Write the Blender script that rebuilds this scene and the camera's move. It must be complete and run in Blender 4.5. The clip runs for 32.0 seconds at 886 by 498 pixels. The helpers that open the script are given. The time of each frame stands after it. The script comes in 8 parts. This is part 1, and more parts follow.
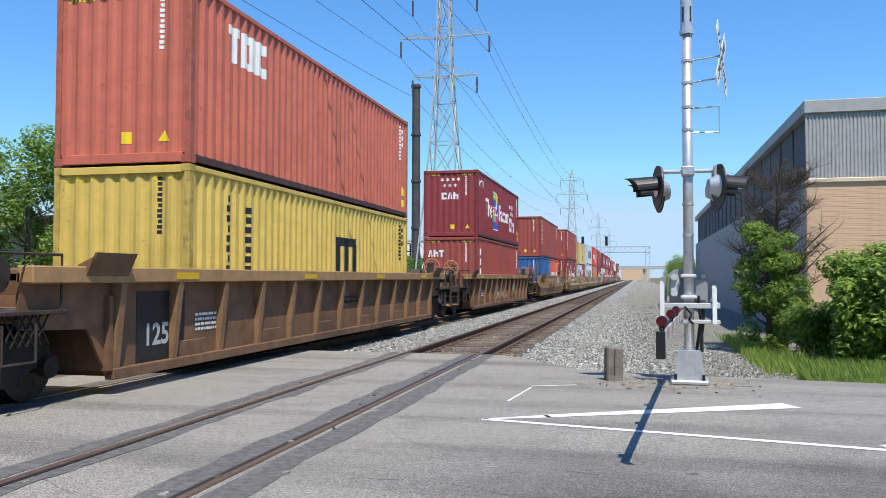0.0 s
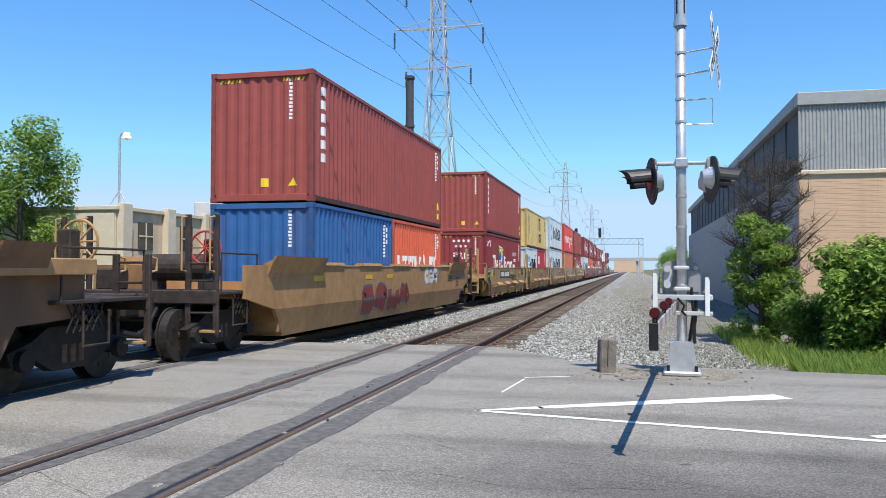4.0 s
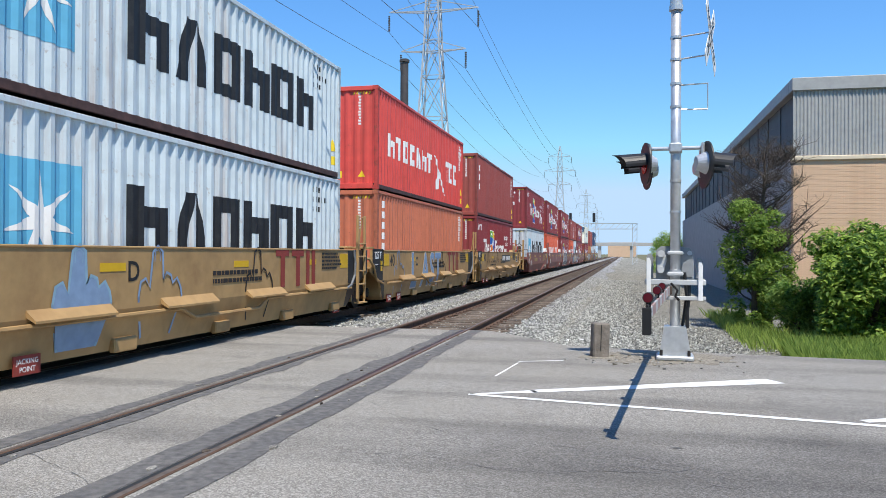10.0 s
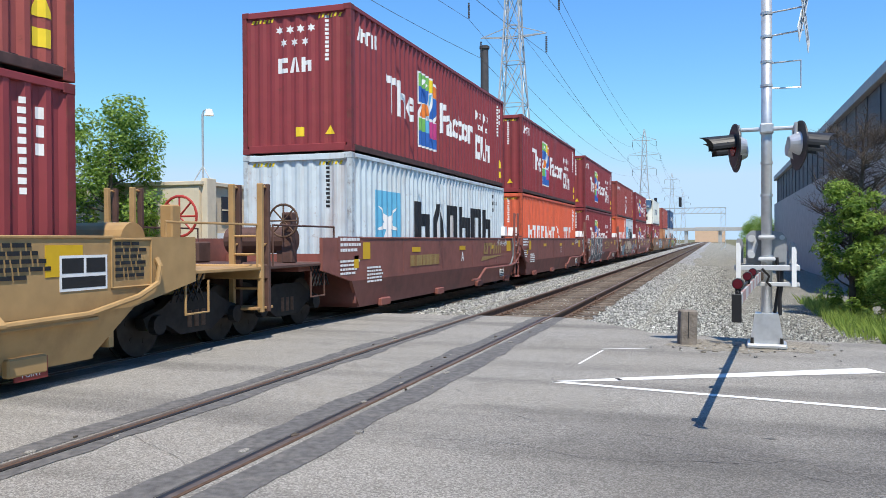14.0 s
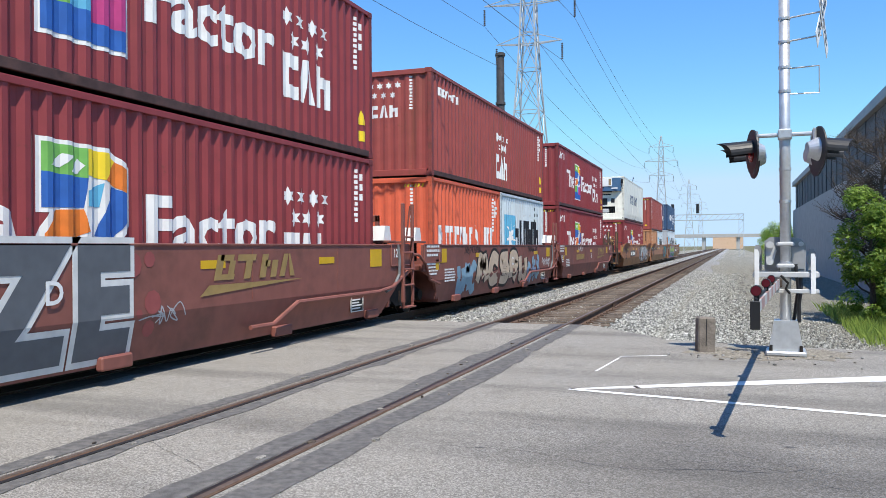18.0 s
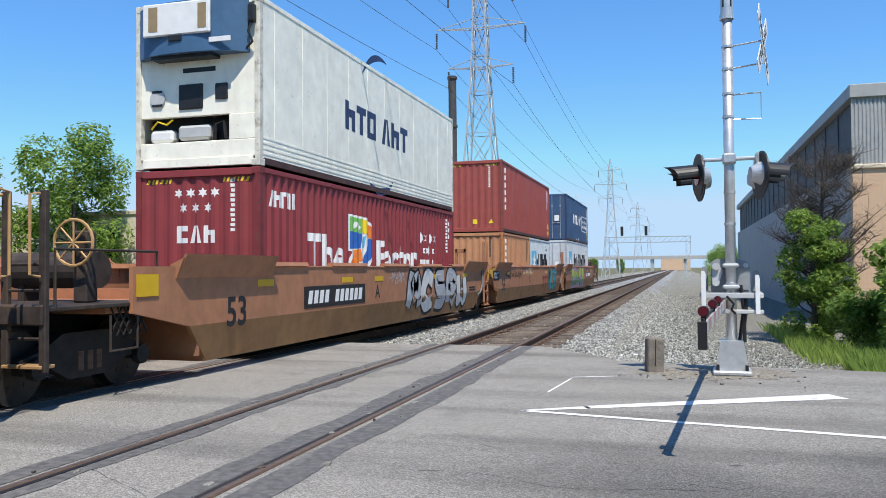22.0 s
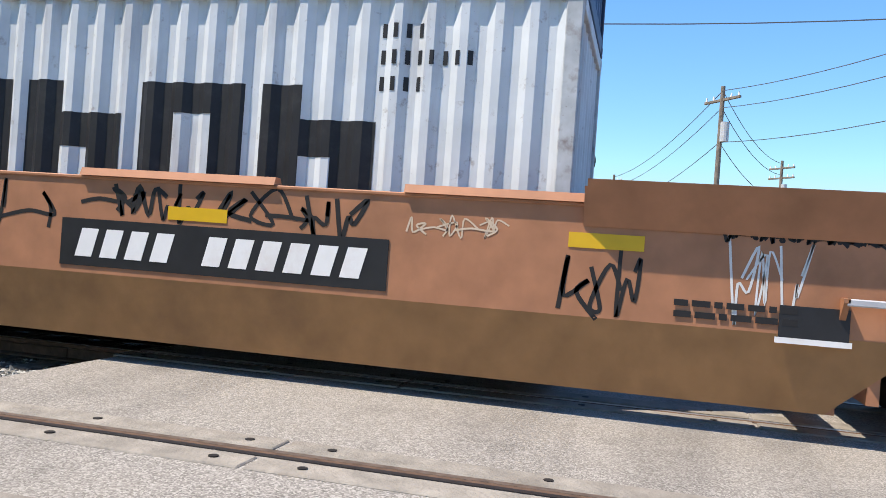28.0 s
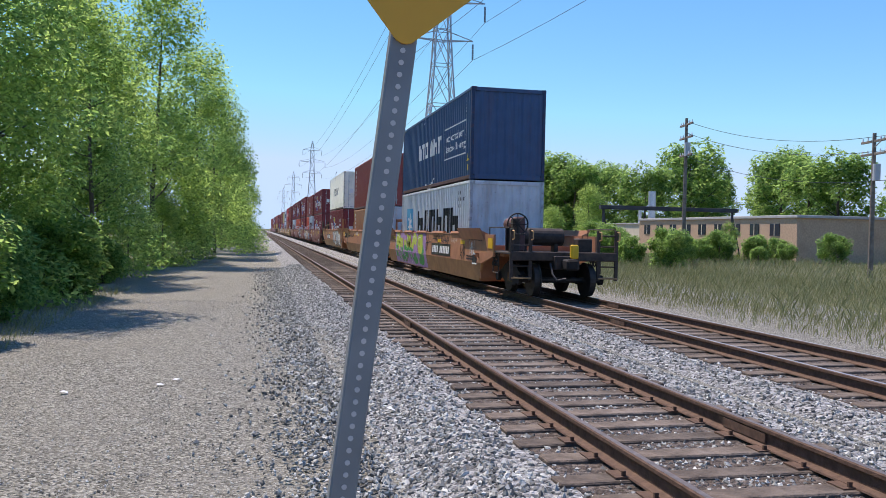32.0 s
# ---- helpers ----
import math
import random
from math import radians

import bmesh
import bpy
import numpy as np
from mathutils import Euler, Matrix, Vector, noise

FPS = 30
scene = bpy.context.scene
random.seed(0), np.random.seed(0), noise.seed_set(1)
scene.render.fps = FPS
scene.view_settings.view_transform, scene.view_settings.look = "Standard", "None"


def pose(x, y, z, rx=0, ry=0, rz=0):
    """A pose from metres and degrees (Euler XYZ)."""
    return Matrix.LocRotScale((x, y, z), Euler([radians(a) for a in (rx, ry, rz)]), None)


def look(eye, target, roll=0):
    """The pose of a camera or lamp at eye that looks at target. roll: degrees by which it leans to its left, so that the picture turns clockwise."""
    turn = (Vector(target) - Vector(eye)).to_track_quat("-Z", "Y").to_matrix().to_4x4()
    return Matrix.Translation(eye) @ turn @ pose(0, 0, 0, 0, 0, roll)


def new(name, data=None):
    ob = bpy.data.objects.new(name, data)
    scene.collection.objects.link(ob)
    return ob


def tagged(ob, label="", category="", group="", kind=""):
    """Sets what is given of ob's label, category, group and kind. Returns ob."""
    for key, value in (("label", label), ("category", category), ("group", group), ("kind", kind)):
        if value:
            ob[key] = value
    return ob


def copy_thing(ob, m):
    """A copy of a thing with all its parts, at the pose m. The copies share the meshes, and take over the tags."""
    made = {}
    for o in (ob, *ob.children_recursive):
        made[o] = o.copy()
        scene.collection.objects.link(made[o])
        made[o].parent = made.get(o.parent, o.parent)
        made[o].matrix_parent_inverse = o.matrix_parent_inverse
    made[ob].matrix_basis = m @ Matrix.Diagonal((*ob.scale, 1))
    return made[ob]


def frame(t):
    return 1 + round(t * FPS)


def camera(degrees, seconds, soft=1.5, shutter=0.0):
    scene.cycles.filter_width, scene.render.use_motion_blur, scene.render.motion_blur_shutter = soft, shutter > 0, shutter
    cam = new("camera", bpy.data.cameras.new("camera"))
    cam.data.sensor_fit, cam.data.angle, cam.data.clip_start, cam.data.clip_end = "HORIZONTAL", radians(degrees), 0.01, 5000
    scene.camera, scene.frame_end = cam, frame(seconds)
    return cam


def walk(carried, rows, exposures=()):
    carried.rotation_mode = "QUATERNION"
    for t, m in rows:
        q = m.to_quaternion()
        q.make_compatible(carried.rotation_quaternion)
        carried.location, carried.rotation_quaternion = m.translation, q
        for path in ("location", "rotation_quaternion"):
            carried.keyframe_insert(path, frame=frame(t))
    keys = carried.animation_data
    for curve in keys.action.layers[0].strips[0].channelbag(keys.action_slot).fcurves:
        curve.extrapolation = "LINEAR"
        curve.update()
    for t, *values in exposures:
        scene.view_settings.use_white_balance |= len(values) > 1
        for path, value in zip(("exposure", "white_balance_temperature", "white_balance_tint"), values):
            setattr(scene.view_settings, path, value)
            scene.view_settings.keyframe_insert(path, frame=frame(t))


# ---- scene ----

# ---------- camera and its path ----------
EYE = 1.5
cam = camera(57.15, 32.0, soft=0.8)
TURN = [  # seconds, yaw, pitch, roll while it stands at the road's edge
    (0.0, 13.51, 1.97, -0.09), (0.5, 13.54, 1.88, -0.03), (1.0, 13.30, 1.83, -0.01), (1.5, 13.18, 1.78, -0.07),
    (2.0, 13.23, 1.74, -0.05), (2.5, 13.17, 1.61, -0.08), (3.0, 13.04, 1.54, -0.05), (3.5, 13.08, 1.49, -0.05),
    (4.5, 13.0, 1.28, -0.15), (5.5, 12.89, 1.07, -0.25), (6.0, 12.74, 0.95, -0.25), (6.5, 12.62, 0.93, -0.30),
    (7.0, 12.57, 0.87, -0.27), (7.5, 12.46, 0.63, -0.26), (8.0, 12.27, 0.52, -0.24), (8.5, 12.31, 0.51, -0.28),
    (9.0, 12.46, 0.52, -0.25), (9.5, 12.52, 0.40, -0.24), (10.0, 12.65, 0.28, -0.29), (10.5, 12.77, 0.28, -0.27),
    (11.0, 12.89, 0.04, -0.25), (11.5, 13.11, -0.02, -0.22), (12.0, 14.23, -0.11, -0.11), (12.5, 16.15, -0.31, 0.18),
    (13.0, 17.90, -0.66, 0.26), (13.5, 18.27, -0.67, 0.30), (14.0, 18.41, -0.61, 0.29), (14.5, 18.56, -0.67, 0.30),
    (15.5, 18.85, -0.60, 0.30), (16.5, 19.10, -0.50, 0.31), (17.0, 19.22, -0.39, 0.31), (17.5, 19.39, -0.25, 0.34),
    (18.0, 19.54, -0.11, 0.37), (18.5, 19.67, 0.0, 0.34), (19.0, 19.54, 0.15, 0.30), (19.5, 19.02, 0.27, 0.36),
    (20.0, 17.76, 0.65, 0.38), (20.5, 16.15, 1.17, 0.37), (21.0, 15.91, 1.30, 0.47), (21.5, 16.06, 1.43, 0.45),
    (22.0, 16.19, 1.40, 0.43), (22.5, 16.33, 1.25, 0.47), (23.0, 16.48, 1.11, 0.42), (23.5, 16.61, 1.01, 0.42),
    (24.0, 16.77, 0.92, 0.46), (24.5, 16.91, 0.81, 0.37), (25.5, 17.3, 0.95, 0.36), (26.5, 17.84, 1.08, 0.34)]
rows = [(t, pose(0, 0, EYE, 90 + p, r, y)) for t, y, p, r in TURN]
rows += [(t, pose(x, y, z, 90 + p, r, w)) for t, x, y, z, w, p, r in (
    (26.8, -0.01, 0.0, 1.48, 20.8, 1.09, 0.1), (27.0, -0.03, 0.03, 1.45, 29.0, 1.2, -0.2),
    (27.1, -0.05, 0.05, 1.43, 34.8, 1.07, -0.6), (27.4, -0.30, 0.06, 1.42, 52.6, 0.15, -2.57),
    (27.7, -0.40, 0.12, 1.20, 80.97, 0.85, -3.17), (28.0, -0.47, 0.0, 1.16, 103.9, -0.02, -4.08),
    (28.5, -0.45, -0.10, 1.50, 142.15, -4.89, -1.24), (29.0, -0.55, 0.0, 1.41, 162.8, -3.91, -1.25),
    (29.5, -0.40, 0.0, 1.44, 169.6, -3.5, -1.0), (30.0, -0.245, 0.0, 1.44, 172.82, -2.71, -0.9),
    (30.4, -0.25, 0.0, 1.44, 173.7, -2.0, -1.3), (30.8, -0.25, -0.16, 1.44, 173.6, -1.6, -1.6),
    (31.0, -0.25, -0.45, 1.45, 173.2, -1.55, -1.6), (31.3, -0.25, -1.25, 1.49, 171.3, -1.45, -1.5),
    (31.6, -0.29, -2.10, 1.54, 169.2, -1.3, -1.4), (32.0, -0.31, -2.82, 1.60, 167.2, -1.2, -1.2))]
BALANCE = [(0.0, 0.25, 6500, 10), (3.0, 0.28, 6500, 10), (11.5, 0.26, 6500, 10), (13.0, 0.29, 6500, 10), (19.0, 0.34, 6500, 10), (21.0, 0.22, 6500, 10), (26.5, 0.20, 6500, 10), (27.2, 0.20, 6500, 11),
           (28.0, 0.62, 7000, 15), (28.5, 0.60, 7100, 17), (29.0, 0.55, 6800, 18), (30.0, 0.48, 6600, 19), (32.0, 0.32, 6600, 20)]     # seconds, stops, kelvin, tint
walk(cam, rows, exposures=BALANCE)


# ---------- daylight ----------
SUN_EL, SUN_AZ = 62.0, 150.0     # degrees; azimuth from +y towards +x
world = bpy.data.worlds.new("sky")
scene.world = world
world.use_nodes = True
wn = world.node_tree.nodes
sky = wn.new("ShaderNodeTexSky")
sky.sky_type, sky.sun_disc = "NISHITA", False
sky.sun_elevation, sky.sun_rotation = radians(SUN_EL), radians(SUN_AZ)
sky.air_density, sky.dust_density, sky.ozone_density = 1.0, 0.0, 3.0
wn["Background"].inputs["Strength"].default_value = 0.15
deep = wn.new("ShaderNodeHueSaturation")
deep.inputs["Saturation"].default_value = 1.30
soft = wn.new("ShaderNodeGamma")     # even, hazeless air
soft.inputs["Gamma"].default_value = 0.80
world.node_tree.links.new(sky.outputs["Color"], soft.inputs["Color"])
world.node_tree.links.new(soft.outputs["Color"], deep.inputs["Color"])
tint = wn.new("ShaderNodeMix")       # clear early-summer air: a cooler horizon
tint.data_type, tint.blend_type = "RGBA", "MULTIPLY"
tint.inputs["Factor"].default_value = 1.0
tint.inputs["B"].default_value = (0.93, 1.24, 1.52, 1)
world.node_tree.links.new(deep.outputs["Color"], tint.inputs["A"])
pale = wn.new("ShaderNodeMix")       # thin haze evens out the air near the horizon
pale.data_type, pale.blend_type = "RGBA", "DARKEN"
pale.inputs["Factor"].default_value = 1.0
pale.inputs["B"].default_value = (3.0, 4.2, 5.6, 1)
world.node_tree.links.new(tint.outputs["Result"], pale.inputs["A"])
world.node_tree.links.new(pale.outputs["Result"], wn["Background"].inputs["Color"])
lamp = bpy.data.lights.new("sun", "SUN")
lamp.energy, lamp.angle, lamp.color = 4.7, radians(0.55), (1.0, 0.94, 0.84)
sun = new("sun", lamp)
a, e = radians(SUN_AZ), radians(SUN_EL)
sun.matrix_world = look((math.sin(a) * math.cos(e) * 80, math.cos(a) * math.cos(e) * 80, math.sin(e) * 80), (0, 0, 0))
scene.view_settings.exposure = 0.0


# ---------- materials ----------
MATS = {}


def mat(name, color, rough=0.7, metal=0.0, var=0.12, scale=6.0, bump=0.0, bscale=40.0, dirt=None, dirt_amount=0.0,
        dirt_scale=1.5, streak=False, emit=0.0, spec=0.4, obj_var=0.0, chips=0.0):
    """A painted or raw surface: base colour, fine grain, large stains of a second colour, fine relief."""
    if name in MATS:
        return MATS[name]
    m = bpy.data.materials.new(name)
    m.use_nodes = True
    nt = m.node_tree
    n, l = nt.nodes, nt.links
    b = n["Principled BSDF"]
    b.inputs["Roughness"].default_value, b.inputs["Metallic"].default_value = rough, metal
    b.inputs["Specular IOR Level"].default_value = spec
    tc = n.new("ShaderNodeTexCoord")
    src = tc.outputs["Object"]
    if streak:
        mp = n.new("ShaderNodeMapping")
        mp.inputs["Scale"].default_value = (1, 1, 0.12)
        l.new(src, mp.inputs["Vector"])
        src2 = mp.outputs["Vector"]
    else:
        src2 = src
    nz = n.new("ShaderNodeTexNoise")
    nz.inputs["Scale"].default_value, nz.inputs["Detail"].default_value = scale, 6
    l.new(src, nz.inputs["Vector"])
    lo = tuple(c * (1 - var) for c in color) + (1,)
    hi = tuple(min(1, c * (1 + var)) for c in color) + (1,)
    rp = n.new("ShaderNodeValToRGB")
    rp.color_ramp.elements[0].position, rp.color_ramp.elements[1].position = 0.3, 0.7
    rp.color_ramp.elements[0].color, rp.color_ramp.elements[1].color = lo, hi
    l.new(nz.outputs["Fac"], rp.inputs["Fac"])
    col = rp.outputs["Color"]
    if dirt:
        dz = n.new("ShaderNodeTexNoise")
        dz.inputs["Scale"].default_value, dz.inputs["Detail"].default_value, dz.inputs["Roughness"].default_value = dirt_scale, 8, 0.65
        l.new(src2, dz.inputs["Vector"])
        dr = n.new("ShaderNodeValToRGB")
        dr.color_ramp.elements[0].position, dr.color_ramp.elements[1].position = 0.52, 0.72
        dr.color_ramp.elements[1].color = (dirt_amount,) * 3 + (1,)
        l.new(dz.outputs["Fac"], dr.inputs["Fac"])
        mx = n.new("ShaderNodeMix")
        mx.data_type = "RGBA"
        l.new(dr.outputs["Color"], mx.inputs["Factor"])
        l.new(col, mx.inputs["A"])
        mx.inputs["B"].default_value = (*dirt, 1)
        col = mx.outputs["Result"]
    for sc_, lo_, hi_ in ((7.0, 0.60, 0.70), (22.0, 0.64, 0.72)) if chips else ():
        cz = n.new("ShaderNodeTexNoise")
        cz.inputs["Scale"].default_value, cz.inputs["Detail"].default_value, cz.inputs["Roughness"].default_value = sc_, 9, 0.7
        l.new(src, cz.inputs["Vector"])
        cr = n.new("ShaderNodeValToRGB")
        cr.color_ramp.elements[0].position, cr.color_ramp.elements[1].position = lo_, hi_
        cr.color_ramp.elements[1].color = (chips,) * 3 + (1,)
        l.new(cz.outputs["Fac"], cr.inputs["Fac"])
        cm = n.new("ShaderNodeMix")
        cm.data_type = "RGBA"
        l.new(cr.outputs["Color"], cm.inputs["Factor"])
        l.new(col, cm.inputs["A"])
        cm.inputs["B"].default_value = (*(v * 0.7 for v in dirt), 1)
        col = cm.outputs["Result"]
    if obj_var:
        oi = n.new("ShaderNodeObjectInfo")
        hv = n.new("ShaderNodeHueSaturation")
        mr = n.new("ShaderNodeMapRange")
        mr.inputs["To Min"].default_value, mr.inputs["To Max"].default_value = 1 - obj_var, 1 + obj_var
        l.new(oi.outputs["Random"], mr.inputs["Value"])
        l.new(mr.outputs["Result"], hv.inputs["Value"])
        l.new(col, hv.inputs["Color"])
        col = hv.outputs["Color"]
    l.new(col, b.inputs["Base Color"])
    if bump:
        bz = n.new("ShaderNodeTexNoise")
        bz.inputs["Scale"].default_value, bz.inputs["Detail"].default_value = bscale, 4
        l.new(src, bz.inputs["Vector"])
        bp = n.new("ShaderNodeBump")
        bp.inputs["Strength"].default_value, bp.inputs["Distance"].default_value = bump, 0.02
        l.new(bz.outputs["Fac"], bp.inputs["Height"])
        l.new(bp.outputs["Normal"], b.inputs["Normal"])
    if emit:
        b.inputs["Emission Color"].default_value = (*color, 1)
        b.inputs["Emission Strength"].default_value = emit
    MATS[name] = m
    return m


def ground_mat(name, colors, cell=18.0, fine=60.0, patch=0.35, bump=0.6, dist=0.03, rough=0.95, patch_color=None, lane=None, band=None):
    """Loose or bound stones: cells of several greys, large patches of a second tone, relief from the cells."""
    m = bpy.data.materials.new(name)
    m.use_nodes = True
    nt = m.node_tree
    n, l = nt.nodes, nt.links
    b = n["Principled BSDF"]
    b.inputs["Roughness"].default_value = rough
    b.inputs["Specular IOR Level"].default_value = 0.25
    tc = n.new("ShaderNodeTexCoord")
    vo = n.new("ShaderNodeTexVoronoi")
    vo.inputs["Scale"].default_value = cell
    l.new(tc.outputs["Object"], vo.inputs["Vector"])
    sep = n.new("ShaderNodeSeparateColor")
    l.new(vo.outputs["Color"], sep.inputs["Color"])
    rp = n.new("ShaderNodeValToRGB")
    el = rp.color_ramp.elements
    for i, c in enumerate(colors):
        pos = i / max(1, len(colors) - 1)
        if i == 0:
            q = el[0]
        elif i == len(colors) - 1:
            q = el[-1]
        else:
            q = el.new(pos)
        q.position, q.color = pos, (*c, 1)
    l.new(sep.outputs["Red"], rp.inputs["Fac"])
    nz = n.new("ShaderNodeTexNoise")
    nz.inputs["Scale"].default_value, nz.inputs["Detail"].default_value, nz.inputs["Roughness"].default_value = 0.35, 9, 0.6
    l.new(tc.outputs["Object"], nz.inputs["Vector"])
    pr = n.new("ShaderNodeValToRGB")
    pr.color_ramp.elements[0].position, pr.color_ramp.elements[1].position = 0.38, 0.68
    pr.color_ramp.elements[1].color = (patch,) * 3 + (1,)
    l.new(nz.outputs["Fac"], pr.inputs["Fac"])
    mx = n.new("ShaderNodeMix")
    mx.data_type = "RGBA"
    l.new(pr.outputs["Color"], mx.inputs["Factor"])
    l.new(rp.outputs["Color"], mx.inputs["A"])
    mx.inputs["B"].default_value = (*(patch_color or colors[0]), 1)
    col = mx.outputs["Result"]
    if lane:        # long stains in the way of the traffic, and blotches
        for sc, det, lo, hi, amt in (((0.10, 1.1, 1), 6, 0.46, 0.66, 0.75), ((1.6, 1.6, 1), 7, 0.56, 0.74, 0.5)):
            mp = n.new("ShaderNodeMapping")
            mp.inputs["Scale"].default_value = sc
            l.new(tc.outputs["Object"], mp.inputs["Vector"])
            lz = n.new("ShaderNodeTexNoise")
            lz.inputs["Scale"].default_value, lz.inputs["Detail"].default_value = 1.0, det
            l.new(mp.outputs["Vector"], lz.inputs["Vector"])
            lr = n.new("ShaderNodeValToRGB")
            lr.color_ramp.elements[0].position, lr.color_ramp.elements[1].position = lo, hi
            lr.color_ramp.elements[1].color = (amt,) * 3 + (1,)
            l.new(lz.outputs["Fac"], lr.inputs["Fac"])
            m2 = n.new("ShaderNodeMix")
            m2.data_type, m2.blend_type = "RGBA", "MULTIPLY"
            l.new(lr.outputs["Color"], m2.inputs["Factor"])
            l.new(col, m2.inputs["A"])
            m2.inputs["B"].default_value = (0.60, 0.60, 0.61, 1)
            col = m2.outputs["Result"]
    if band:        # the lane that wheels have blackened, with a wandering edge
        mid, half, amt = band
        sp = n.new("ShaderNodeSeparateXYZ")
        l.new(tc.outputs["Object"], sp.inputs["Vector"])
        wz = n.new("ShaderNodeTexNoise")
        wz.inputs["Scale"].default_value, wz.inputs["Detail"].default_value = 0.45, 7
        l.new(tc.outputs["Object"], wz.inputs["Vector"])
        def calc(op, p, q):
            nd = n.new("ShaderNodeMath")
            nd.operation = op
            for k_, v_ in enumerate((p, q)):
                if isinstance(v_, (int, float)):
                    nd.inputs[k_].default_value = v_
                elif v_ is not None:
                    l.new(v_, nd.inputs[k_])
            return nd.outputs["Value"]
        off = calc("MULTIPLY", calc("SUBTRACT", wz.outputs["Fac"], 0.5), 4.5)
        along = calc("MULTIPLY", sp.outputs["X"], -0.06)
        d = calc("ABSOLUTE", calc("SUBTRACT", calc("ADD", calc("ADD", sp.outputs["Y"], off), along), mid), None)
        def ramp(v, lo, hi, to):
            r_ = n.new("ShaderNodeMapRange")
            r_.interpolation_type = "SMOOTHSTEP"
            for k_, q_ in (("From Min", lo), ("From Max", hi), ("To Min", 0.0), ("To Max", to)):
                r_.inputs[k_].default_value = q_
            l.new(v, r_.inputs["Value"])
            return r_.outputs["Result"]
        f = calc("MULTIPLY", ramp(d, half, 0.4, amt), ramp(sp.outputs["X"], -2.6, 0.2, 1.0))
        m3 = n.new("ShaderNodeMix")
        m3.data_type, m3.blend_type = "RGBA", "MULTIPLY"
        l.new(f, m3.inputs["Factor"])
        l.new(col, m3.inputs["A"])
        m3.inputs["B"].default_value = (0.56, 0.56, 0.575, 1)
        col = m3.outputs["Result"]
    l.new(col, b.inputs["Base Color"])
    fz = n.new("ShaderNodeTexNoise")
    fz.inputs["Scale"].default_value = fine
    l.new(tc.outputs["Object"], fz.inputs["Vector"])
    ad = n.new("ShaderNodeMath")
    ad.operation = "SUBTRACT"
    l.new(fz.outputs["Fac"], ad.inputs[0])
    l.new(vo.outputs["Distance"], ad.inputs[1])
    bp = n.new("ShaderNodeBump")
    bp.inputs["Strength"].default_value, bp.inputs["Distance"].default_value = bump, dist
    l.new(ad.outputs["Value"], bp.inputs["Height"])
    l.new(bp.outputs["Normal"], b.inputs["Normal"])
    MATS[name] = m
    return m


def leaf_mat(name, dark, light, trans=0.3):
    m = bpy.data.materials.new(name)
    m.use_nodes = True
    n, l = m.node_tree.nodes, m.node_tree.links
    b = n["Principled BSDF"]
    b.inputs["Roughness"].default_value = 0.6
    b.inputs["Specular IOR Level"].default_value = 0.3
    g = n.new("ShaderNodeNewGeometry")
    rp = n.new("ShaderNodeValToRGB")
    rp.color_ramp.elements[0].color, rp.color_ramp.elements[1].color = (*dark, 1), (*light, 1)
    l.new(g.outputs["Random Per Island"], rp.inputs["Fac"])
    l.new(rp.outputs["Color"], b.inputs["Base Color"])
    t = n.new("ShaderNodeBsdfTranslucent")
    l.new(rp.outputs["Color"], t.inputs["Color"])
    ms = n.new("ShaderNodeMixShader")
    ms.inputs["Fac"].default_value = trans
    l.new(b.outputs["BSDF"], ms.inputs[1])
    l.new(t.outputs["BSDF"], ms.inputs[2])
    l.new(ms.outputs["Shader"], n["Material Output"].inputs["Surface"])
    MATS[name] = m
    return m


ASPHALT = ground_mat("asphalt", [(0.15, 0.142, 0.126), (0.255, 0.24, 0.214), (0.43, 0.408, 0.368)], 105, 190, 0.42, 0.5, 0.005,
                     patch_color=(0.265, 0.242, 0.198), lane=True, band=(5.6, 2.5, 0.95))
TAR = mat("old_tar_patch", (0.125, 0.12, 0.115), 0.85, var=0.3, scale=14, bump=0.5, bscale=120, dirt=(0.20, 0.185, 0.165), dirt_amount=0.8, dirt_scale=3.5)
GROOVE = mat("caked_groove_dirt", (0.085, 0.066, 0.05), 0.95, var=0.4, scale=10, bump=0.8, bscale=60, dirt=(0.17, 0.135, 0.10), dirt_amount=0.7, dirt_scale=4)
GRAVEL = ground_mat("gravel_ground", [(0.06, 0.057, 0.045), (0.19, 0.18, 0.148), (0.30, 0.285, 0.235), (0.54, 0.515, 0.43)], 46, 110, 0.4, 1.0, 0.022,
                    patch_color=(0.27, 0.253, 0.205))
BALLAST = ground_mat("ballast_bed", [(0.08, 0.078, 0.074), (0.24, 0.236, 0.225), (0.38, 0.372, 0.355), (0.58, 0.57, 0.545)], 24, 70, 0.15, 1.0, 0.04,
                     patch_color=(0.29, 0.285, 0.275))
DIRT = ground_mat("trodden_dirt", [(0.15, 0.13, 0.10), (0.26, 0.235, 0.19), (0.40, 0.37, 0.31)], 40, 90, 0.5, 0.7, 0.02, patch_color=(0.21, 0.18, 0.14))
RUSTBED = ground_mat("rusty_ballast", [(0.07, 0.055, 0.045), (0.15, 0.12, 0.10), (0.24, 0.20, 0.17)], 20, 60, 0.4, 1.0, 0.05,
                     patch_color=(0.12, 0.085, 0.06))
STONE = None


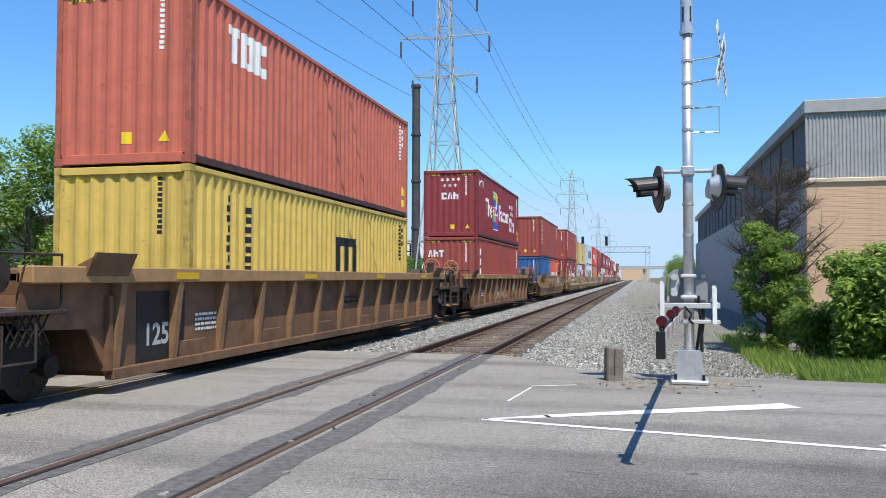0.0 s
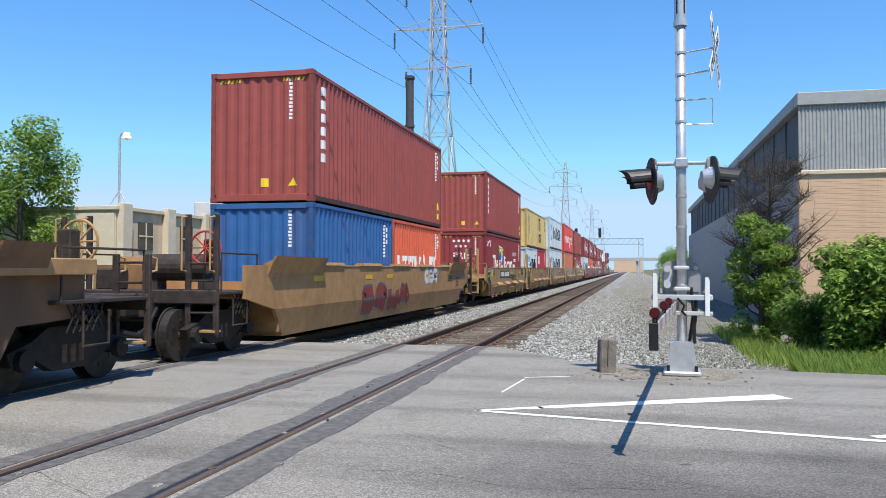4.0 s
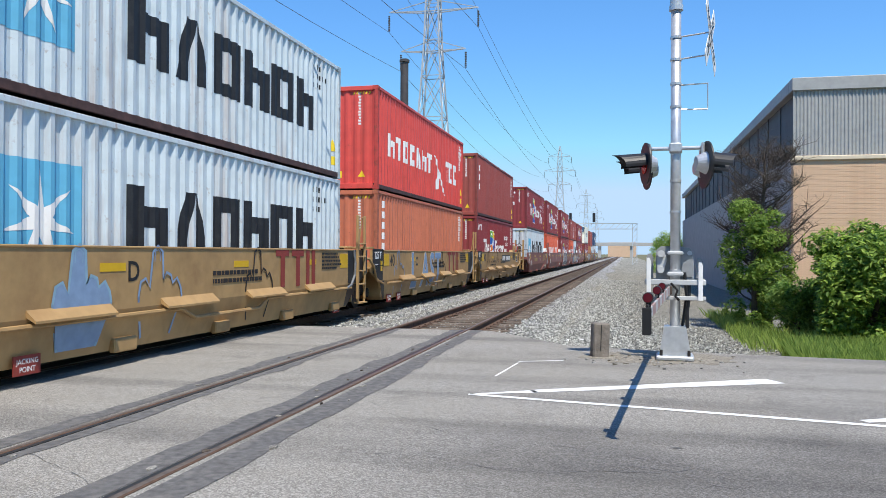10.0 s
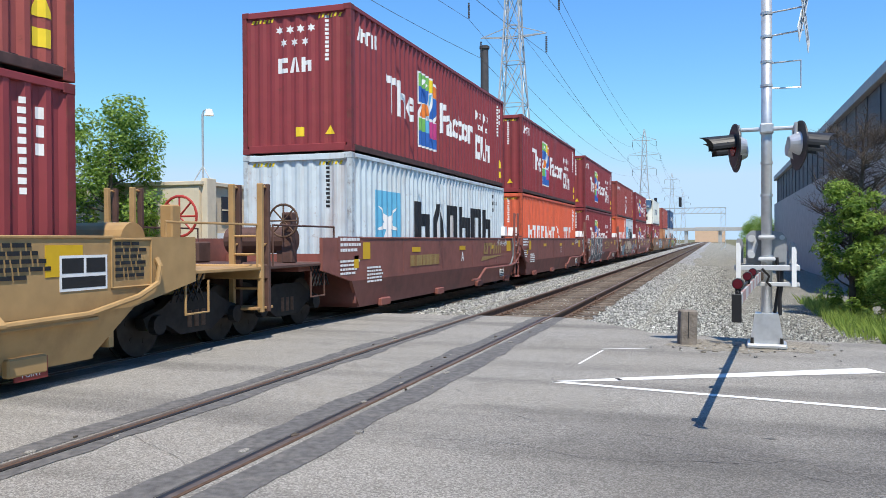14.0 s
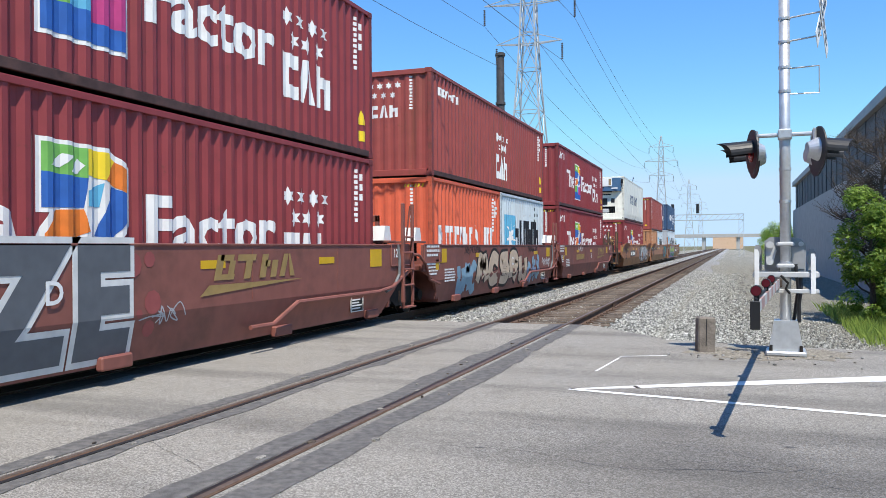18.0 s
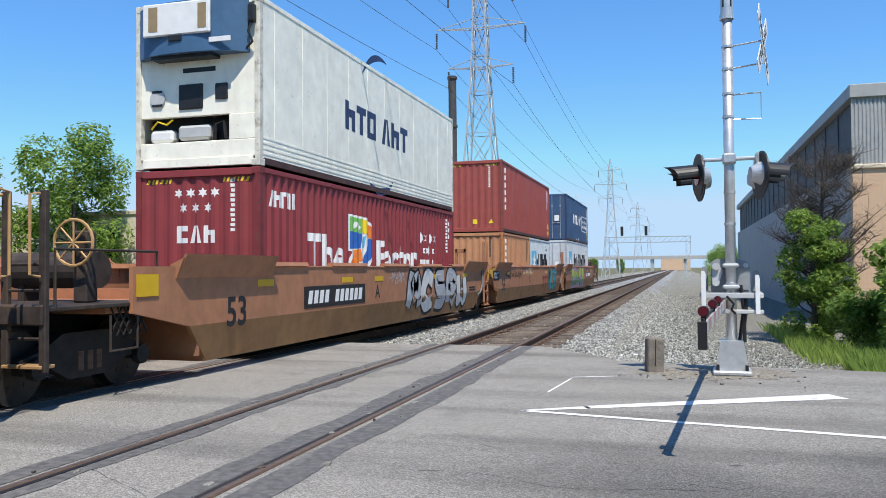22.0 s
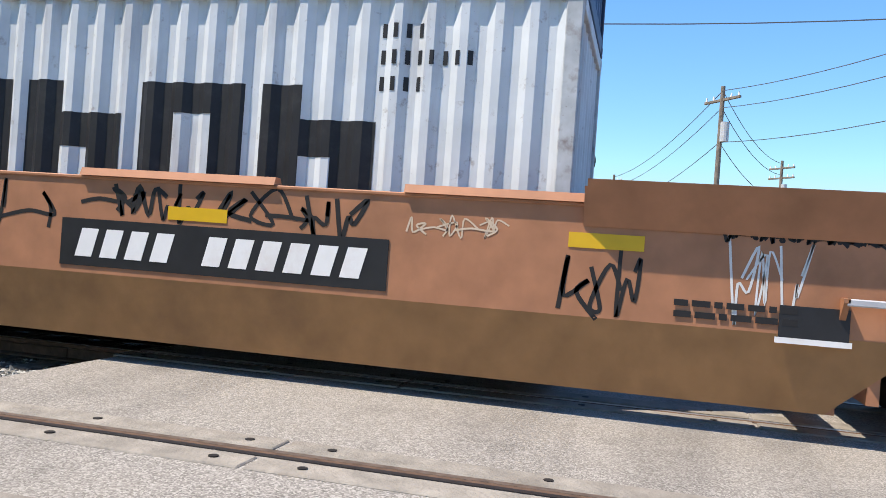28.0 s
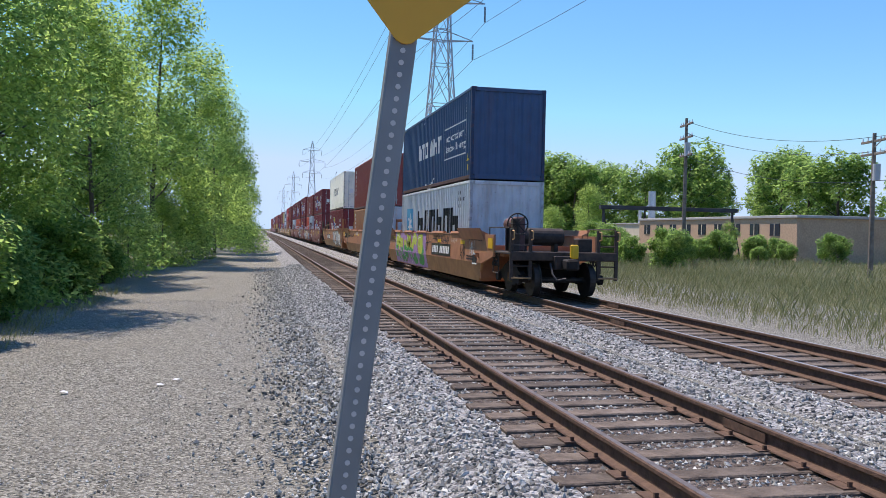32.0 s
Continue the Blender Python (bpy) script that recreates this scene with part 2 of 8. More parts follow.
def stone_mat():
    m = bpy.data.materials.new("crushed_stone")
    m.use_nodes = True
    n, l = m.node_tree.nodes, m.node_tree.links
    b = n["Principled BSDF"]
    b.inputs["Roughness"].default_value = 0.9
    g = n.new("ShaderNodeNewGeometry")
    rp = n.new("ShaderNodeValToRGB")
    el = rp.color_ramp.elements
    el[0].color, el[1].color = (0.075, 0.075, 0.068, 1), (0.62, 0.612, 0.55, 1)
    q = el.new(0.45)
    q.color = (0.25, 0.248, 0.22, 1)
    l.new(g.outputs["Random Per Island"], rp.inputs["Fac"])
    l.new(rp.outputs["Color"], b.inputs["Base Color"])
    return m


STONE = stone_mat()
RAILTOP = mat("polished_rail_head", (0.42, 0.40, 0.38), 0.42, 0.7, var=0.15)
RAILDULL = mat("dull_brown_rail_head", (0.20, 0.155, 0.125), 0.5, 0.6, var=0.3, scale=12)
RAILSIDE = mat("rusty_rail_web", (0.115, 0.068, 0.045), 0.85, 0.1, var=0.3, scale=14, bump=0.3)
TIE = mat("weathered_tie", (0.12, 0.092, 0.07), 0.95, var=0.4, scale=9, bump=0.8, bscale=30, dirt=(0.20, 0.17, 0.14), dirt_amount=0.6, obj_var=0.3)
PLANK = mat("crossing_timber", (0.25, 0.23, 0.195), 0.9, var=0.25, scale=5, bump=0.6, bscale=35, dirt=(0.17, 0.14, 0.11), dirt_amount=0.6, obj_var=0.12)
PAINT = mat("road_paint", (0.74, 0.73, 0.70), 0.7, var=0.08, dirt=(0.3, 0.29, 0.28), dirt_amount=0.6, dirt_scale=4)
GALV = mat("galvanised_steel", (0.56, 0.575, 0.59), 0.42, 0.6, var=0.12, scale=9, dirt=(0.35, 0.35, 0.35), dirt_amount=0.4)
PYLON = mat("pylon_steel", (0.42, 0.45, 0.47), 0.6, 0.4, var=0.1)
BLACK = mat("black_enamel", (0.018, 0.018, 0.02), 0.45, var=0.2)
# grime, with the shade round the cars' end gear put into the colour
GRIME_SHADE = mat("grime_and_shade", (0.05, 0.037, 0.03), 0.7, 0.15, var=0.3, scale=8, dirt=(0.13, 0.085, 0.055), dirt_amount=0.6)
GREYBOX = mat("grey_painted_metal", (0.48, 0.49, 0.49), 0.55, var=0.08, dirt=(0.25, 0.24, 0.22), dirt_amount=0.4)
DULLGREY = mat("dull_grey_casting", (0.30, 0.31, 0.315), 0.6, 0.2, var=0.12, dirt=(0.18, 0.175, 0.165), dirt_amount=0.5)
WHITE = mat("white_paint", (0.78, 0.78, 0.76), 0.5, var=0.05)
RED = mat("red_paint", (0.42, 0.05, 0.04), 0.5, var=0.1)
LENS = mat("red_lens", (0.20, 0.012, 0.012), 0.15, spec=0.7)
LIT = mat("lit_red_lens", (1.0, 0.05, 0.03), 0.2, emit=3.0)
POSTWOOD = mat("grey_weathered_wood", (0.19, 0.165, 0.14), 0.95, var=0.3, scale=7, bump=0.7, bscale=25)
POLEWOOD = mat("pole_wood", (0.20, 0.165, 0.13), 0.95, var=0.25, scale=5, bump=0.5)
WIRE = mat("cable", (0.08, 0.085, 0.09), 0.6)
TYRE = mat("grimy_steel", (0.022, 0.02, 0.019), 0.75, 0.3, var=0.3, scale=8, dirt=(0.07, 0.052, 0.04), dirt_amount=0.5)
WHEEL = mat("wheel_steel", (0.05, 0.042, 0.036), 0.6, 0.5, var=0.3)
YELLOW = mat("reflective_yellow", (0.66, 0.40, 0.015), 0.45, var=0.05)
CONTY = mat("hazard_yellow", (0.85, 0.62, 0.03), 0.5, var=0.05)
TANCAR = mat("tan_car_paint", (0.40, 0.25, 0.105), 0.6, var=0.10, scale=4, dirt=(0.22, 0.12, 0.05), dirt_amount=0.55, dirt_scale=1.2)
RUSTCAR = mat("rust_brown_car_paint", (0.385, 0.172, 0.088), 0.62, var=0.14, scale=4, dirt=(0.24, 0.115, 0.055), dirt_amount=0.6, dirt_scale=0.9)
OCHRECAR = mat("weathered_ochre_car_paint", (0.37, 0.205, 0.085), 0.65, var=0.16, scale=4, dirt=(0.19, 0.10, 0.05), dirt_amount=0.7, dirt_scale=0.9)
DARKEND = mat("soot_brown_paint", (0.10, 0.052, 0.04), 0.7, var=0.25, scale=6, dirt=(0.05, 0.032, 0.026), dirt_amount=0.6)
# lower plate: base colour darkened for its downward-facing shade, with stains on top
RUSTLOW = mat("shaded_rust_brown_paint", (0.33, 0.165, 0.065), 0.65, var=0.16, scale=4, dirt=(0.20, 0.10, 0.045), dirt_amount=0.7, dirt_scale=0.8)
# ribs: lighter brown paints in the sunlight on their faces
RIBEDGE = mat("sunlit_brown_rib_paint", (0.25, 0.14, 0.07), 0.7, var=0.2, scale=4, dirt=(0.13, 0.075, 0.04), dirt_amount=0.7, dirt_scale=1.0)
# dirty side plates, also darkened for the shade under the top chord
RIBCAR = mat("shaded_dirty_brown_paint", (0.175, 0.093, 0.049), 0.7, var=0.25, scale=4, dirt=(0.075, 0.048, 0.032), dirt_amount=0.8, dirt_scale=1.0)
BROWNCAR = mat("dark_brown_car_paint", (0.235, 0.085, 0.066), 0.6, var=0.12, scale=4, dirt=(0.09, 0.045, 0.035), dirt_amount=0.5, dirt_scale=1.2)
BRICK = mat("tan_brick", (0.64, 0.44, 0.29), 0.9, var=0.12, scale=30, dirt=(0.48, 0.28, 0.17), dirt_amount=0.5, dirt_scale=0.8, obj_var=0.0)
CLAD = mat("grey_cladding", (0.36, 0.365, 0.355), 0.6, 0.1, var=0.08, dirt=(0.24, 0.245, 0.24), dirt_amount=0.5, dirt_scale=0.6)
CONC = mat("grey_concrete", (0.42, 0.405, 0.38), 0.9, var=0.12, scale=2, dirt=(0.33, 0.315, 0.295), dirt_amount=0.5, dirt_scale=0.5)
BEIGE = mat("beige_render", (0.58, 0.47, 0.33), 0.9, var=0.10, scale=2, dirt=(0.46, 0.35, 0.23), dirt_amount=0.6)
PALE = mat("pale_trim", (0.64, 0.55, 0.41), 0.85, var=0.08, scale=3, dirt=(0.50, 0.40, 0.27), dirt_amount=0.6)
GLASS = mat("dark_window_glass", (0.04, 0.05, 0.06), 0.08, spec=0.8)
LOUVRE = mat("dark_louvre_panels", (0.085, 0.09, 0.095), 0.7, var=0.15, scale=2)
STACK = mat("sooty_steel", (0.075, 0.07, 0.072), 0.7, 0.2, var=0.25, scale=1)
LEAF = leaf_mat("summer_leaves", (0.17, 0.29, 0.065), (0.54, 0.68, 0.18), 0.78)
MIDLEAF = leaf_mat("mid_green_leaves", (0.08, 0.165, 0.03), (0.37, 0.50, 0.10), 0.55)
HEDGE = leaf_mat("hedge_leaves", (0.06, 0.135, 0.022), (0.38, 0.52, 0.09), 0.45)
LEAF2 = leaf_mat("dark_leaves", (0.12, 0.24, 0.06), (0.42, 0.57, 0.16), 0.78)
GRASS = leaf_mat("grass_blades", (0.13, 0.22, 0.04), (0.42, 0.53, 0.12), 0.45)
DRYGRASS = leaf_mat("dry_grass_blades", (0.19, 0.205, 0.075), (0.42, 0.40, 0.20))
BARK = mat("bark", (0.10, 0.078, 0.06), 0.95, var=0.3, scale=12, bump=0.8, bscale=25)
SOIL = ground_mat("weedy_soil", [(0.10, 0.085, 0.06), (0.18, 0.15, 0.10), (0.16, 0.17, 0.07)], 6, 30, 0.5, 0.6, 0.04, patch_color=(0.13, 0.15, 0.05))


# ---------- building blocks ----------
class Shape:
    """Collects vertices and faces, with a transform."""

    def __init__(self):
        self.v, self.f, self.smooth = [], [], False

    def add(self, vs, fs, m=None):
        k = len(self.v)
        self.v += [tuple(m @ Vector(p)) for p in vs] if m else [tuple(p) for p in vs]
        self.f += [tuple(i + k for i in f) for f in fs]
        return self

    def box(self, x0, y0, z0, x1, y1, z1, m=None, bevel=0.0):
        if bevel:
            b = bevel
            pts, ring = [], [(x0 + b, y0), (x1 - b, y0), (x1, y0 + b), (x1, y1 - b), (x1 - b, y1), (x0 + b, y1), (x0, y1 - b), (x0, y0 + b)]
            inner = [(x0 + b, y0 + b), (x1 - b, y0 + b), (x1 - b, y0 + b), (x1 - b, y1 - b), (x1 - b, y1 - b), (x0 + b, y1 - b), (x0 + b, y1 - b), (x0 + b, y0 + b)]
            pts += [(x, y, z0) for x, y in inner] + [(x, y, z0 + b) for x, y in ring] + [(x, y, z1 - b) for x, y in ring] + [(x, y, z1) for x, y in inner]
            fs = [tuple(range(7, -1, -1)), tuple(range(24, 32))]
            for r in range(3):
                fs += [(r * 8 + i, r * 8 + (i + 1) % 8, r * 8 + 8 + (i + 1) % 8, r * 8 + 8 + i) for i in range(8)]
            return self.add(pts, fs, m)
        vs = [(x0, y0, z0), (x1, y0, z0), (x1, y1, z0), (x0, y1, z0), (x0, y0, z1), (x1, y0, z1), (x1, y1, z1), (x0, y1, z1)]
        return self.add(vs, [(3, 2, 1, 0), (4, 5, 6, 7), (0, 1, 5, 4), (1, 2, 6, 5), (2, 3, 7, 6), (3, 0, 4, 7)], m)

    def tube(self, a, b, r, r2=None, n=10, caps=True):
        a, b = Vector(a), Vector(b)
        r2 = r if r2 is None else r2
        d = (b - a).normalized()
        s = d.orthogonal().normalized()
        t = d.cross(s)
        vs = []
        for p, q in ((a, r), (b, r2)):
            vs += [p + (s * math.cos(2 * math.pi * i / n) + t * math.sin(2 * math.pi * i / n)) * q for i in range(n)]
        fs = [(i, (i + 1) % n, n + (i + 1) % n, n + i) for i in range(n)]
        if caps:
            fs += [tuple(range(n - 1, -1, -1)), tuple(range(n, 2 * n))]
        return self.add(vs, fs)

    def path(self, pts, r, n=6, caps=True):
        """One bent tube through the points."""
        pts = [Vector(p) for p in pts]
        vs, fs, ref = [], [], None
        for i, p in enumerate(pts):
            d = (pts[min(i + 1, len(pts) - 1)] - pts[max(i - 1, 0)]).normalized()
            s = d.orthogonal().normalized() if ref is None else (ref - d * ref.dot(d)).normalized()
            ref = s
            t = d.cross(s)
            vs += [p + (s * math.cos(2 * math.pi * k / n) + t * math.sin(2 * math.pi * k / n)) * r for k in range(n)]
        for i in range(len(pts) - 1):
            fs += [(i * n + k, i * n + (k + 1) % n, (i + 1) * n + (k + 1) % n, (i + 1) * n + k) for k in range(n)]
        if caps:
            fs += [tuple(range(n - 1, -1, -1)), tuple(range((len(pts) - 1) * n, len(pts) * n))]
        return self.add(vs, fs)

    def prism(self, poly, axis, lo, hi, m=None):
        """A polygon pushed along an axis: 'x' takes (y, z), 'y' takes (x, z), 'z' takes (x, y)."""
        n = len(poly)
        put = {"x": lambda p, h: (h, p[0], p[1]), "y": lambda p, h: (p[0], h, p[1]), "z": lambda p, h: (p[0], p[1], h)}[axis]
        vs = [put(p, lo) for p in poly] + [put(p, hi) for p in poly]
        fs = [tuple(range(n - 1, -1, -1)), tuple(range(n, 2 * n))] + [(i, (i + 1) % n, n + (i + 1) % n, n + i) for i in range(n)]
        return self.add(vs, fs, m)

    def ring(self, c, axis, r, thick, n=20, k=6):
        """A torus round an axis."""
        c, d = Vector(c), Vector(axis).normalized()
        s = d.orthogonal().normalized()
        t = d.cross(s)
        vs, fs = [], []
        for i in range(n):
            u = s * math.cos(2 * math.pi * i / n) + t * math.sin(2 * math.pi * i / n)
            for j in range(k):
                w = 2 * math.pi * j / k
                vs.append(c + u * (r + thick * math.cos(w)) + d * thick * math.sin(w))
        for i in range(n):
            for j in range(k):
                fs.append((i * k + j, (i + 1) % n * k + j, (i + 1) % n * k + (j + 1) % k, i * k + (j + 1) % k))
        return self.add(vs, fs)

    def mesh(self, name, material):
        me = bpy.data.meshes.new(name)
        me.from_pydata(self.v, [], self.f)
        me.materials.append(material)
        if self.smooth:
            me.polygons.foreach_set("use_smooth", [True] * len(me.polygons))
        me.update()
        bm = bmesh.new()
        bm.from_mesh(me)
        bmesh.ops.recalc_face_normals(bm, faces=bm.faces)
        bm.to_mesh(me)
        bm.free()
        return me


def raw_mesh(name, vs, fs, material):
    me = bpy.data.meshes.new(name)
    me.from_pydata(vs, [], fs)
    me.materials.append(material)
    me.update()
    return me


def part(name, shape, material, parent=None, label="", m=None):
    """ONE mesh object under a thing or a part."""
    me = shape if isinstance(shape, bpy.types.Mesh) else shape.mesh(name, material)
    ob = new(name, me)
    if parent is not None:
        ob.parent = parent
    if m is not None:
        ob.matrix_basis = m
    if label:
        ob["label"] = label
    return ob


def thing(name, label, category, group="", kind="", m=None):
    ob = new(name)
    ob.empty_display_size = 0.2
    if m is not None:
        ob.matrix_basis = m
    return tagged(ob, label, category, group, kind)


WORDS = {}


def lettering(name, words, size, material, parent, m, bold=0.0, shear=0.0, label="", spacing=1.0):
    """Words in the built-in font, as a thin mesh."""
    key = (words, size, material.name, bold, shear, spacing)
    if key not in WORDS:
        cu = bpy.data.curves.new(name, "FONT")
        cu.body, cu.size, cu.extrude, cu.offset, cu.shear = words, size, 0.001, bold, shear
        cu.align_x, cu.align_y, cu.resolution_u, cu.space_character = "CENTER", "CENTER", 3, spacing
        tmp = bpy.data.objects.new(name, cu)
        scene.collection.objects.link(tmp)
        dg = bpy.context.evaluated_depsgraph_get()
        me = bpy.data.meshes.new_from_object(tmp.evaluated_get(dg))
        bpy.data.objects.remove(tmp)
        bpy.data.curves.remove(cu)
        me.materials.clear()
        me.materials.append(material)
        WORDS[key] = me
    me = WORDS[key]
    return part(name, me, material, parent, label, m)


EAST = Matrix(((0, 0, 1, 0), (1, 0, 0, 0), (0, 1, 0, 0), (0, 0, 0, 1)))   # writing on a face that looks to +x
FRONT = Matrix(((1, 0, 0, 0), (0, 0, -1, 0), (0, 1, 0, 0), (0, 0, 0, 1)))  # writing on a face that looks to -y
REAR = Matrix(((-1, 0, 0, 0), (0, 0, 1, 0), (0, 1, 0, 0), (0, 0, 0, 1)))   # writing on a face that looks to +y

# ---------- the plan ----------
T1, T2, HALF = -3.794, -7.954, 0.7535       # the two tracks' centres, half the gauge
ROAD_N, ROAD_S = 15.7, -4.6                 # the road's edges at the tracks
LOW = -0.42                                 # the open ground beside the line


def structure(name, shape, material, label, category):
    return tagged(part(name, shape, material), label, category, kind="structure")


def sheet(x0, x1, y0, y1, z):
    return Shape().add([(x0, y0, z), (x1, y0, z), (x1, y1, z), (x0, y1, z)], [(0, 1, 2, 3)])


def build_ground():
    structure("ground", sheet(-2600, 2600, -2600, 2600, LOW - 0.06), SOIL, "weedy brown and green open ground", "ground")
    # gravel of the railway's land, a low sheet with a little swell
    vs, fs, nx, ny = [], [], 34, 150
    ys = [-420 + 820 * j / ny for j in range(ny + 1)]
    xs = [-17.5 + 23.0 * i / nx for i in range(nx + 1)]
    for y in ys:
        for x in xs:
            z = LOW + 0.05 * noise.noise((x * 0.3, y * 0.3, 1.0))
            if -10.8 < x < -1.1:
                d = min(abs(x - T1), abs(x - T2))
                z = max(z, -0.22 - max(0.0, d - 1.75) * 0.30)
            vs.append((x, y, z))
    for j in range(ny):
        for i in range(nx):
            k = j * (nx + 1) + i
            fs.append((k, k + 1, k + nx + 2, k + nx + 1))
    sh = Shape().add(vs, fs)
    sh.smooth = True
    structure("gravel_strip", sh, GRAVEL, "grey gravel along the railway line", "gravel")
    for name, c in (("ballast_1", T1), ("ballast_2", T2)):
        sh = Shape()
        for y0, y1 in ((-600, ROAD_S + 0.1), (ROAD_N - 0.1, 600)):
            sh.prism([(c - 2.6, -0.45), (c + 2.6, -0.45), (c + 1.75, -0.205), (c - 1.75, -0.205)], "y", y0, y1)
        structure(name, sh, BALLAST, "crushed grey stone ballast under the track", "ballast")
        sh = Shape()
        for y0, y1 in ((-600, ROAD_S + 0.1), (ROAD_N - 0.1, 600)):
            sh.box(c - 1.25, y0, -0.25, c + 1.25, y1, -0.196)
        structure(name.replace("ballast", "rusty_bed"), sh, RUSTBED, "rust-stained stones between the rails", "ballast")


def build_road():
    n = [(-60, 15.2), (-14, 15.7), (-2.55, 15.7), (-1.7, 14.6), (-1.0, 13.6), (0.2, 13.2), (1.6, 13.05), (3.7, 12.8), (9, 12.2), (60, 11.5)]
    s = [(60, -2.2), (3, -2.2), (0.4, -2.55), (-0.9, -3.1), (-2.0, -4.1), (-2.6, -4.5), (-14, -4.6), (-60, -4.6)]
    road = structure("road", Shape().prism(n + s, "z", -0.7, -0.014), ASPHALT, "worn pale grey asphalt road over the level crossing", "road")
    for c in (T1, T2):
        for side in (-1, 1):
            x = c + side * HALF
            for way in (-1, 1):
                wide = {(-1, -1): 0.30, (-1, 1): 0.24, (1, -1): 0.36, (1, 1): 0.40}[(side, way)]
                sh, k = Shape(), 90
                for i in range(k):          # ragged edge, a little uneven
                    y0, y1 = 2.2 + (ROAD_N - 2.2) * i / k, 2.2 + (ROAD_N - 2.2) * (i + 1) / k
                    w0, w1 = (wide * (0.86 if y > 11 else 1.0) + 0.09 * noise.noise((x, y * 0.7, 2 + way)) + 0.05 * noise.noise((x, y * 3.1, 7 + way)) for y in (y0, y1))
                    q = [(x + way * 0.10, y0), (x + way * w0, y0), (x + way * w1, y1), (x + way * 0.10, y1)]
                    sh.add([(px, py, -0.0095) for px, py in (q if way > 0 else q[::-1])], [(0, 1, 2, 3)])
                part("tar_strip", sh, TAR, road, "dark patched tar beside the rail")
                sh = Shape()                # caked dirt between tar and rail, sunken
                g = 0.07 if way * side < 0 else 0.036
                sh.box(min(x + way * g, x + way * 0.125), 2.2, -0.05, max(x + way * g, x + way * 0.125), ROAD_N, -0.0165 if way * side > 0 else -0.024)
                part("groove_dirt", sh, GROOVE, road, "brown dirt caked along the rail")
    sh = Shape()
    for c in (T1, T2):
        for side in (-1, 1):
            x = c + side * (HALF - 0.062)
            sh.box(x - 0.022, ROAD_S, -0.03, x + 0.022, ROAD_N, -0.0075)
    part("flangeway", sh, BLACK, road, "dark gap along the rails")
    rnd = random.Random(8)
    for k in range(40):                     # crumbs of asphalt and stone along the rails
        c = T1 + rnd.choice((-1, 1)) * HALF + rnd.gauss(0, 0.2)
        y, r = rnd.uniform(2.5, ROAD_N), rnd.uniform(0.012, 0.034)
        pts = [(c + r * rnd.uniform(0.7, 1.3) * math.cos(q), y + 1.6 * r * rnd.uniform(0.7, 1.3) * math.sin(q)) for q in (0, 1, 2.1, 3.2, 4.2, 5.2)]
        part("asphalt_crumb", Shape().prism(pts, "z", -0.02, rnd.uniform(-0.004, 0.008)), ASPHALT if k % 3 else GROOVE, road)
    # timbers beside the rails
    for c in (T1, T2):
        for side in (-1, 1):
            for inner in (-1, 1):
                x = c + side * HALF
                x0 = x + 0.05 if inner > 0 else x - 0.29
                if inner * side < 0:
                    x0 += 0.065 * (1 if inner > 0 else -1)
                for y0, y1 in ((ROAD_S, -1.9), (-1.88, 0.9), (0.92, 2.2)):
                    g = 0.004 * random.random()
                    part("timber", Shape().box(x0 + 0.005, y0 + 0.005, -0.2, x0 + 0.235, y1 - 0.005, -0.004 + g, bevel=0.008), PLANK, road)
                for y in (ROAD_S + 0.25, -3.1, -2.1, -1.6, -0.4, 0.6):
                    part("bolt", Shape().tube((x0 + 0.12, y, -0.01), (x0 + 0.12, y, 0.004), 0.028, n=8), TYRE, road)
    def stripe(a, b, wa, wb, z=-0.010):
        a, b = Vector(a), Vector(b)
        d = (b - a).normalized()
        p = Vector((-d.y, d.x))
        q = [a + p * wa / 2, a - p * wa / 2, b - p * wb / 2, b + p * wb / 2]
        return Shape().add([(v.x, v.y, z) for v in q], [(0, 1, 2, 3)])
    part("stop_line", stripe((-1.0, 8.92), (1.75, 10.36), 0.16, 0.36), PAINT, road, "broad worn white stop line")
    part("lane_line", stripe((-1.63, 8.58), (9.0, 6.65), 0.10, 0.11), PAINT, road, "thin white lane line")
    part("lane_line", stripe((-1.63, 8.58), (-0.95, 8.93), 0.05, 0.16), PAINT, road)
    part("stop_line", stripe((2.12, 8.06), (5.2, 9.6), 0.12, 0.36), PAINT, road)
    part("survey_mark", stripe((-1.46, 11.33), (-0.85, 11.6), 0.05, 0.05), PAINT, road)
    part("survey_mark", stripe((-1.44, 11.2), (-1.56, 9.9), 0.03, 0.03), PAINT, road)
    pts = []
    for i in range(22):
        a = 2 * math.pi * i / 22
        r = 0.85 + 0.5 * noise.noise((math.cos(a) * 2.6, math.sin(a) * 2.6, 4.0))
        pts.append((0.55 + 1.15 * r * math.cos(a), 12.25 + 0.85 * r * math.sin(a), -0.0105))
    part("dirt_patch", Shape().add(pts, [tuple(range(22))]), DIRT, road, "trodden brown dirt round the mast")
    rnd = random.Random(31)
    for k in range(36):
        x, y, r = rnd.gauss(0.55, 0.6), rnd.gauss(11.9, 0.35), rnd.uniform(0.01, 0.03)
        pts = [(x + r * rnd.uniform(0.7, 1.3) * math.cos(q), y + r * rnd.uniform(0.7, 1.3) * math.sin(q)) for q in (0, 1.1, 2.1, 3.2, 4.3, 5.2)]
        part("rubble", Shape().prism(pts, "z", -0.02, rnd.uniform(-0.004, 0.008)), DIRT if k % 2 else BALLAST, road)
    # cracks: thin broken lines of tar
    random.seed(5)
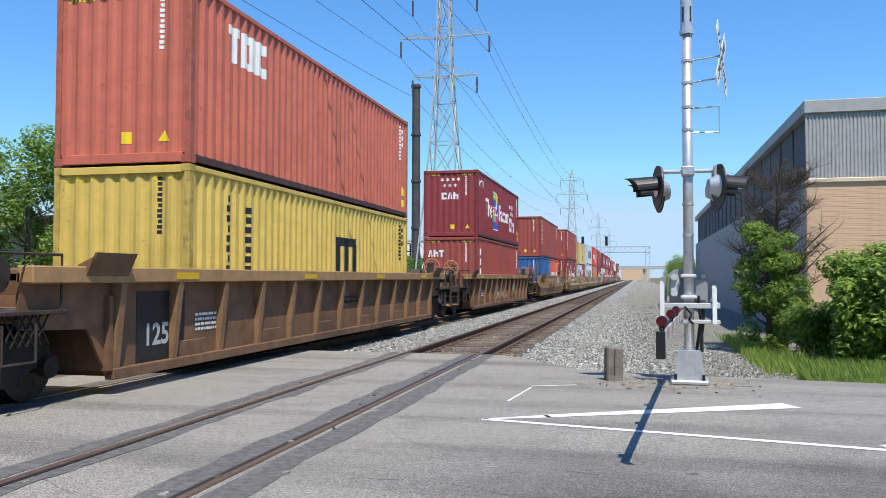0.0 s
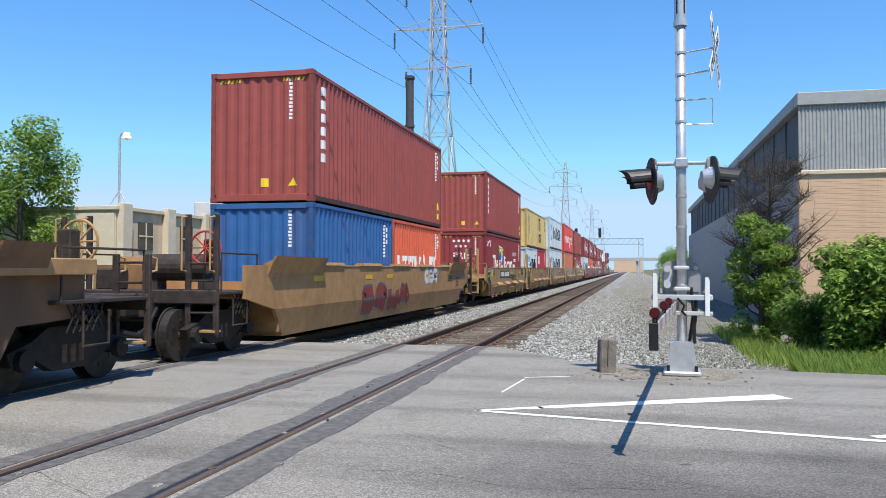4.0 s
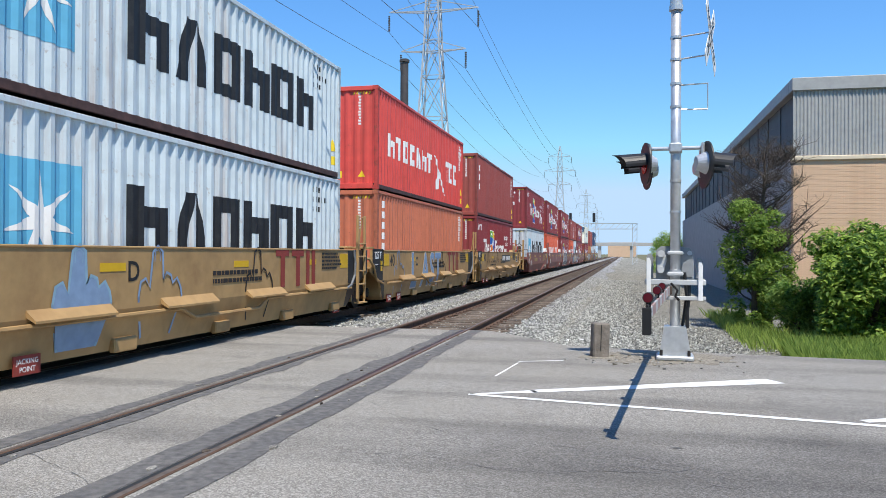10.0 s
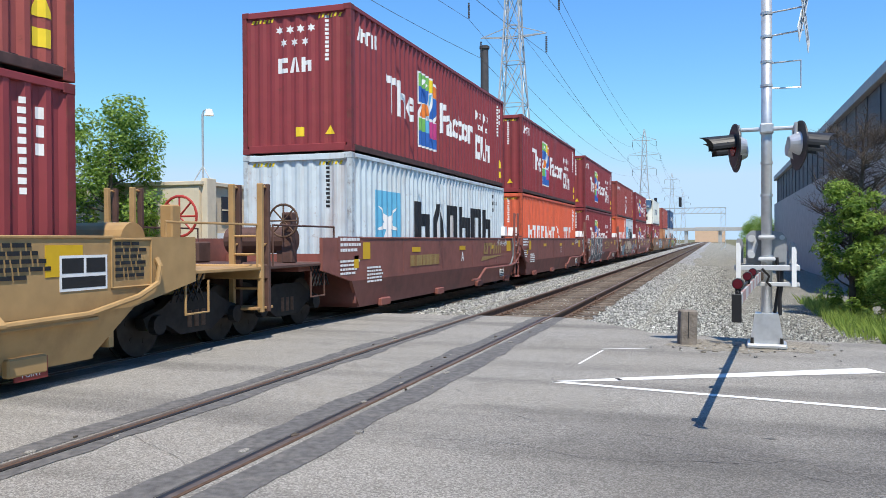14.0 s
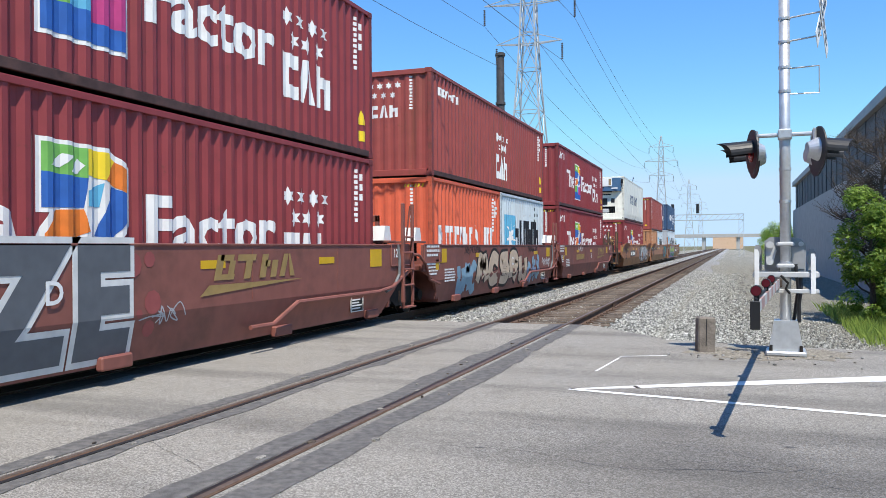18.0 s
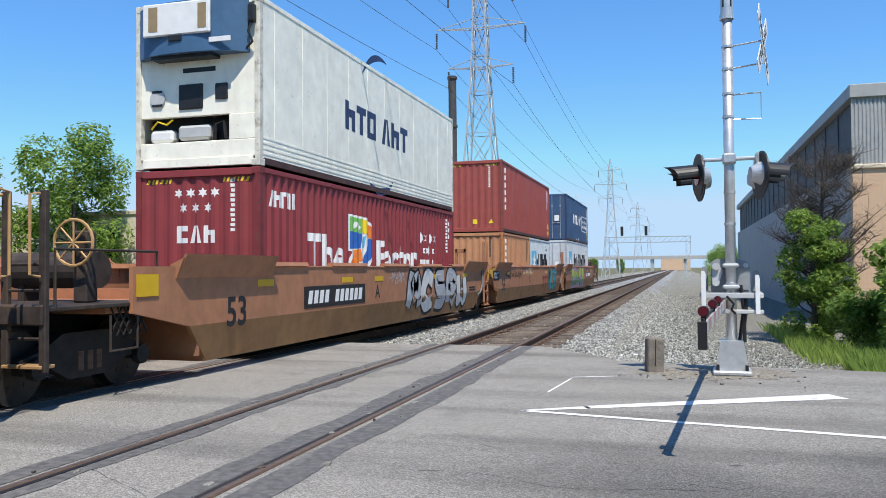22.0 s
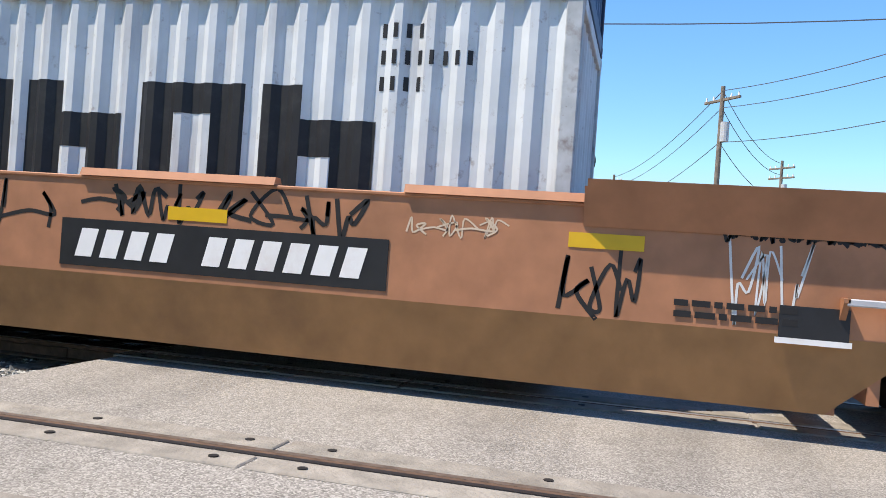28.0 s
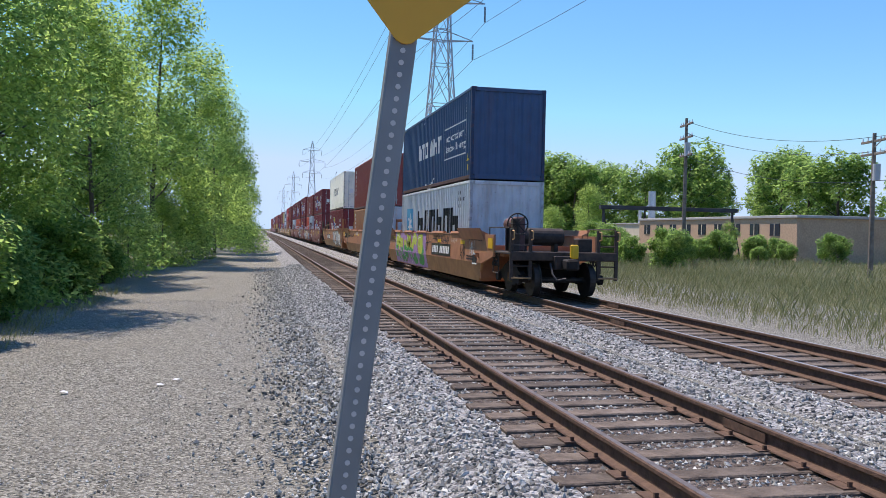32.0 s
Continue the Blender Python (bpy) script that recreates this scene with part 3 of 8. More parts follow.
    for _ in range(16):
        x, y = random.uniform(-7.0, 6), random.uniform(2.5, 12.0)
        ang, pts = random.uniform(-0.35, 0.35), [(x, y)]
        for _ in range(random.randint(8, 22)):
            ang += random.uniform(-0.35, 0.35)
            x, y = x + 0.13 * math.cos(ang), y + 0.13 * math.sin(ang)
            pts.append((x, y))
        sh = Shape()
        for p, q in zip(pts, pts[1:]):
            w = random.uniform(0.001, 0.0045)
            sh.add([(p[0], p[1] - w, -0.011), (q[0], q[1] - w, -0.011), (q[0], q[1] + w, -0.011), (p[0], p[1] + w, -0.011)], [(0, 1, 2, 3)])
        part("crack", sh, TAR, road)
    for x, y, r in ((-1.2, 3.9, 0.10), (-0.6, 4.0, 0.08), (0.1, 4.1, 0.07), (-1.9, 4.3, 0.09), (1.2, 5.2, 0.16), (0.4, 6.6, 0.05), (2.4, 6.2, 0.2)):
        pts = [(x + r * (1 + 0.4 * math.sin(3 * i + x)) * math.cos(i * 0.7), y + 0.45 * r * math.sin(i * 0.7), -0.0115) for i in range(9)]
        part("tar_spot", Shape().add(pts, [tuple(range(9))]), TAR, road)


def build_tracks():
    prof = [(-0.075, -0.165), (0.075, -0.165), (0.07, -0.152), (0.012, -0.135), (0.012, -0.045), (0.036, -0.035), (0.036, -0.008), (0.028, 0.0),
            (-0.028, 0.0), (-0.036, -0.008), (-0.036, -0.035), (-0.012, -0.045), (-0.012, -0.135), (-0.07, -0.152)]
    tie_mesh = Shape().box(-1.3, -0.11, -0.36, 1.3, 0.11, -0.168, bevel=0.012).mesh("tie", TIE)
    plate = Shape().box(-0.17, -0.09, -0.17, 0.17, 0.09, -0.157).mesh("tie_plate", RAILSIDE)
    spike = Shape().box(-0.11, -0.07, -0.16, -0.08, -0.05, -0.12).box(0.08, 0.05, -0.16, 0.11, 0.07, -0.12).mesh("spike", RAILSIDE)
    joint = Shape().box(0.012, -0.32, -0.13, 0.035, 0.32, -0.05).box(-0.035, -0.32, -0.13, -0.012, 0.32, -0.05).mesh("joint_bar", RAILSIDE)
    for i, c in ((1, T1), (2, T2)):
        track = tagged(new("track_%d" % i), "railway track of rusty steel rails on weathered wooden ties", "track", kind="structure")
        track.location = (c, 0, 0)
        for side in (-1, 1):
            part("rail", Shape().prism([(x + side * HALF, z) for x, z in prof], "y", -700, 700), RAILSIDE, track, "rust-brown steel rail")
            part("rail_head", Shape().box(side * HALF - 0.024, -700, -0.002, side * HALF + 0.024, 700, 0.0015), RAILDULL if i == 1 else RAILTOP, track, "worn running surface")
        random.seed(11 + i)
        ys = [ROAD_S - 0.25 - 0.5 * k for k in range(75)] + [ROAD_N + 0.25 + 0.5 * k for k in range(70)]
        for k, y in enumerate(ys):
            part("tie", tie_mesh, TIE, track, m=pose(random.uniform(-0.06, 0.06), y + random.uniform(-0.03, 0.03), random.uniform(-0.008, 0.006), 0, 0, random.uniform(-1.2, 1.2)))
            if i == 1 and (k < 24 or 75 <= k < 95):
                for side in (-1, 1):
                    part("tie_plate", plate, RAILSIDE, track, m=pose(side * HALF, y, 0))
                    part("spike", spike, RAILSIDE, track, m=pose(side * HALF, y, 0))
        far = Shape()
        for k in range(1000):
            for y in (ROAD_S - 0.25 - 0.5 * (75 + k), ROAD_N + 0.25 + 0.5 * (70 + k)):
                if abs(y) < 260:
                    far.box(-1.3, y - 0.11, -0.3, 1.3, y + 0.11, -0.168)
        tagged(part("far_ties", far, TIE, track), kind="stuff")
        for side, y in ((1, -5.6), (-1, -9.2), (1, -17.5), (-1, 27), (1, 22.4), (-1, -21.0)):
            part("joint_bar", joint, RAILSIDE, track, m=pose(side * HALF, y, 0))


def build_stones():
    """Loose crushed stones lying on the ballast and shoulders."""
    random.seed(21)
    base = [Vector(p) for p in ((1, 0, 0), (-1, 0, 0), (0, 1, 0), (0, -1, 0), (0, 0, 1), (0, 0, -1))]
    tri = [(0, 2, 4), (2, 1, 4), (1, 3, 4), (3, 0, 4), (2, 0, 5), (1, 2, 5), (3, 1, 5), (0, 3, 5)]

    def heap(name, label, zones):
        vs, fs = [], []
        for n, cx, sx, y0, y1, s0, s1, zf in zones:
            for _ in range(n):
                q = random.random()
                x, y = random.gauss(cx, sx), y0 + (y1 - y0) * q ** 1.9
                if -3.16 < x < -2.94 or -4.66 < x < -4.44 or (y > ROAD_S - 0.2 and y < ROAD_N and not (-0.6 < x < 4 and (y < -3.3 or y > 13.5))):
                    continue
                s = random.uniform(s0, s1)
                r = Euler((random.uniform(0, 6), random.uniform(0, 6), random.uniform(0, 6))).to_matrix()
                k = len(vs)
                sc = (s * random.uniform(0.8, 1.5), s * random.uniform(0.6, 1.1), s * random.uniform(0.5, 0.9))
                z = zf(x, y)
                for p in base:
                    w = r @ Vector((p.x * sc[0] * random.uniform(.75, 1.2), p.y * sc[1] * random.uniform(.75, 1.2), p.z * sc[2] * random.uniform(.75, 1.2)))
                    vs.append((x + w.x, y + w.y, z + s * 0.2 + w.z * 0.8))
                fs += [tuple(i + k for i in t) for t in tri]
        return tagged(part(name, raw_mesh(name, vs, fs, STONE), STONE), label, "ballast", kind="stuff")

    def bed(x, y):
        d = min(abs(x - T1), abs(x - T2))
        return max(-0.205 - max(0.0, d - 1.75) * 0.3, LOW + 0.02)

    mid = lambda x, y: -0.200
    heap("loose_ballast", "loose crushed grey ballast stones", [
        (26000, -1.55, 0.56, ROAD_S - 0.1, -45, 0.016, 0.037, bed), (7000, -3.8, 0.5, ROAD_S - 0.1, -30, 0.015, 0.028, mid), (14000, -5.9, 0.6, ROAD_S - 0.1, -40, 0.016, 0.036, bed),
        (9000, 1.2, 1.5, -3.4, -26, 0.006, 0.016, bed), (24000, -1.1, 0.85, ROAD_N, 60, 0.018, 0.040, bed), (9000, -5.9, 0.6, ROAD_N, 60, 0.018, 0.038, bed),
        (6000, -3.8, 0.5, ROAD_N, 50, 0.015, 0.028, mid), (9000, 1.2, 0.9, 13.6, 24, 0.012, 0.030, bed)])


build_ground()
build_road()
build_tracks()
build_stones()

# ---------- shipping containers ----------
CW, C40, C20 = 2.438, 12.192, 6.058
PER, DEP = 0.278, 0.046


def profile(length, margin=0.13, per=PER, dep=DEP):
    """Corrugation: places along a wall and how far in the sheet lies there."""
    out, k = [(0.0, 0.0), (margin, 0.0)], max(1, round((length - 2 * margin) / per))
    p = (length - 2 * margin) / k
    for i in range(k):
        y = margin + i * p
        out += [(y + 0.25 * p, 0.0), (y + 0.49 * p, dep), (y + 0.76 * p, dep), (y + p, 0.0)]
    out.append((length, 0.0))
    clean = [out[0]]
    for q in out[1:]:
        if q[0] - clean[-1][0] > 1e-4:
            clean.append(q)
    return clean


def depth_at(prof, y):
    for (a, da), (b, db) in zip(prof, prof[1:]):
        if a <= y <= b:
            return da + (db - da) * (y - a) / (b - a)
    return 0.0


def clip(poly, lo, hi):
    """The part of a convex polygon between two upright lines."""
    for lim, sign in ((lo, 1), (hi, -1)):
        out = []
        for p, q in zip(poly, poly[1:] + poly[:1]):
            ip, iq = (p[0] - lim) * sign >= 0, (q[0] - lim) * sign >= 0
            if ip:
                out.append(p)
            if ip != iq:
                t = (lim - p[0]) / (q[0] - p[0])
                out.append((lim, p[1] + t * (q[1] - p[1])))
        poly = out
        if len(poly) < 3:
            return []
    return poly


def wrap(polys, prof, put, lift=0.004):
    """Polygons of paint laid on a corrugated sheet: put(along, up, out) gives the point."""
    sh, seen = Shape(), {}
    for poly in polys:
        lo, hi = min(p[0] for p in poly), max(p[0] for p in poly)
        for (a, da), (b, db) in zip(prof, prof[1:]):
            if b <= lo or a >= hi:
                continue
            c = clip(list(poly), a, b)
            face = []
            for y, z in c:
                q = put(y, z, lift - depth_at(prof, min(max(y, a + 1e-6), b - 1e-6)))
                k = tuple(round(v, 3) for v in q)
                if k not in seen:
                    seen[k] = len(sh.v)
                    sh.v.append(q)
                if seen[k] not in face:
                    face.append(seen[k])
            if len(face) > 2:
                sh.f.append(tuple(face))
    return sh


def clusters(polys):
    """Groups of polygons that touch."""
    boxes = [(min(p[0] for p in q), max(p[0] for p in q), min(p[1] for p in q), max(p[1] for p in q)) for q in polys]
    groups = []
    for i, b in enumerate(boxes):
        hit = [g for g in groups if any(b[0] <= boxes[j][1] + 0.002 and b[1] >= boxes[j][0] - 0.002 and b[2] <= boxes[j][3] + 0.002 and b[3] >= boxes[j][2] - 0.002 for j in g)]
        merged = [i] + [j for g in hit for j in g]
        groups = [g for g in groups if g not in hit] + [merged]
    return [[polys[j] for j in sorted(g)] for g in groups]


def lay_marks(polys, prof, put, lift, material, root):
    """Large painted shapes as parts of their own; those too small to tell apart joined."""
    small = []
    for g in clusters(polys):
        ext = max(p[1] for q in g for p in q) - min(p[1] for q in g for p in q)
        if ext < 0.20:
            small += g
        else:
            part("painted_mark", wrap(g, prof, put, lift), material, root)
    if small:
        part("small_mark", wrap(small, prof, put, lift), material, root)["kind"] = "stuff"


def rect(y0, z0, y1, z1, skew=0.0):
    return [(y0, z0), (y1, z0), (y1 + skew, z1), (y0 + skew, z1)]


def glyph(kind, y, z, w, h, t, skew=0.0):
    """A plain block shape of a letter's size and weight."""
    r = lambda a, b, c, d: rect(y + a, z + b, y + c, z + d, skew * (d - b) / h)
    k = kind % 5
    if k == 0:
        return [r(0, 0, w * 0.36, h), r(w * 0.36, 0.46 * h, w * 0.64, 0.74 * h), r(w * 0.64, 0, w, 0.74 * h)]
    if k == 1:
        return [r(0, 0, w * 0.34, h), r(w * 0.34, 0.76 * h, w, h), r(w * 0.34, 0, w, 0.22 * h), r(w * 0.70, 0.22 * h, w, 0.76 * h)]
    if k == 2:
        return [[(y, z), (y + w * 0.34, z), (y + w * 0.62, z + h), (y + w * 0.32, z + h)], [(y + w * 0.68, z), (y + w, z), (y + w * 0.72, z + h), (y + w * 0.63, z + h)]]
    if k == 3:
        return [r(0, 0.74 * h, w, h), r(w * 0.32, 0, w * 0.68, 0.74 * h)]
    return [r(0, 0, w, 0.30 * h), r(0, 0.68 * h, w, h), r(0, 0.30 * h, w * 0.42, 0.68 * h)]


def word(n, y, z, w, h, t=None, seed=0, skew=0.0, gap=0.14, kinds=()):
    out, p = [], w / n
    for i in range(n):
        out += glyph(kinds[i] if kinds else i * 3 + seed, y + i * p, z, p * (1 - gap), h, t or h * 0.2, skew)
    return out


def column(n, y, z, w, h, seed=0):
    """Small marks one under another."""
    out, p = [], h / n
    for i in range(n):
        zz = z + h - (i + 1) * p
        out.append(rect(y + (0.15 * w if (i * 7 + seed) % 3 == 0 else 0), zz + 0.2 * p, y + w, zz + p * 0.85))
    return out


def star(cy, cz, r, n=6, inner=0.5):
    out = []
    for i in range(n):
        a = math.pi / 2 + 2 * math.pi * i / n
        b, c = a - math.pi / n, a + math.pi / n
        out.append([(cy, cz), (cy + inner * r * math.cos(b), cz + inner * r * math.sin(b)), (cy + r * math.cos(a), cz + r * math.sin(a)),
                    (cy + inner * r * math.cos(c), cz + inner * r * math.sin(c))])
    return out


def arc(cy, cz, r, a0, a1, t0, t1, n=14):
    """A crescent."""
    out = []
    for i in range(n):
        a, b = radians(a0 + (a1 - a0) * i / n), radians(a0 + (a1 - a0) * (i + 1) / n)
        ta, tb = t0 + (t1 - t0) * math.sin(math.pi * i / n), t0 + (t1 - t0) * math.sin(math.pi * (i + 1) / n)
        out.append([(cy + r * math.cos(a), cz + r * math.sin(a)), (cy + r * math.cos(b), cz + r * math.sin(b)),
                    (cy + (r - tb) * math.cos(b), cz + (r - tb) * math.sin(b)), (cy + (r - ta) * math.cos(a), cz + (r - ta) * math.sin(a))])
    return out


P_WHITE = mat("white_lettering", (0.80, 0.80, 0.78), 0.55, var=0.05, dirt=(0.5, 0.42, 0.38), dirt_amount=0.4, dirt_scale=3)
P_BLACK = mat("black_lettering", (0.014, 0.015, 0.018), 0.55, var=0.2, dirt=(0.05, 0.05, 0.05), dirt_amount=0.5, dirt_scale=4)
P_NAVY = mat("navy_lettering", (0.03, 0.045, 0.12), 0.55, var=0.1)
P_SKY = mat("light_blue_paint", (0.12, 0.42, 0.62), 0.55, var=0.06)
P_GREEN = mat("green_paint", (0.18, 0.45, 0.10), 0.5)
P_BLUE = mat("blue_paint", (0.03, 0.12, 0.42), 0.5)
P_MAGENTA = mat("magenta_paint", (0.50, 0.05, 0.20), 0.5)
P_ORANGE = mat("orange_paint", (0.75, 0.20, 0.03), 0.5)


def paint(name, c, rust=(0.16, 0.07, 0.035), amount=0.35):
    return mat(name, tuple(v * 1.1 for v in c), 0.55, var=0.09, scale=3, dirt=rust, dirt_amount=amount, dirt_scale=2.2, streak=True, chips=0.45)


CORT = {
    "orange_red": paint("faded_orange_red_paint", (0.50, 0.135, 0.085)), "yellow": paint("mustard_yellow_paint", (0.60, 0.43, 0.10)),
    "maroon": paint("maroon_paint", (0.235, 0.038, 0.042), amount=0.2), "brown": paint("red_brown_paint", (0.30, 0.068, 0.055), amount=0.25),
    "blue": paint("blue_container_paint", (0.03, 0.115, 0.30)), "red": paint("bright_red_paint", (0.62, 0.075, 0.06), amount=0.25),
    "crimson": paint("crimson_paint", (0.42, 0.035, 0.055), amount=0.2), "grey": paint("pale_grey_paint", (0.52, 0.565, 0.59), amount=0.4),
    "dusty": paint("dusty_yellow_paint", (0.60, 0.45, 0.18), (0.30, 0.19, 0.09), 0.5),
    "paleblue": paint("chalky_blue_white_paint", (0.53, 0.605, 0.635), (0.36, 0.17, 0.08), 0.5),
    "white": paint("aged_white_paint", (0.84, 0.81, 0.69), (0.60, 0.54, 0.42), 0.3), "orange": paint("faded_orange_paint", (0.47, 0.23, 0.115)),
    "redorange": paint("vermilion_paint", (0.66, 0.125, 0.06), amount=0.25), "navy": paint("dark_navy_paint", (0.038, 0.082, 0.165), amount=0.25),
    "terra": paint("terracotta_paint", (0.50, 0.155, 0.085)), "oldred": paint("rusty_maroon_paint", (0.29, 0.062, 0.052), amount=0.6)}


EDGES = {k: mat("worn_edge_" + k, tuple(v * 0.8 for v in c), 0.65, var=0.2, scale=6, dirt=(0.13, 0.06, 0.035), dirt_amount=0.75, dirt_scale=5, chips=0.6) for k, c in dict(
    orange_red=(0.50, 0.135, 0.085), yellow=(0.60, 0.43, 0.10), dusty=(0.58, 0.42, 0.17), maroon=(0.235, 0.038, 0.042), brown=(0.30, 0.068, 0.055), blue=(0.03, 0.115, 0.30), red=(0.62, 0.075, 0.06), crimson=(0.42, 0.035, 0.055),
    grey=(0.52, 0.565, 0.59), paleblue=(0.60, 0.675, 0.70), white=(0.84, 0.81, 0.69), orange=(0.55, 0.225, 0.085), redorange=(0.66, 0.125, 0.06), navy=(0.028, 0.058, 0.125), terra=(0.50, 0.155, 0.085), oldred=(0.29, 0.062, 0.052)).items()}
# bottom rails: shade of the gap between stacked boxes put into the colour
SHADED_RAIL = mat("shaded_bottom_rail", (0.075, 0.040, 0.036), 0.75, var=0.3, dirt=(0.14, 0.065, 0.05), dirt_amount=0.5, dirt_scale=3)


def font_polys(words, y, z, width, height, bold=0.0):
    """The outlines of plain words in the built-in font, filled, as flat polygons: one list a letter."""
    cu = bpy.data.curves.new("words", "FONT")
    cu.body, cu.size, cu.offset, cu.resolution_u = words, 1.0, bold, 2
    tmp = bpy.data.objects.new("words", cu)
    scene.collection.objects.link(tmp)
    me = bpy.data.meshes.new_from_object(tmp.evaluated_get(bpy.context.evaluated_depsgraph_get()))
    bpy.data.objects.remove(tmp)
    bpy.data.curves.remove(cu)
    bm = bmesh.new()
    bm.from_mesh(me)
    bpy.data.meshes.remove(me)
    bmesh.ops.triangulate(bm, faces=bm.faces[:])
    xs, zs = [v.co.x for v in bm.verts], [v.co.y for v in bm.verts]
    fx, fz = width / (max(xs) - min(xs)), height / (max(zs) - min(zs))
    letters, seen = [], set()
    for v0 in bm.verts:
        if v0 in seen:
            continue
        stack, faces = [v0], set()
        seen.add(v0)
        while stack:
            v = stack.pop()
            faces.update(v.link_faces)
            for e_ in v.link_edges:
                o = e_.other_vert(v)
                if o not in seen:
                    seen.add(o)
                    stack.append(o)
        letters.append([[(y + (v.co.x - min(xs)) * fx, z + (v.co.y - min(zs)) * fz) for v in f.verts] for f in faces])
    bm.free()
    return letters


def logo_two(L, H):
    """White slogan words round a many-coloured numeral, a cluster of stars and white blocks."""
    z = 0.355 * H
    out = [(P_WHITE, q, 0.004, "painted_letter") for q in font_polys("The", 0.150 * L, z, 0.150 * L, 0.285 * H, 0.028) + font_polys("Factor", 0.458 * L, z, 0.245 * L, 0.275 * H, 0.028)]
    white = []
    for i in range(4):
        white += star(0.735 * L + i * 0.42, 0.69 * H, 0.155)
    for i in range(3):
        white += star(0.752 * L + i * 0.42, 0.57 * H, 0.155)
    white += word(3, 0.72 * L, 0.235 * H, 0.138 * L, 0.25 * H, 0.13, 4, gap=0.1) + word(5, 0.03 * L, 0.775 * H, 0.088 * L, 0.10 * H, 0.05, 2)
    y0, w, z0, h = 0.325 * L, 0.103 * L, 0.19 * H, 0.60 * H
    at = lambda q: [(y0 + u * w, z0 + v * h) for u, v in q]
    edge = [[(-.05, .57), (-.05, 1.03), (.77, 1.01), (1.05, .90), (1.05, .57)], [(.06, .57), (1.05, .57), (1.05, .50), (.90, .39), (-.05, .39), (-.05, .43)], [(-.05, -.03), (1.05, -.03), (1.05, .39), (-.05, .39)]]
    cells = [(P_GREEN, [(0, .82), (0, 1), (.5, .99), (.5, .80)]), (CONTY, [(.5, .82), (.5, .99), (.75, .98), (.86, .93), (.72, .80)]), (P_ORANGE, [(.72, .80), (.86, .93), (1, .88), (1, .72)]),
             (P_BLUE, [(0, .60), (0, .82), (.5, .80), (.46, .61)]), (P_BLUE, [(.60, .43), (.82, .76), (1, .72), (1, .53), (.82, .41)]), (P_SKY, [(.5, .62), (.5, .72), (.70, .78), (.66, .62)]),
             (P_ORANGE, [(.02, .44), (.16, .59), (.46, .60), (.52, .46), (.3, .40), (.02, .40)]), (P_GREEN, [(0, .2), (0, .38), (.3, .38), (.3, .2)]), (P_SKY, [(.3, .2), (.3, .38), (.55, .38), (.55, .2)]),
             (P_MAGENTA, [(.55, .14), (.55, .38), (1, .38), (1, .14)]), (P_BLUE, [(0, 0), (0, .2), (.55, .2), (.55, 0)]), (P_BLUE, [(.55, 0), (.55, .14), (1, .14), (1, 0)])]
    leafs = [[(.08, .86), (.22, .94), (.34, .93), (.20, .85)], [(.30, .83), (.40, .92), (.47, .88), (.40, .82)]]
    out += [(P_WHITE, white, 0.004), (P_WHITE, [at(q) for q in edge], 0.004, "numeral_edge"), (P_WHITE, [at(q) for q in leafs], 0.012, "numeral_leaf")]
    return out + [(m_, [at(q)], 0.008, "numeral_field") for m_, q in cells]


def logo_seven_star(L, H, wide=True):
    s = 0.47 * H
    y0 = 0.10 * L
    zc = 0.52 * H
    sq = [rect(y0, zc - s / 2 * 1.05, y0 + s * 1.05, zc + s / 2 * 1.05)]
    return [(P_SKY, sq, 0.004), (P_WHITE, star(y0 + s * 0.52, zc, s * 0.47, 7, 0.28), 0.008),
            (P_BLACK, word(6, 0.30 * L, zc - 0.18 * H, 0.58 * L, 0.38 * H, 0.19, 1, kinds=(0, 2, 1, 0, 1, 0)), 0.004)]


def logo_bird(L, H):
    w = word(7, 0.095 * L, 0.36 * H, 0.455 * L, 0.235 * H, 0.085, 0, gap=0.22) + word(3, 0.725 * L, 0.335 * H, 0.165 * L, 0.27 * H, 0.085, 3, gap=0.2)
    y, z = 0.57 * L, 0.10 * H
    f = 0.15 * L / 1.9
    bird = ([(0, 1.5), (0.5, 1.35), (0.7, 1.0), (0.55, 1.0)], [(0.5, 1.05), (0.9, 1.0), (1.9, 0.1), (1.5, 0.25)], [(0.2, 0.25), (0.55, 1.0), (0.85, 0.85), (0.7, 0.3)])
    w += [[(y + a * f, z + c) for a, c in q] for q in bird]
    w += [rect(0.92 * L, 0.80 * H, 0.97 * L, 0.83 * H), rect(0.92 * L, 0.75 * H, 0.96 * L, 0.775 * H)]
    return [(P_WHITE, w, 0.004)]


def logo_three(L, H):
    return [(P_WHITE, word(3, 0.10 * L if L > 8 else 0.13 * L, 0.66 * H if L > 8 else 0.595 * H, 1.5 if L > 8 else 1.0, 0.62 if L > 8 else 0.54, 0.14, 3), 0.004)]


def logo_arch(L, H):
    y, z = 0.52 * L, 0.30 * H
    w = [rect(y, z, y + 0.28, z + 1.2), rect(y + 0.55, z, y + 0.83, z + 1.15), rect(y + 1.1, z, y + 1.4, z + 1.05), rect(y + 0.2, z + 1.0, y + 1.3, z + 1.2),
         rect(y - 0.15, z, y + 1.6, z + 0.12)]
    w += column(13, 0.10 * L, 0.12 * H, 0.16, 0.76 * H) + column(8, 0.16 * L, 0.35 * H, 0.15, 0.48 * H, 2)
    return [(P_BLACK, w, 0.004)]


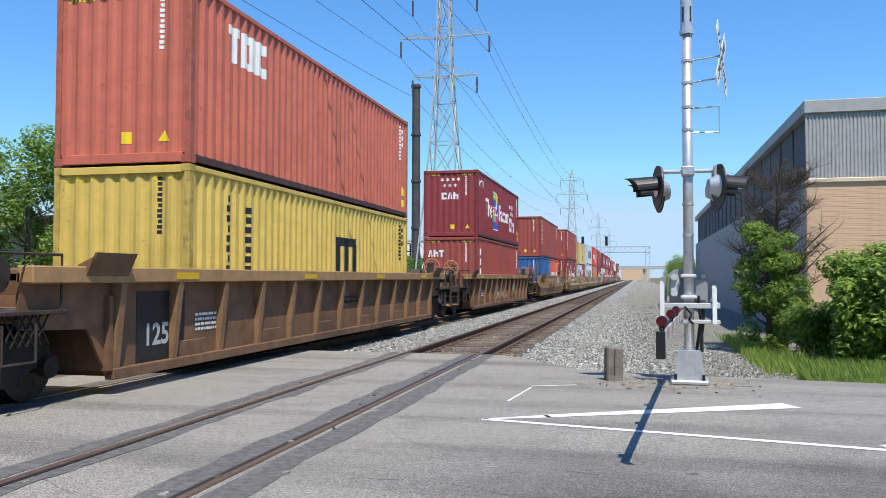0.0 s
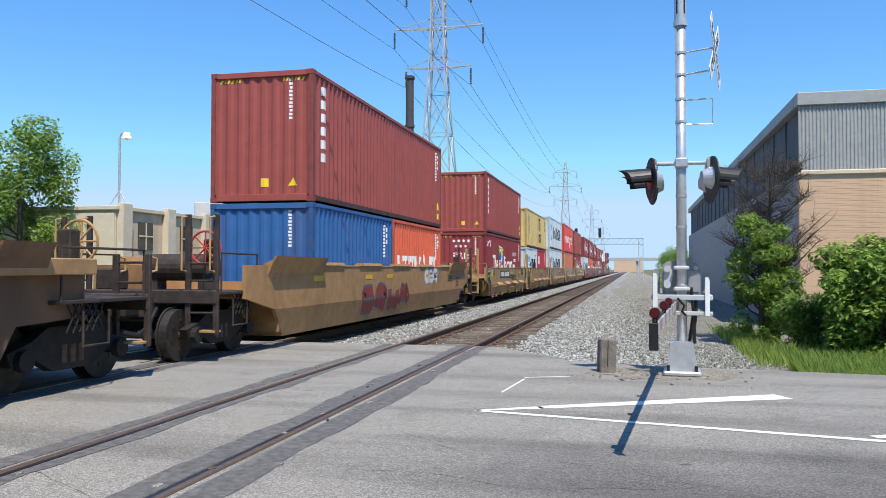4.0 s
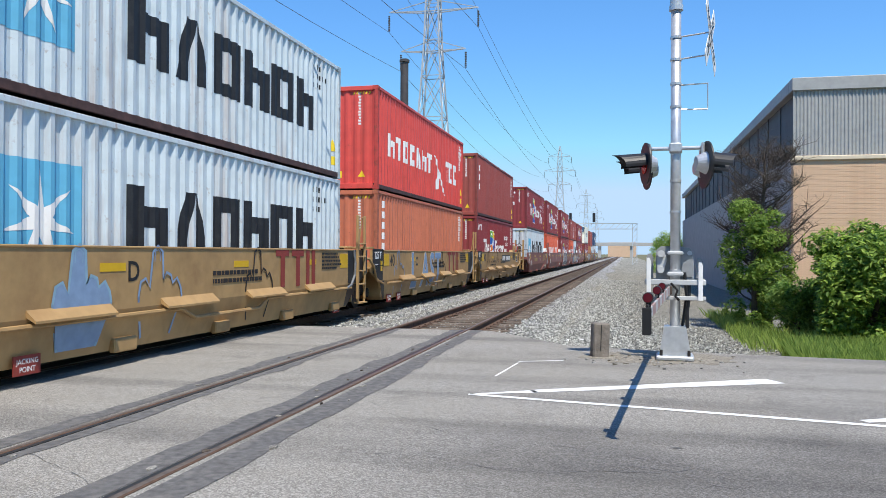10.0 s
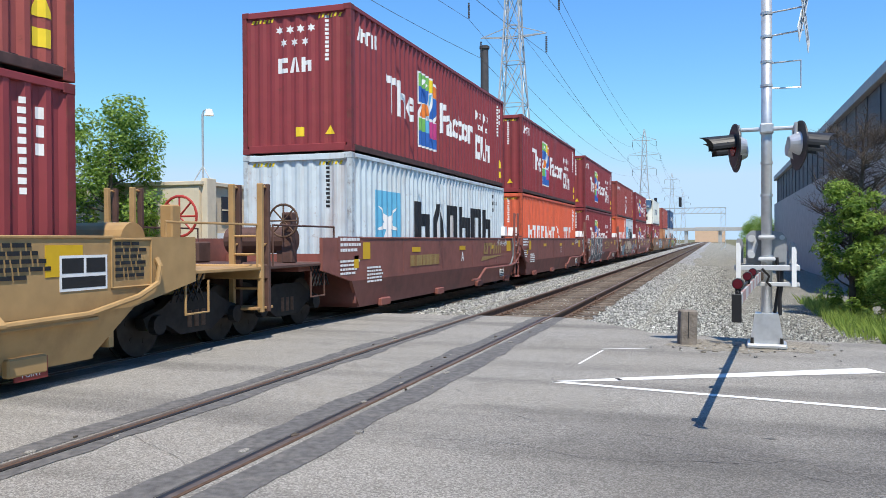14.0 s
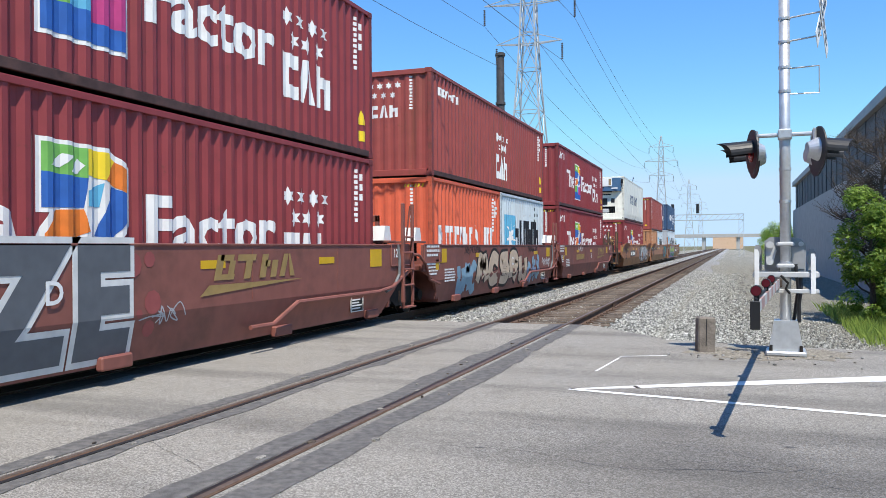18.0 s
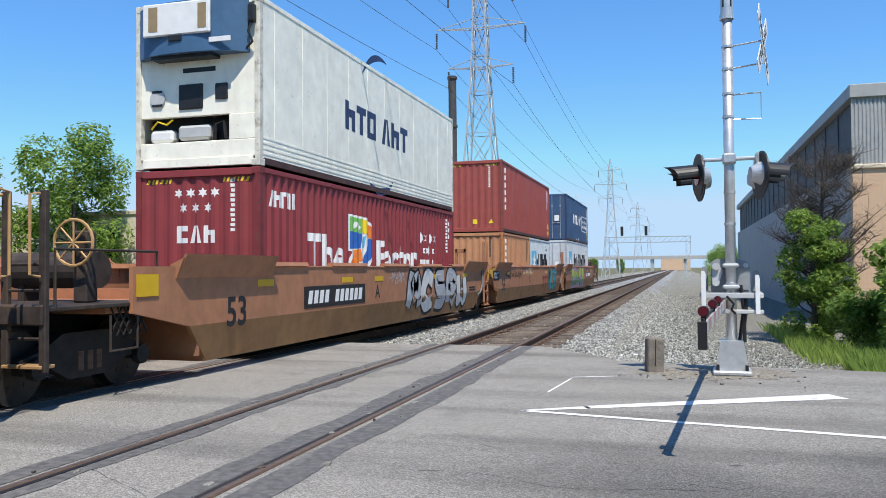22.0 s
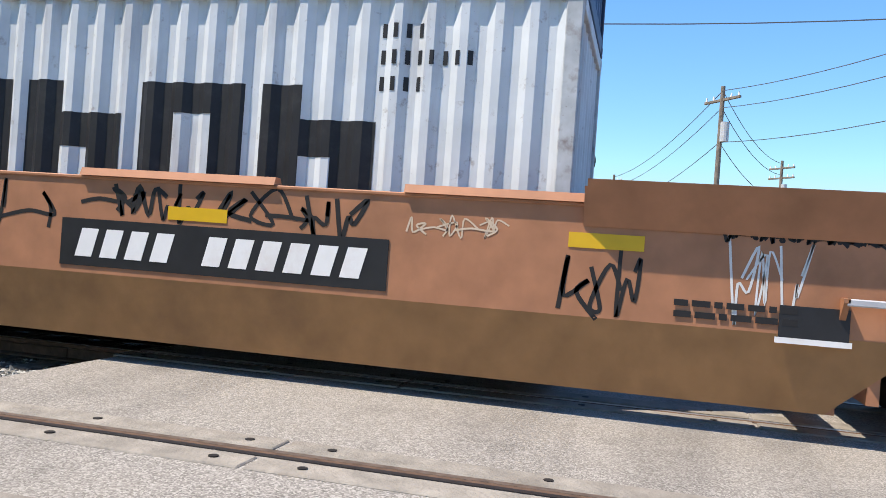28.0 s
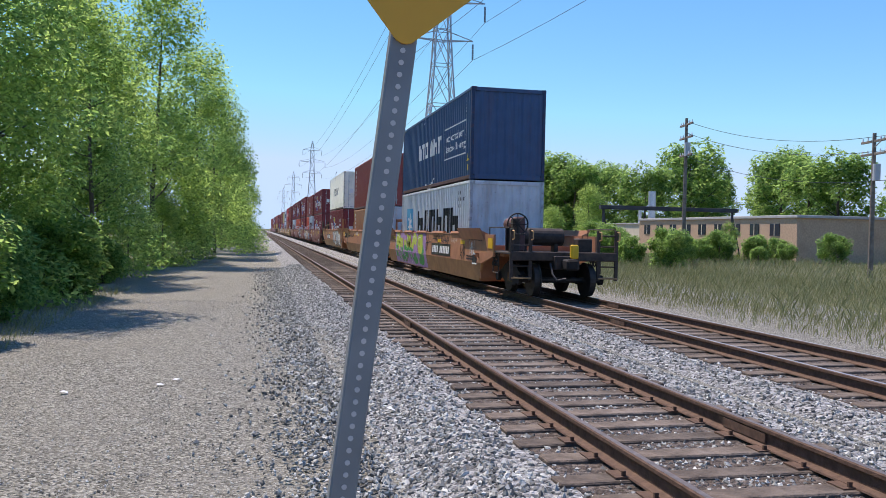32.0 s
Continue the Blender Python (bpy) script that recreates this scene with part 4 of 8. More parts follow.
def logo_arch_two(L, H):
    y, z = 0.58 * L, 0.52 * H
    w = [rect(y, z, y + 0.26, z + 0.95), rect(y + 0.5, z, y + 0.76, z + 0.92), rect(y + 1.0, z, y + 1.28, z + 0.85), rect(y + 0.2, z + 0.8, y + 1.2, z + 0.97)]
    w += word(2, y, z - 0.85, 1.5, 0.65, 0.18, 3) + column(13, 0.09 * L, 0.12 * H, 0.15, 0.76 * H) + column(8, 0.14 * L, 0.35 * H, 0.14, 0.48 * H, 2)
    return [(P_BLACK, w, 0.004)]


def logo_column(L, H):
    return [(P_WHITE, column(6, 0.045 * L if L > 8 else 0.09 * L, 0.30 * H, 0.34, 0.62 * H, 1), 0.004)]


def logo_slant(L, H):
    return [(P_WHITE, column(3, 0.045 * L, 0.40 * H, 0.30, 0.45 * H, 0), 0.004)]


def logo_swoosh(L, H, col, box=True):
    y, z = 0.40 * L, 0.42 * H
    w = word(3, y - 1.2, z, 1.9, 0.62, 0.13, 0) + word(3, y + 1.0, z, 2.0, 0.62, 0.13, 2)
    w += arc(y + 0.9, z + 0.75, 1.3, 70, 150, 0.02, 0.16) + arc(y + 0.9, z - 0.05, 1.2, 230, 320, 0.02, 0.18)
    if box:
        b0, b1, c0, c1 = 0.69 * L, 0.945 * L, 0.30 * H, 0.68 * H
        w += [rect(b0, c0, b1, c0 + 0.04), rect(b0, c1 - 0.04, b1, c1), rect(b0, c0, b0 + 0.04, c1), rect(b1 - 0.04, c0, b1, c1)]
        words = font_polys("eco container", b0 + 0.15, c0 + 0.60, 2.55, 0.26, 0.012) + font_polys("bamboo flooring", b0 + 0.15, c0 + 0.16, 2.8, 0.33, 0.012)
        return [(col, w, 0.004)] + [(col, q, 0.004, "painted_letter") for q in words]
    return [(col, w, 0.004)]


def logo_old(L, H):
    w = word(3, 0.466 * L, H - 2.2, 1.4, 0.74, 0.15, 4, gap=0.1) + word(6, 0.05 * L, 0.78 * H, 1.5, 0.2, 0.05, 1)
    for i in range(4):
        w += star(0.485 * L + i * 0.35, H - 0.93, 0.15)
    for i in range(3):
        w += star(0.50 * L + i * 0.35, H - 1.22, 0.15)
    return [(P_WHITE, w, 0.004)]


def container(kind, color, L, H, words, end=None, door_front=False, reefer=False):
    """One freight container; front face at y = 0, floor at z = 0, the middle at x = 0."""
    paint_m = CORT[color]
    root = thing("shipping_container", words, "container", "double-stacked containers")
    X = CW / 2
    ps, pe = profile(L), profile(CW, 0.12, 0.26, 0.03)
    if reefer:
        ps = [(0, 0), (L, 0)]
    zs = (0.135, H - 0.085)
    for name, sgn in (("side_panel", 1), ("side_panel", -1)):
        sh = Shape()
        vs = []
        for y, d in ps:
            for z in zs:
                vs.append((sgn * (X - 0.012 - d), y, z))
        n = len(ps)
        sh.add(vs, [(2 * i, 2 * i + 2, 2 * i + 3, 2 * i + 1) for i in range(n - 1)])
        if reefer and sgn > 0:
            for k in range(11):
                y = (k + 0.5) * L / 11
                part("panel_rib", Shape().box(X - 0.016, y - 0.012, zs[0], X - 0.008, y + 0.012, zs[1]), paint_m, root)
            for k in range(4):
                part("skirt_rib", Shape().box(X - 0.018, 0.1, 0.2 + 0.09 * k, X - 0.004, L - 0.1, 0.235 + 0.09 * k), paint_m, root)
        part(name, sh, paint_m, root)
    sh = Shape()
    n = 23 if L > 8 else 11
    vs, fs = [], []
    for i in range(4 * n + 1):
        y = 0.1 + (L - 0.2) * i / (4 * n)
        z = H - 0.02 - (0.02 if i % 4 in (1, 2) else 0.0)
        vs += [(-X + 0.06, y, z), (X - 0.06, y, z)]
    fs = [(2 * i, 2 * i + 1, 2 * i + 3, 2 * i + 2) for i in range(4 * n)]
    part("roof_panel", sh.add(vs, fs), paint_m, root)
    part("floor", Shape().box(-X + 0.05, 0.05, 0.12, X - 0.05, L - 0.05, 0.165), P_BLACK, root)
    for x in (-1, 1):
        part("top_rail", Shape().box(x * X - (0.07 if x > 0 else 0), 0.17, H - 0.09, x * X + (0 if x > 0 else 0.07), L - 0.17, H - 0.008, bevel=0.006), paint_m, root)
        part("bottom_rail", Shape().box(x * X - (0.06 if x > 0 else 0), 0.17, 0.03, x * X + (0 if x > 0 else 0.06), L - 0.17, 0.145, bevel=0.006), SHADED_RAIL, root, "bottom rail darkened for the shaded gap")
        for y in (0, L):
            a, b = (0.0, 0.13) if y == 0 else (L - 0.13, L)
            part("corner_post", Shape().box(x * X - (0.10 if x > 0 else 0), a, 0.11, x * X + (0 if x > 0 else 0.10), b, H - 0.11, bevel=0.008), EDGES[color], root, "scuffed corner post")
            for z in (0, H - 0.118):
                c = Shape().box(x * X - (0.16 if x > 0 else -0.004) + (0 if x > 0 else -0.008), (-0.004 if y == 0 else L - 0.174), z - 0.0,
                                x * X + (0.004 if x > 0 else 0.156), (0.174 if y == 0 else L + 0.004), z + 0.118, bevel=0.008)
                part("corner_casting", c, EDGES[color], root)
    for y, s in ((0.0, 1), (L, -1)):
        door = (y > 0) != door_front
        hd = Shape().box(-X + 0.14, y + s * 0.0 if s > 0 else y - 0.10, H - 0.13, X - 0.14, y + 0.10 if s > 0 else y, H - 0.01, bevel=0.006)
        part("end_header", hd, paint_m, root)
        sl = Shape().box(-X + 0.14, y if s > 0 else y - 0.10, 0.02, X - 0.14, y + 0.10 if s > 0 else y, 0.17, bevel=0.006)
        part("end_sill", sl, paint_m, root)
        if reefer and s > 0:
            continue
        if not door:
            vs = []
            for x, d in pe:
                for z in (0.17, H - 0.12):
                    vs.append((x - X, y + s * (0.03 + d), z))
            nn = len(pe)
            part("end_panel", Shape().add(vs, [(2 * i, 2 * i + 2, 2 * i + 3, 2 * i + 1) for i in range(nn - 1)]), paint_m, root)
            if s > 0 and end:
                for m_, polys, lift in end(CW, H):
                    lay_marks(polys, pe, lambda a_, z_, o_: (a_ - X, 0.03 - o_, z_), lift, m_, root)
        else:
            for k in (-1, 1):
                x0, x1 = (-X + 0.11, -0.01) if k < 0 else (0.01, X - 0.11)
                leaf = part("door", Shape().box(x0, y + s * 0.02 if s > 0 else y - 0.06, 0.18, x1, y + 0.06 if s > 0 else y - 0.02, H - 0.14, bevel=0.006), paint_m, root)
                yo = y - s * 0.012
                for fx in (0.28, 0.74):
                    xx = x0 + (x1 - x0) * fx
                    part("lock_rod", Shape().tube((xx, yo, 0.12), (xx, yo, H - 0.09), 0.018, n=8), GALV, leaf)
                    for zz in (0.3, 2.1):
                        part("rod_bracket", Shape().box(xx - 0.05, min(yo, yo + s * 0.03), zz, xx + 0.05, max(yo, yo + s * 0.03), zz + 0.07), GALV, leaf)
                    part("door_handle", Shape().box(xx - 0.03, yo - 0.012, 1.05, xx + 0.42 * (1 if fx < 0.5 else -1) * 0.5, yo + 0.012, 1.09), GALV, leaf)
                for zz in (0.55, 1.05, 1.55, 2.05):
                    part("door_groove", Shape().box(x0 + 0.08, y - s * 0.004 + s * 0.02 - 0.003, zz, x1 - 0.08, y + s * 0.02 + 0.003, zz + 0.05), paint_m, leaf)
                if k > 0:
                    part("data_plate", Shape().box(x0 + 0.45, yo - 0.004, 1.2, x0 + 0.75, yo + 0.004, 1.55), P_WHITE, leaf)
    # marks every container carries
    if not reefer:
        fm = column(11, 1.86, 0.62 * H, 0.075, 0.32 * H, 1)
        mcol = P_BLACK if color in ("yellow", "dusty", "grey", "white", "orange", "paleblue") else P_WHITE
        if not door_front:
            part("marking", wrap(fm, pe, lambda a_, z_, o_: (a_ - X, 0.03 - o_, z_), 0.004), mcol, root, "small white code marks")["kind"] = "stuff"
            if H > 2.7:
                haz = [rect(0.2 + 0.09 * i, H - 0.235, 0.245 + 0.09 * i, H - 0.16, 0.03) for i in range(6)] + [rect(CW - 0.74 + 0.09 * i, H - 0.235, CW - 0.695 + 0.09 * i, H - 0.16, 0.03) for i in range(6)]
                part("hazard_stripe", wrap(haz, pe, lambda a_, z_, o_: (a_ - X, 0.03 - o_, z_), 0.004), CONTY, root)["kind"] = "stuff"
                part("sticker", wrap([rect(1.2, 0.33, 1.38, 0.52), [(1.85, 0.35), (2.07, 0.35), (1.96, 0.53)]], pe, lambda a_, z_, o_: (a_ - X, 0.03 - o_, z_), 0.005), CONTY, root, "yellow warning stickers")["kind"] = "stuff"
        if color in ("grey", "white", "paleblue"):
            sm = [rect(L - 1.62 + 0.105 * k_, (0.86 - 0.075 * r_) * H, L - 1.582 + 0.105 * k_, (0.90 - 0.075 * r_) * H) for r_, n_ in ((0, 4), (1, 8), (2, 4)) for k_ in range(n_)]
        else:
            sm = column(10, L - 0.75, 0.56 * H, 0.07, 0.36 * H, 3) + column(3, L - 0.52, 0.70 * H, 0.09, 0.2 * H, 2)
        part("marking", wrap(sm, ps, lambda a_, z_, o_: (X - 0.012 + o_, a_, z_), 0.004), mcol, root, "small code marks")["kind"] = "stuff"
        part("sticker", wrap([rect(L - 0.56, 0.30, L - 0.34, 0.50), [(L - 0.60, 0.62), (L - 0.30, 0.62), (L - 0.45, 0.90)]], ps, lambda a_, z_, o_: (X - 0.012 + o_, a_, z_), 0.006), CONTY, root, "yellow warning stickers")["kind"] = "stuff"
    if kind:
        for m_, polys, lift, *one in kind(L, H):
            if one:
                part(one[0], wrap(polys, ps, lambda a_, z_, o_: (X - 0.012 + o_, a_, z_), lift), m_, root)
            else:
                lay_marks(polys, ps, lambda a_, z_, o_: (X - 0.012 + o_, a_, z_), lift, m_, root)
    if reefer:
        unit = part("cooling_unit", Shape().box(-X + 0.06, 0.03, 0.9, X - 0.06, 0.12, H - 0.13, bevel=0.01), paint_m, root, "white cooling unit front")
        n_ = 12
        curve = [(-1.10 + 2.12 * k_ / n_, -0.04 - 0.30 * math.sin(math.pi * k_ / n_) ** 0.6) for k_ in range(n_ + 1)]
        house = part("fan_housing", Shape().prism([(-1.10, 0.05)] + curve + [(1.02, 0.05)], "z", 1.92, 2.80), mat("slate_blue_paint", (0.055, 0.125, 0.23), 0.5, var=0.1), unit, "bulging dark blue fan housing")
        part("fan_cover", Shape().box(-0.82, -0.36, 2.22, 0.48, -0.30, 2.78, bevel=0.02), WHITE, house, "white fan cover")
        amber = mat("amber_grille", (0.30, 0.22, 0.12), 0.6)
        for x0, x1 in ((-0.70, -0.52), (0.26, 0.42)):
            part("fan_slot", Shape().box(x0, -0.365, 2.30, x1, -0.35, 2.72), amber, house)
        part("housing_plate", Shape().box(0.44, -0.31, 2.06, 0.84, -0.285, 2.14), WHITE, house)
        part("housing_catch", Shape().box(-0.32, -0.36, 2.12, -0.06, -0.33, 2.22, bevel=0.01), BLACK, house)
        part("under_tray", Shape().box(-0.75, -0.22, 1.86, 0.45, 0.03, 1.92), BLACK, house)
        part("cable_box", Shape().box(1.04, -0.10, 2.42, 1.16, 0.04, 2.72, bevel=0.02), BLACK, unit)
        part("unit_cable", Shape().path([(1.10, -0.05, 2.42), (1.06, -0.10, 2.25), (1.12, -0.06, 2.08), (1.0, -0.05, 1.98)], 0.022), BLACK, unit)
        part("code_strip", Shape().box(-0.28, 0.024, 1.66, 0.36, 0.03, 1.74), BLACK, unit)
        part("controller", Shape().box(-0.36, 0.0, 1.02, 0.12, 0.04, 1.46, bevel=0.02), BLACK, unit, "black air intake")
        part("controller", Shape().box(0.36, 0.0, 1.16, 0.60, 0.04, 1.44, bevel=0.015), BLACK, unit)
        part("vent", Shape().tube((-0.78, 0.0, 1.24), (-0.78, 0.04, 1.24), 0.15, n=18), GREYBOX, unit)
        for z0 in (1.34, 1.10):
            part("vent_slot", Shape().box(-0.88, -0.006, z0, -0.68, 0.0, z0 + 0.04), BLACK, unit)
        part("bay_back", Shape().box(-X + 0.1, 0.34, 0.3, X - 0.1, 0.38, 0.92), P_BLACK, unit)
        part("lower_front", Shape().box(-X + 0.06, 0.02, 0.17, X - 0.06, 0.12, 0.46, bevel=0.01), paint_m, unit)
        part("bay_side", Shape().box(0.62, 0.02, 0.46, X - 0.06, 0.12, 0.9, bevel=0.01), paint_m, unit)
        part("compressor", Shape().box(-0.42, 0.06, 0.50, 0.22, 0.30, 0.76, bevel=0.05), GREYBOX, unit)
        part("compressor", Shape().box(-0.98, 0.06, 0.48, -0.52, 0.30, 0.70, bevel=0.05), WHITE, unit)
        part("compressor_pipe", Shape().path([(0.30, 0.1, 0.48), (0.34, 0.08, 0.74), (0.48, 0.10, 0.80), (0.52, 0.1, 0.5)], 0.035), TYRE, unit)
        part("bay_cable", Shape().path([(-0.95, 0.08, 0.72), (-0.8, 0.04, 0.84), (-0.62, 0.05, 0.78), (-0.5, 0.05, 0.86)], 0.016), CONTY, unit)
    return root


def zend(W, H):
    p = word(3, 0.80, 0.56 * H, 0.80, 0.30, 0.10, 4)
    for i in range(4):
        p += star(0.84 + i * 0.24, 0.86 * H, 0.09)
    for i in range(3):
        p += star(0.94 + i * 0.24, 0.77 * H, 0.09)
    return [(P_WHITE, p, 0.004)]


def texend(W, H):
    return [(P_WHITE, word(3, 0.2, 0.70 * H, 0.75, 0.30, 0.07, 2), 0.004)]


STD, HI = 2.591, 2.896
BASE = 0.355
KINDS = {   # colour, length, side marks, end marks, words
    "cai": ("orange_red", C40, logo_three, None, "faded orange-red corrugated steel container with rust streaks"),
    "mscy": ("yellow", C40, logo_arch, None, "mustard-yellow corrugated container with black marks"),
    "mscy2": ("dusty", C40, logo_arch_two, None, "dusty yellow corrugated container with black marks and a scuffed end"),
    "zim": ("maroon", C40, logo_two, zend, "maroon corrugated container with white blocks and a coloured panel"),
    "zimold": ("oldred", C40, logo_old, zend, "rust-streaked maroon corrugated container with white stars"),
    "tex": ("brown", C40, logo_slant, texend, "red-brown corrugated container with upright white marks"),
    "tri": ("brown", C40, logo_column, None, "red-brown corrugated container with a column of white marks"),
    "trio": ("terra", C40, logo_column, None, "terracotta corrugated container with a column of white marks"),
    "trired": ("brown", C40, logo_column, None, "brick-red corrugated container with a column of white marks"),
    "ham": ("red", C40, logo_bird, None, "bright red corrugated container with white bird mark"),
    "hamo": ("redorange", C40, logo_bird, None, "vermilion corrugated container with white bird mark"),
    "mae": ("grey", C40, logo_seven_star, None, "pale grey corrugated container with a white star on light blue"),
    "maw": ("paleblue", C40, logo_seven_star, None, "chalky blue-white corrugated container with a star on light blue"),
    "cma": ("navy", C40, lambda L, H: logo_swoosh(L, H, P_WHITE), None, "dark navy corrugated container with white swoosh marks"),
    "reef": ("white", C40, lambda L, H: logo_swoosh(L, H, P_NAVY, False), None, "white refrigerated container with navy swoosh marks and a cooling unit"),
    "blue20": ("blue", C20, None, None, "short blue corrugated container"),
    "ham20": ("redorange", C20, logo_bird, None, "short vermilion corrugated container with white bird mark"),
    "mae20": ("paleblue", C20, logo_seven_star, None, "short pale grey corrugated container with a star on light blue"),
    "cai20": ("crimson", C20, logo_three, None, "short crimson corrugated container with white marks"),
    "tri20": ("orange", C20, logo_column, None, "short faded orange corrugated container with white marks")}
# front of each stack along the train, upper container, lower container or pair, their heights
STACKS = [
    (11.26, "cai", HI, ["mscy"], HI), (34.50, "zim", HI, ["tex"], HI), (58.02, "tri", HI, ["blue20", "ham20"], STD), (79.70, "tri", HI, ["zim"], HI),
    (94.96, "mscy2", STD, ["mae20", "cai20"], STD), (110.28, "maw", STD + 0.1, ["maw"], HI), (125.49, "ham", HI, ["trio"], HI), (141.07, "tex", HI, ["zim"], HI),
    (160.53, "zim", HI, ["maw"], HI), (175.51, "zim", HI, ["hamo"], HI), (191.18, "zim", HI, ["zim"], HI), (206.76, "zimold", STD, ["ham20", "mae20"], HI - 0.05),
    (221.87, "zim", STD, ["zim"], HI - 0.05), (243.62, "reef", HI, ["zim"], HI), (263.18, "trired", HI, ["tri20", "mae20"], STD), (282.43, "cma", HI, ["mae"], HI)]
EARLIER = ["tri", "zim", "mae", "ham", "tex", "trio", "zim", "mscy", "cai", "tri"]
for i in range(7):
    STACKS.append((-8.5 - 17.5 * i, EARLIER[i], HI, [EARLIER[(i * 3 + 4) % 10]], HI))
MOVING = []     # (thing, place along the train, height)
MADE = {}


def place_container(key, H, u, z, front_doors=False):
    color, L, logo, end, words = KINDS[key]
    k = (key, H, front_doors)
    if k in MADE:
        ob = copy_thing(MADE[k], pose(T2, u, z))
    else:
        ob = MADE[k] = container(logo, color, L, H, words, end, front_doors, key == "reef")
        ob.matrix_basis = pose(T2, u, z)
    MOVING.append((ob, u, z))
    return ob


for u, top, ht, lower, hl in STACKS:
    last = u == 282.43
    off = 0.0
    for k in lower:
        place_container(k, hl, u + off, BASE, last)
        off += C20 + 0.076
    place_container(top, ht, u, BASE + hl + 0.02, last)

# ---------- well cars ----------
WHEELTAN = mat("faded_tan_wheel", (0.45, 0.27, 0.11), 0.6, var=0.15)
RIBTOP = mat("faded_tan_chord", (0.36, 0.21, 0.09), 0.65, var=0.15, scale=4, dirt=(0.14, 0.085, 0.05), dirt_amount=0.6)
SPIN = []    # wheelsets that turn: (object, its height, its place in its truck)


def truck(parent, y, turns=False):
    """A four-wheeled truck under a car."""
    t = part("truck", Shape().box(-1.0, -0.25, 0.42, 1.0, 0.25, 0.72, bevel=0.04), TYRE, parent, "grimy steel truck", pose(0, y, 0))
    for x in (-1, 1):
        poly = [(-1.05, 0.36), (-1.12, 0.52), (-0.75, 0.62), (-0.45, 0.78), (0.45, 0.78), (0.75, 0.62), (1.12, 0.52), (1.05, 0.36), (0.7, 0.42), (0.35, 0.24), (-0.35, 0.24), (-0.7, 0.42)]
        part("side_frame", Shape().prism(poly, "x", x * 1.0 - 0.07, x * 1.0 + 0.07), TYRE, t)
        for k in (-0.16, 0.0, 0.16):
            part("spring", Shape().tube((x * 1.03, k, 0.32), (x * 1.03, k, 0.55), 0.065, n=8), RAILSIDE, t)
        for k in (-0.9, 0.9):
            part("bearing_cap", Shape().tube((x * 1.06, k, 0.42), (x * 1.16, k, 0.42), 0.13, n=10), TYRE, t)
    for k in (-0.9, 0.9):
        sh = Shape().tube((-1.0, 0, 0), (1.0, 0, 0), 0.075, n=10)
        for x in (-1, 1):
            xa = x * HALF
            sh.tube((xa - 0.07, 0, 0), (xa + 0.07, 0, 0), 0.42, n=28)
            sh.tube((xa - x * 0.07, 0, 0), (xa - x * 0.10, 0, 0), 0.455, n=28)
            for a in range(6):
                w = a * math.pi / 3
                sh.tube((xa + x * 0.07, 0.24 * math.cos(w), 0.24 * math.sin(w)), (xa + x * 0.078, 0.24 * math.cos(w), 0.24 * math.sin(w)), 0.04, n=6)
        w = part("wheelset", sh, WHEEL, t, "pair of steel wheels on an axle", pose(0, k, 0.42))
        if turns:
            SPIN.append((w, k))
    return t


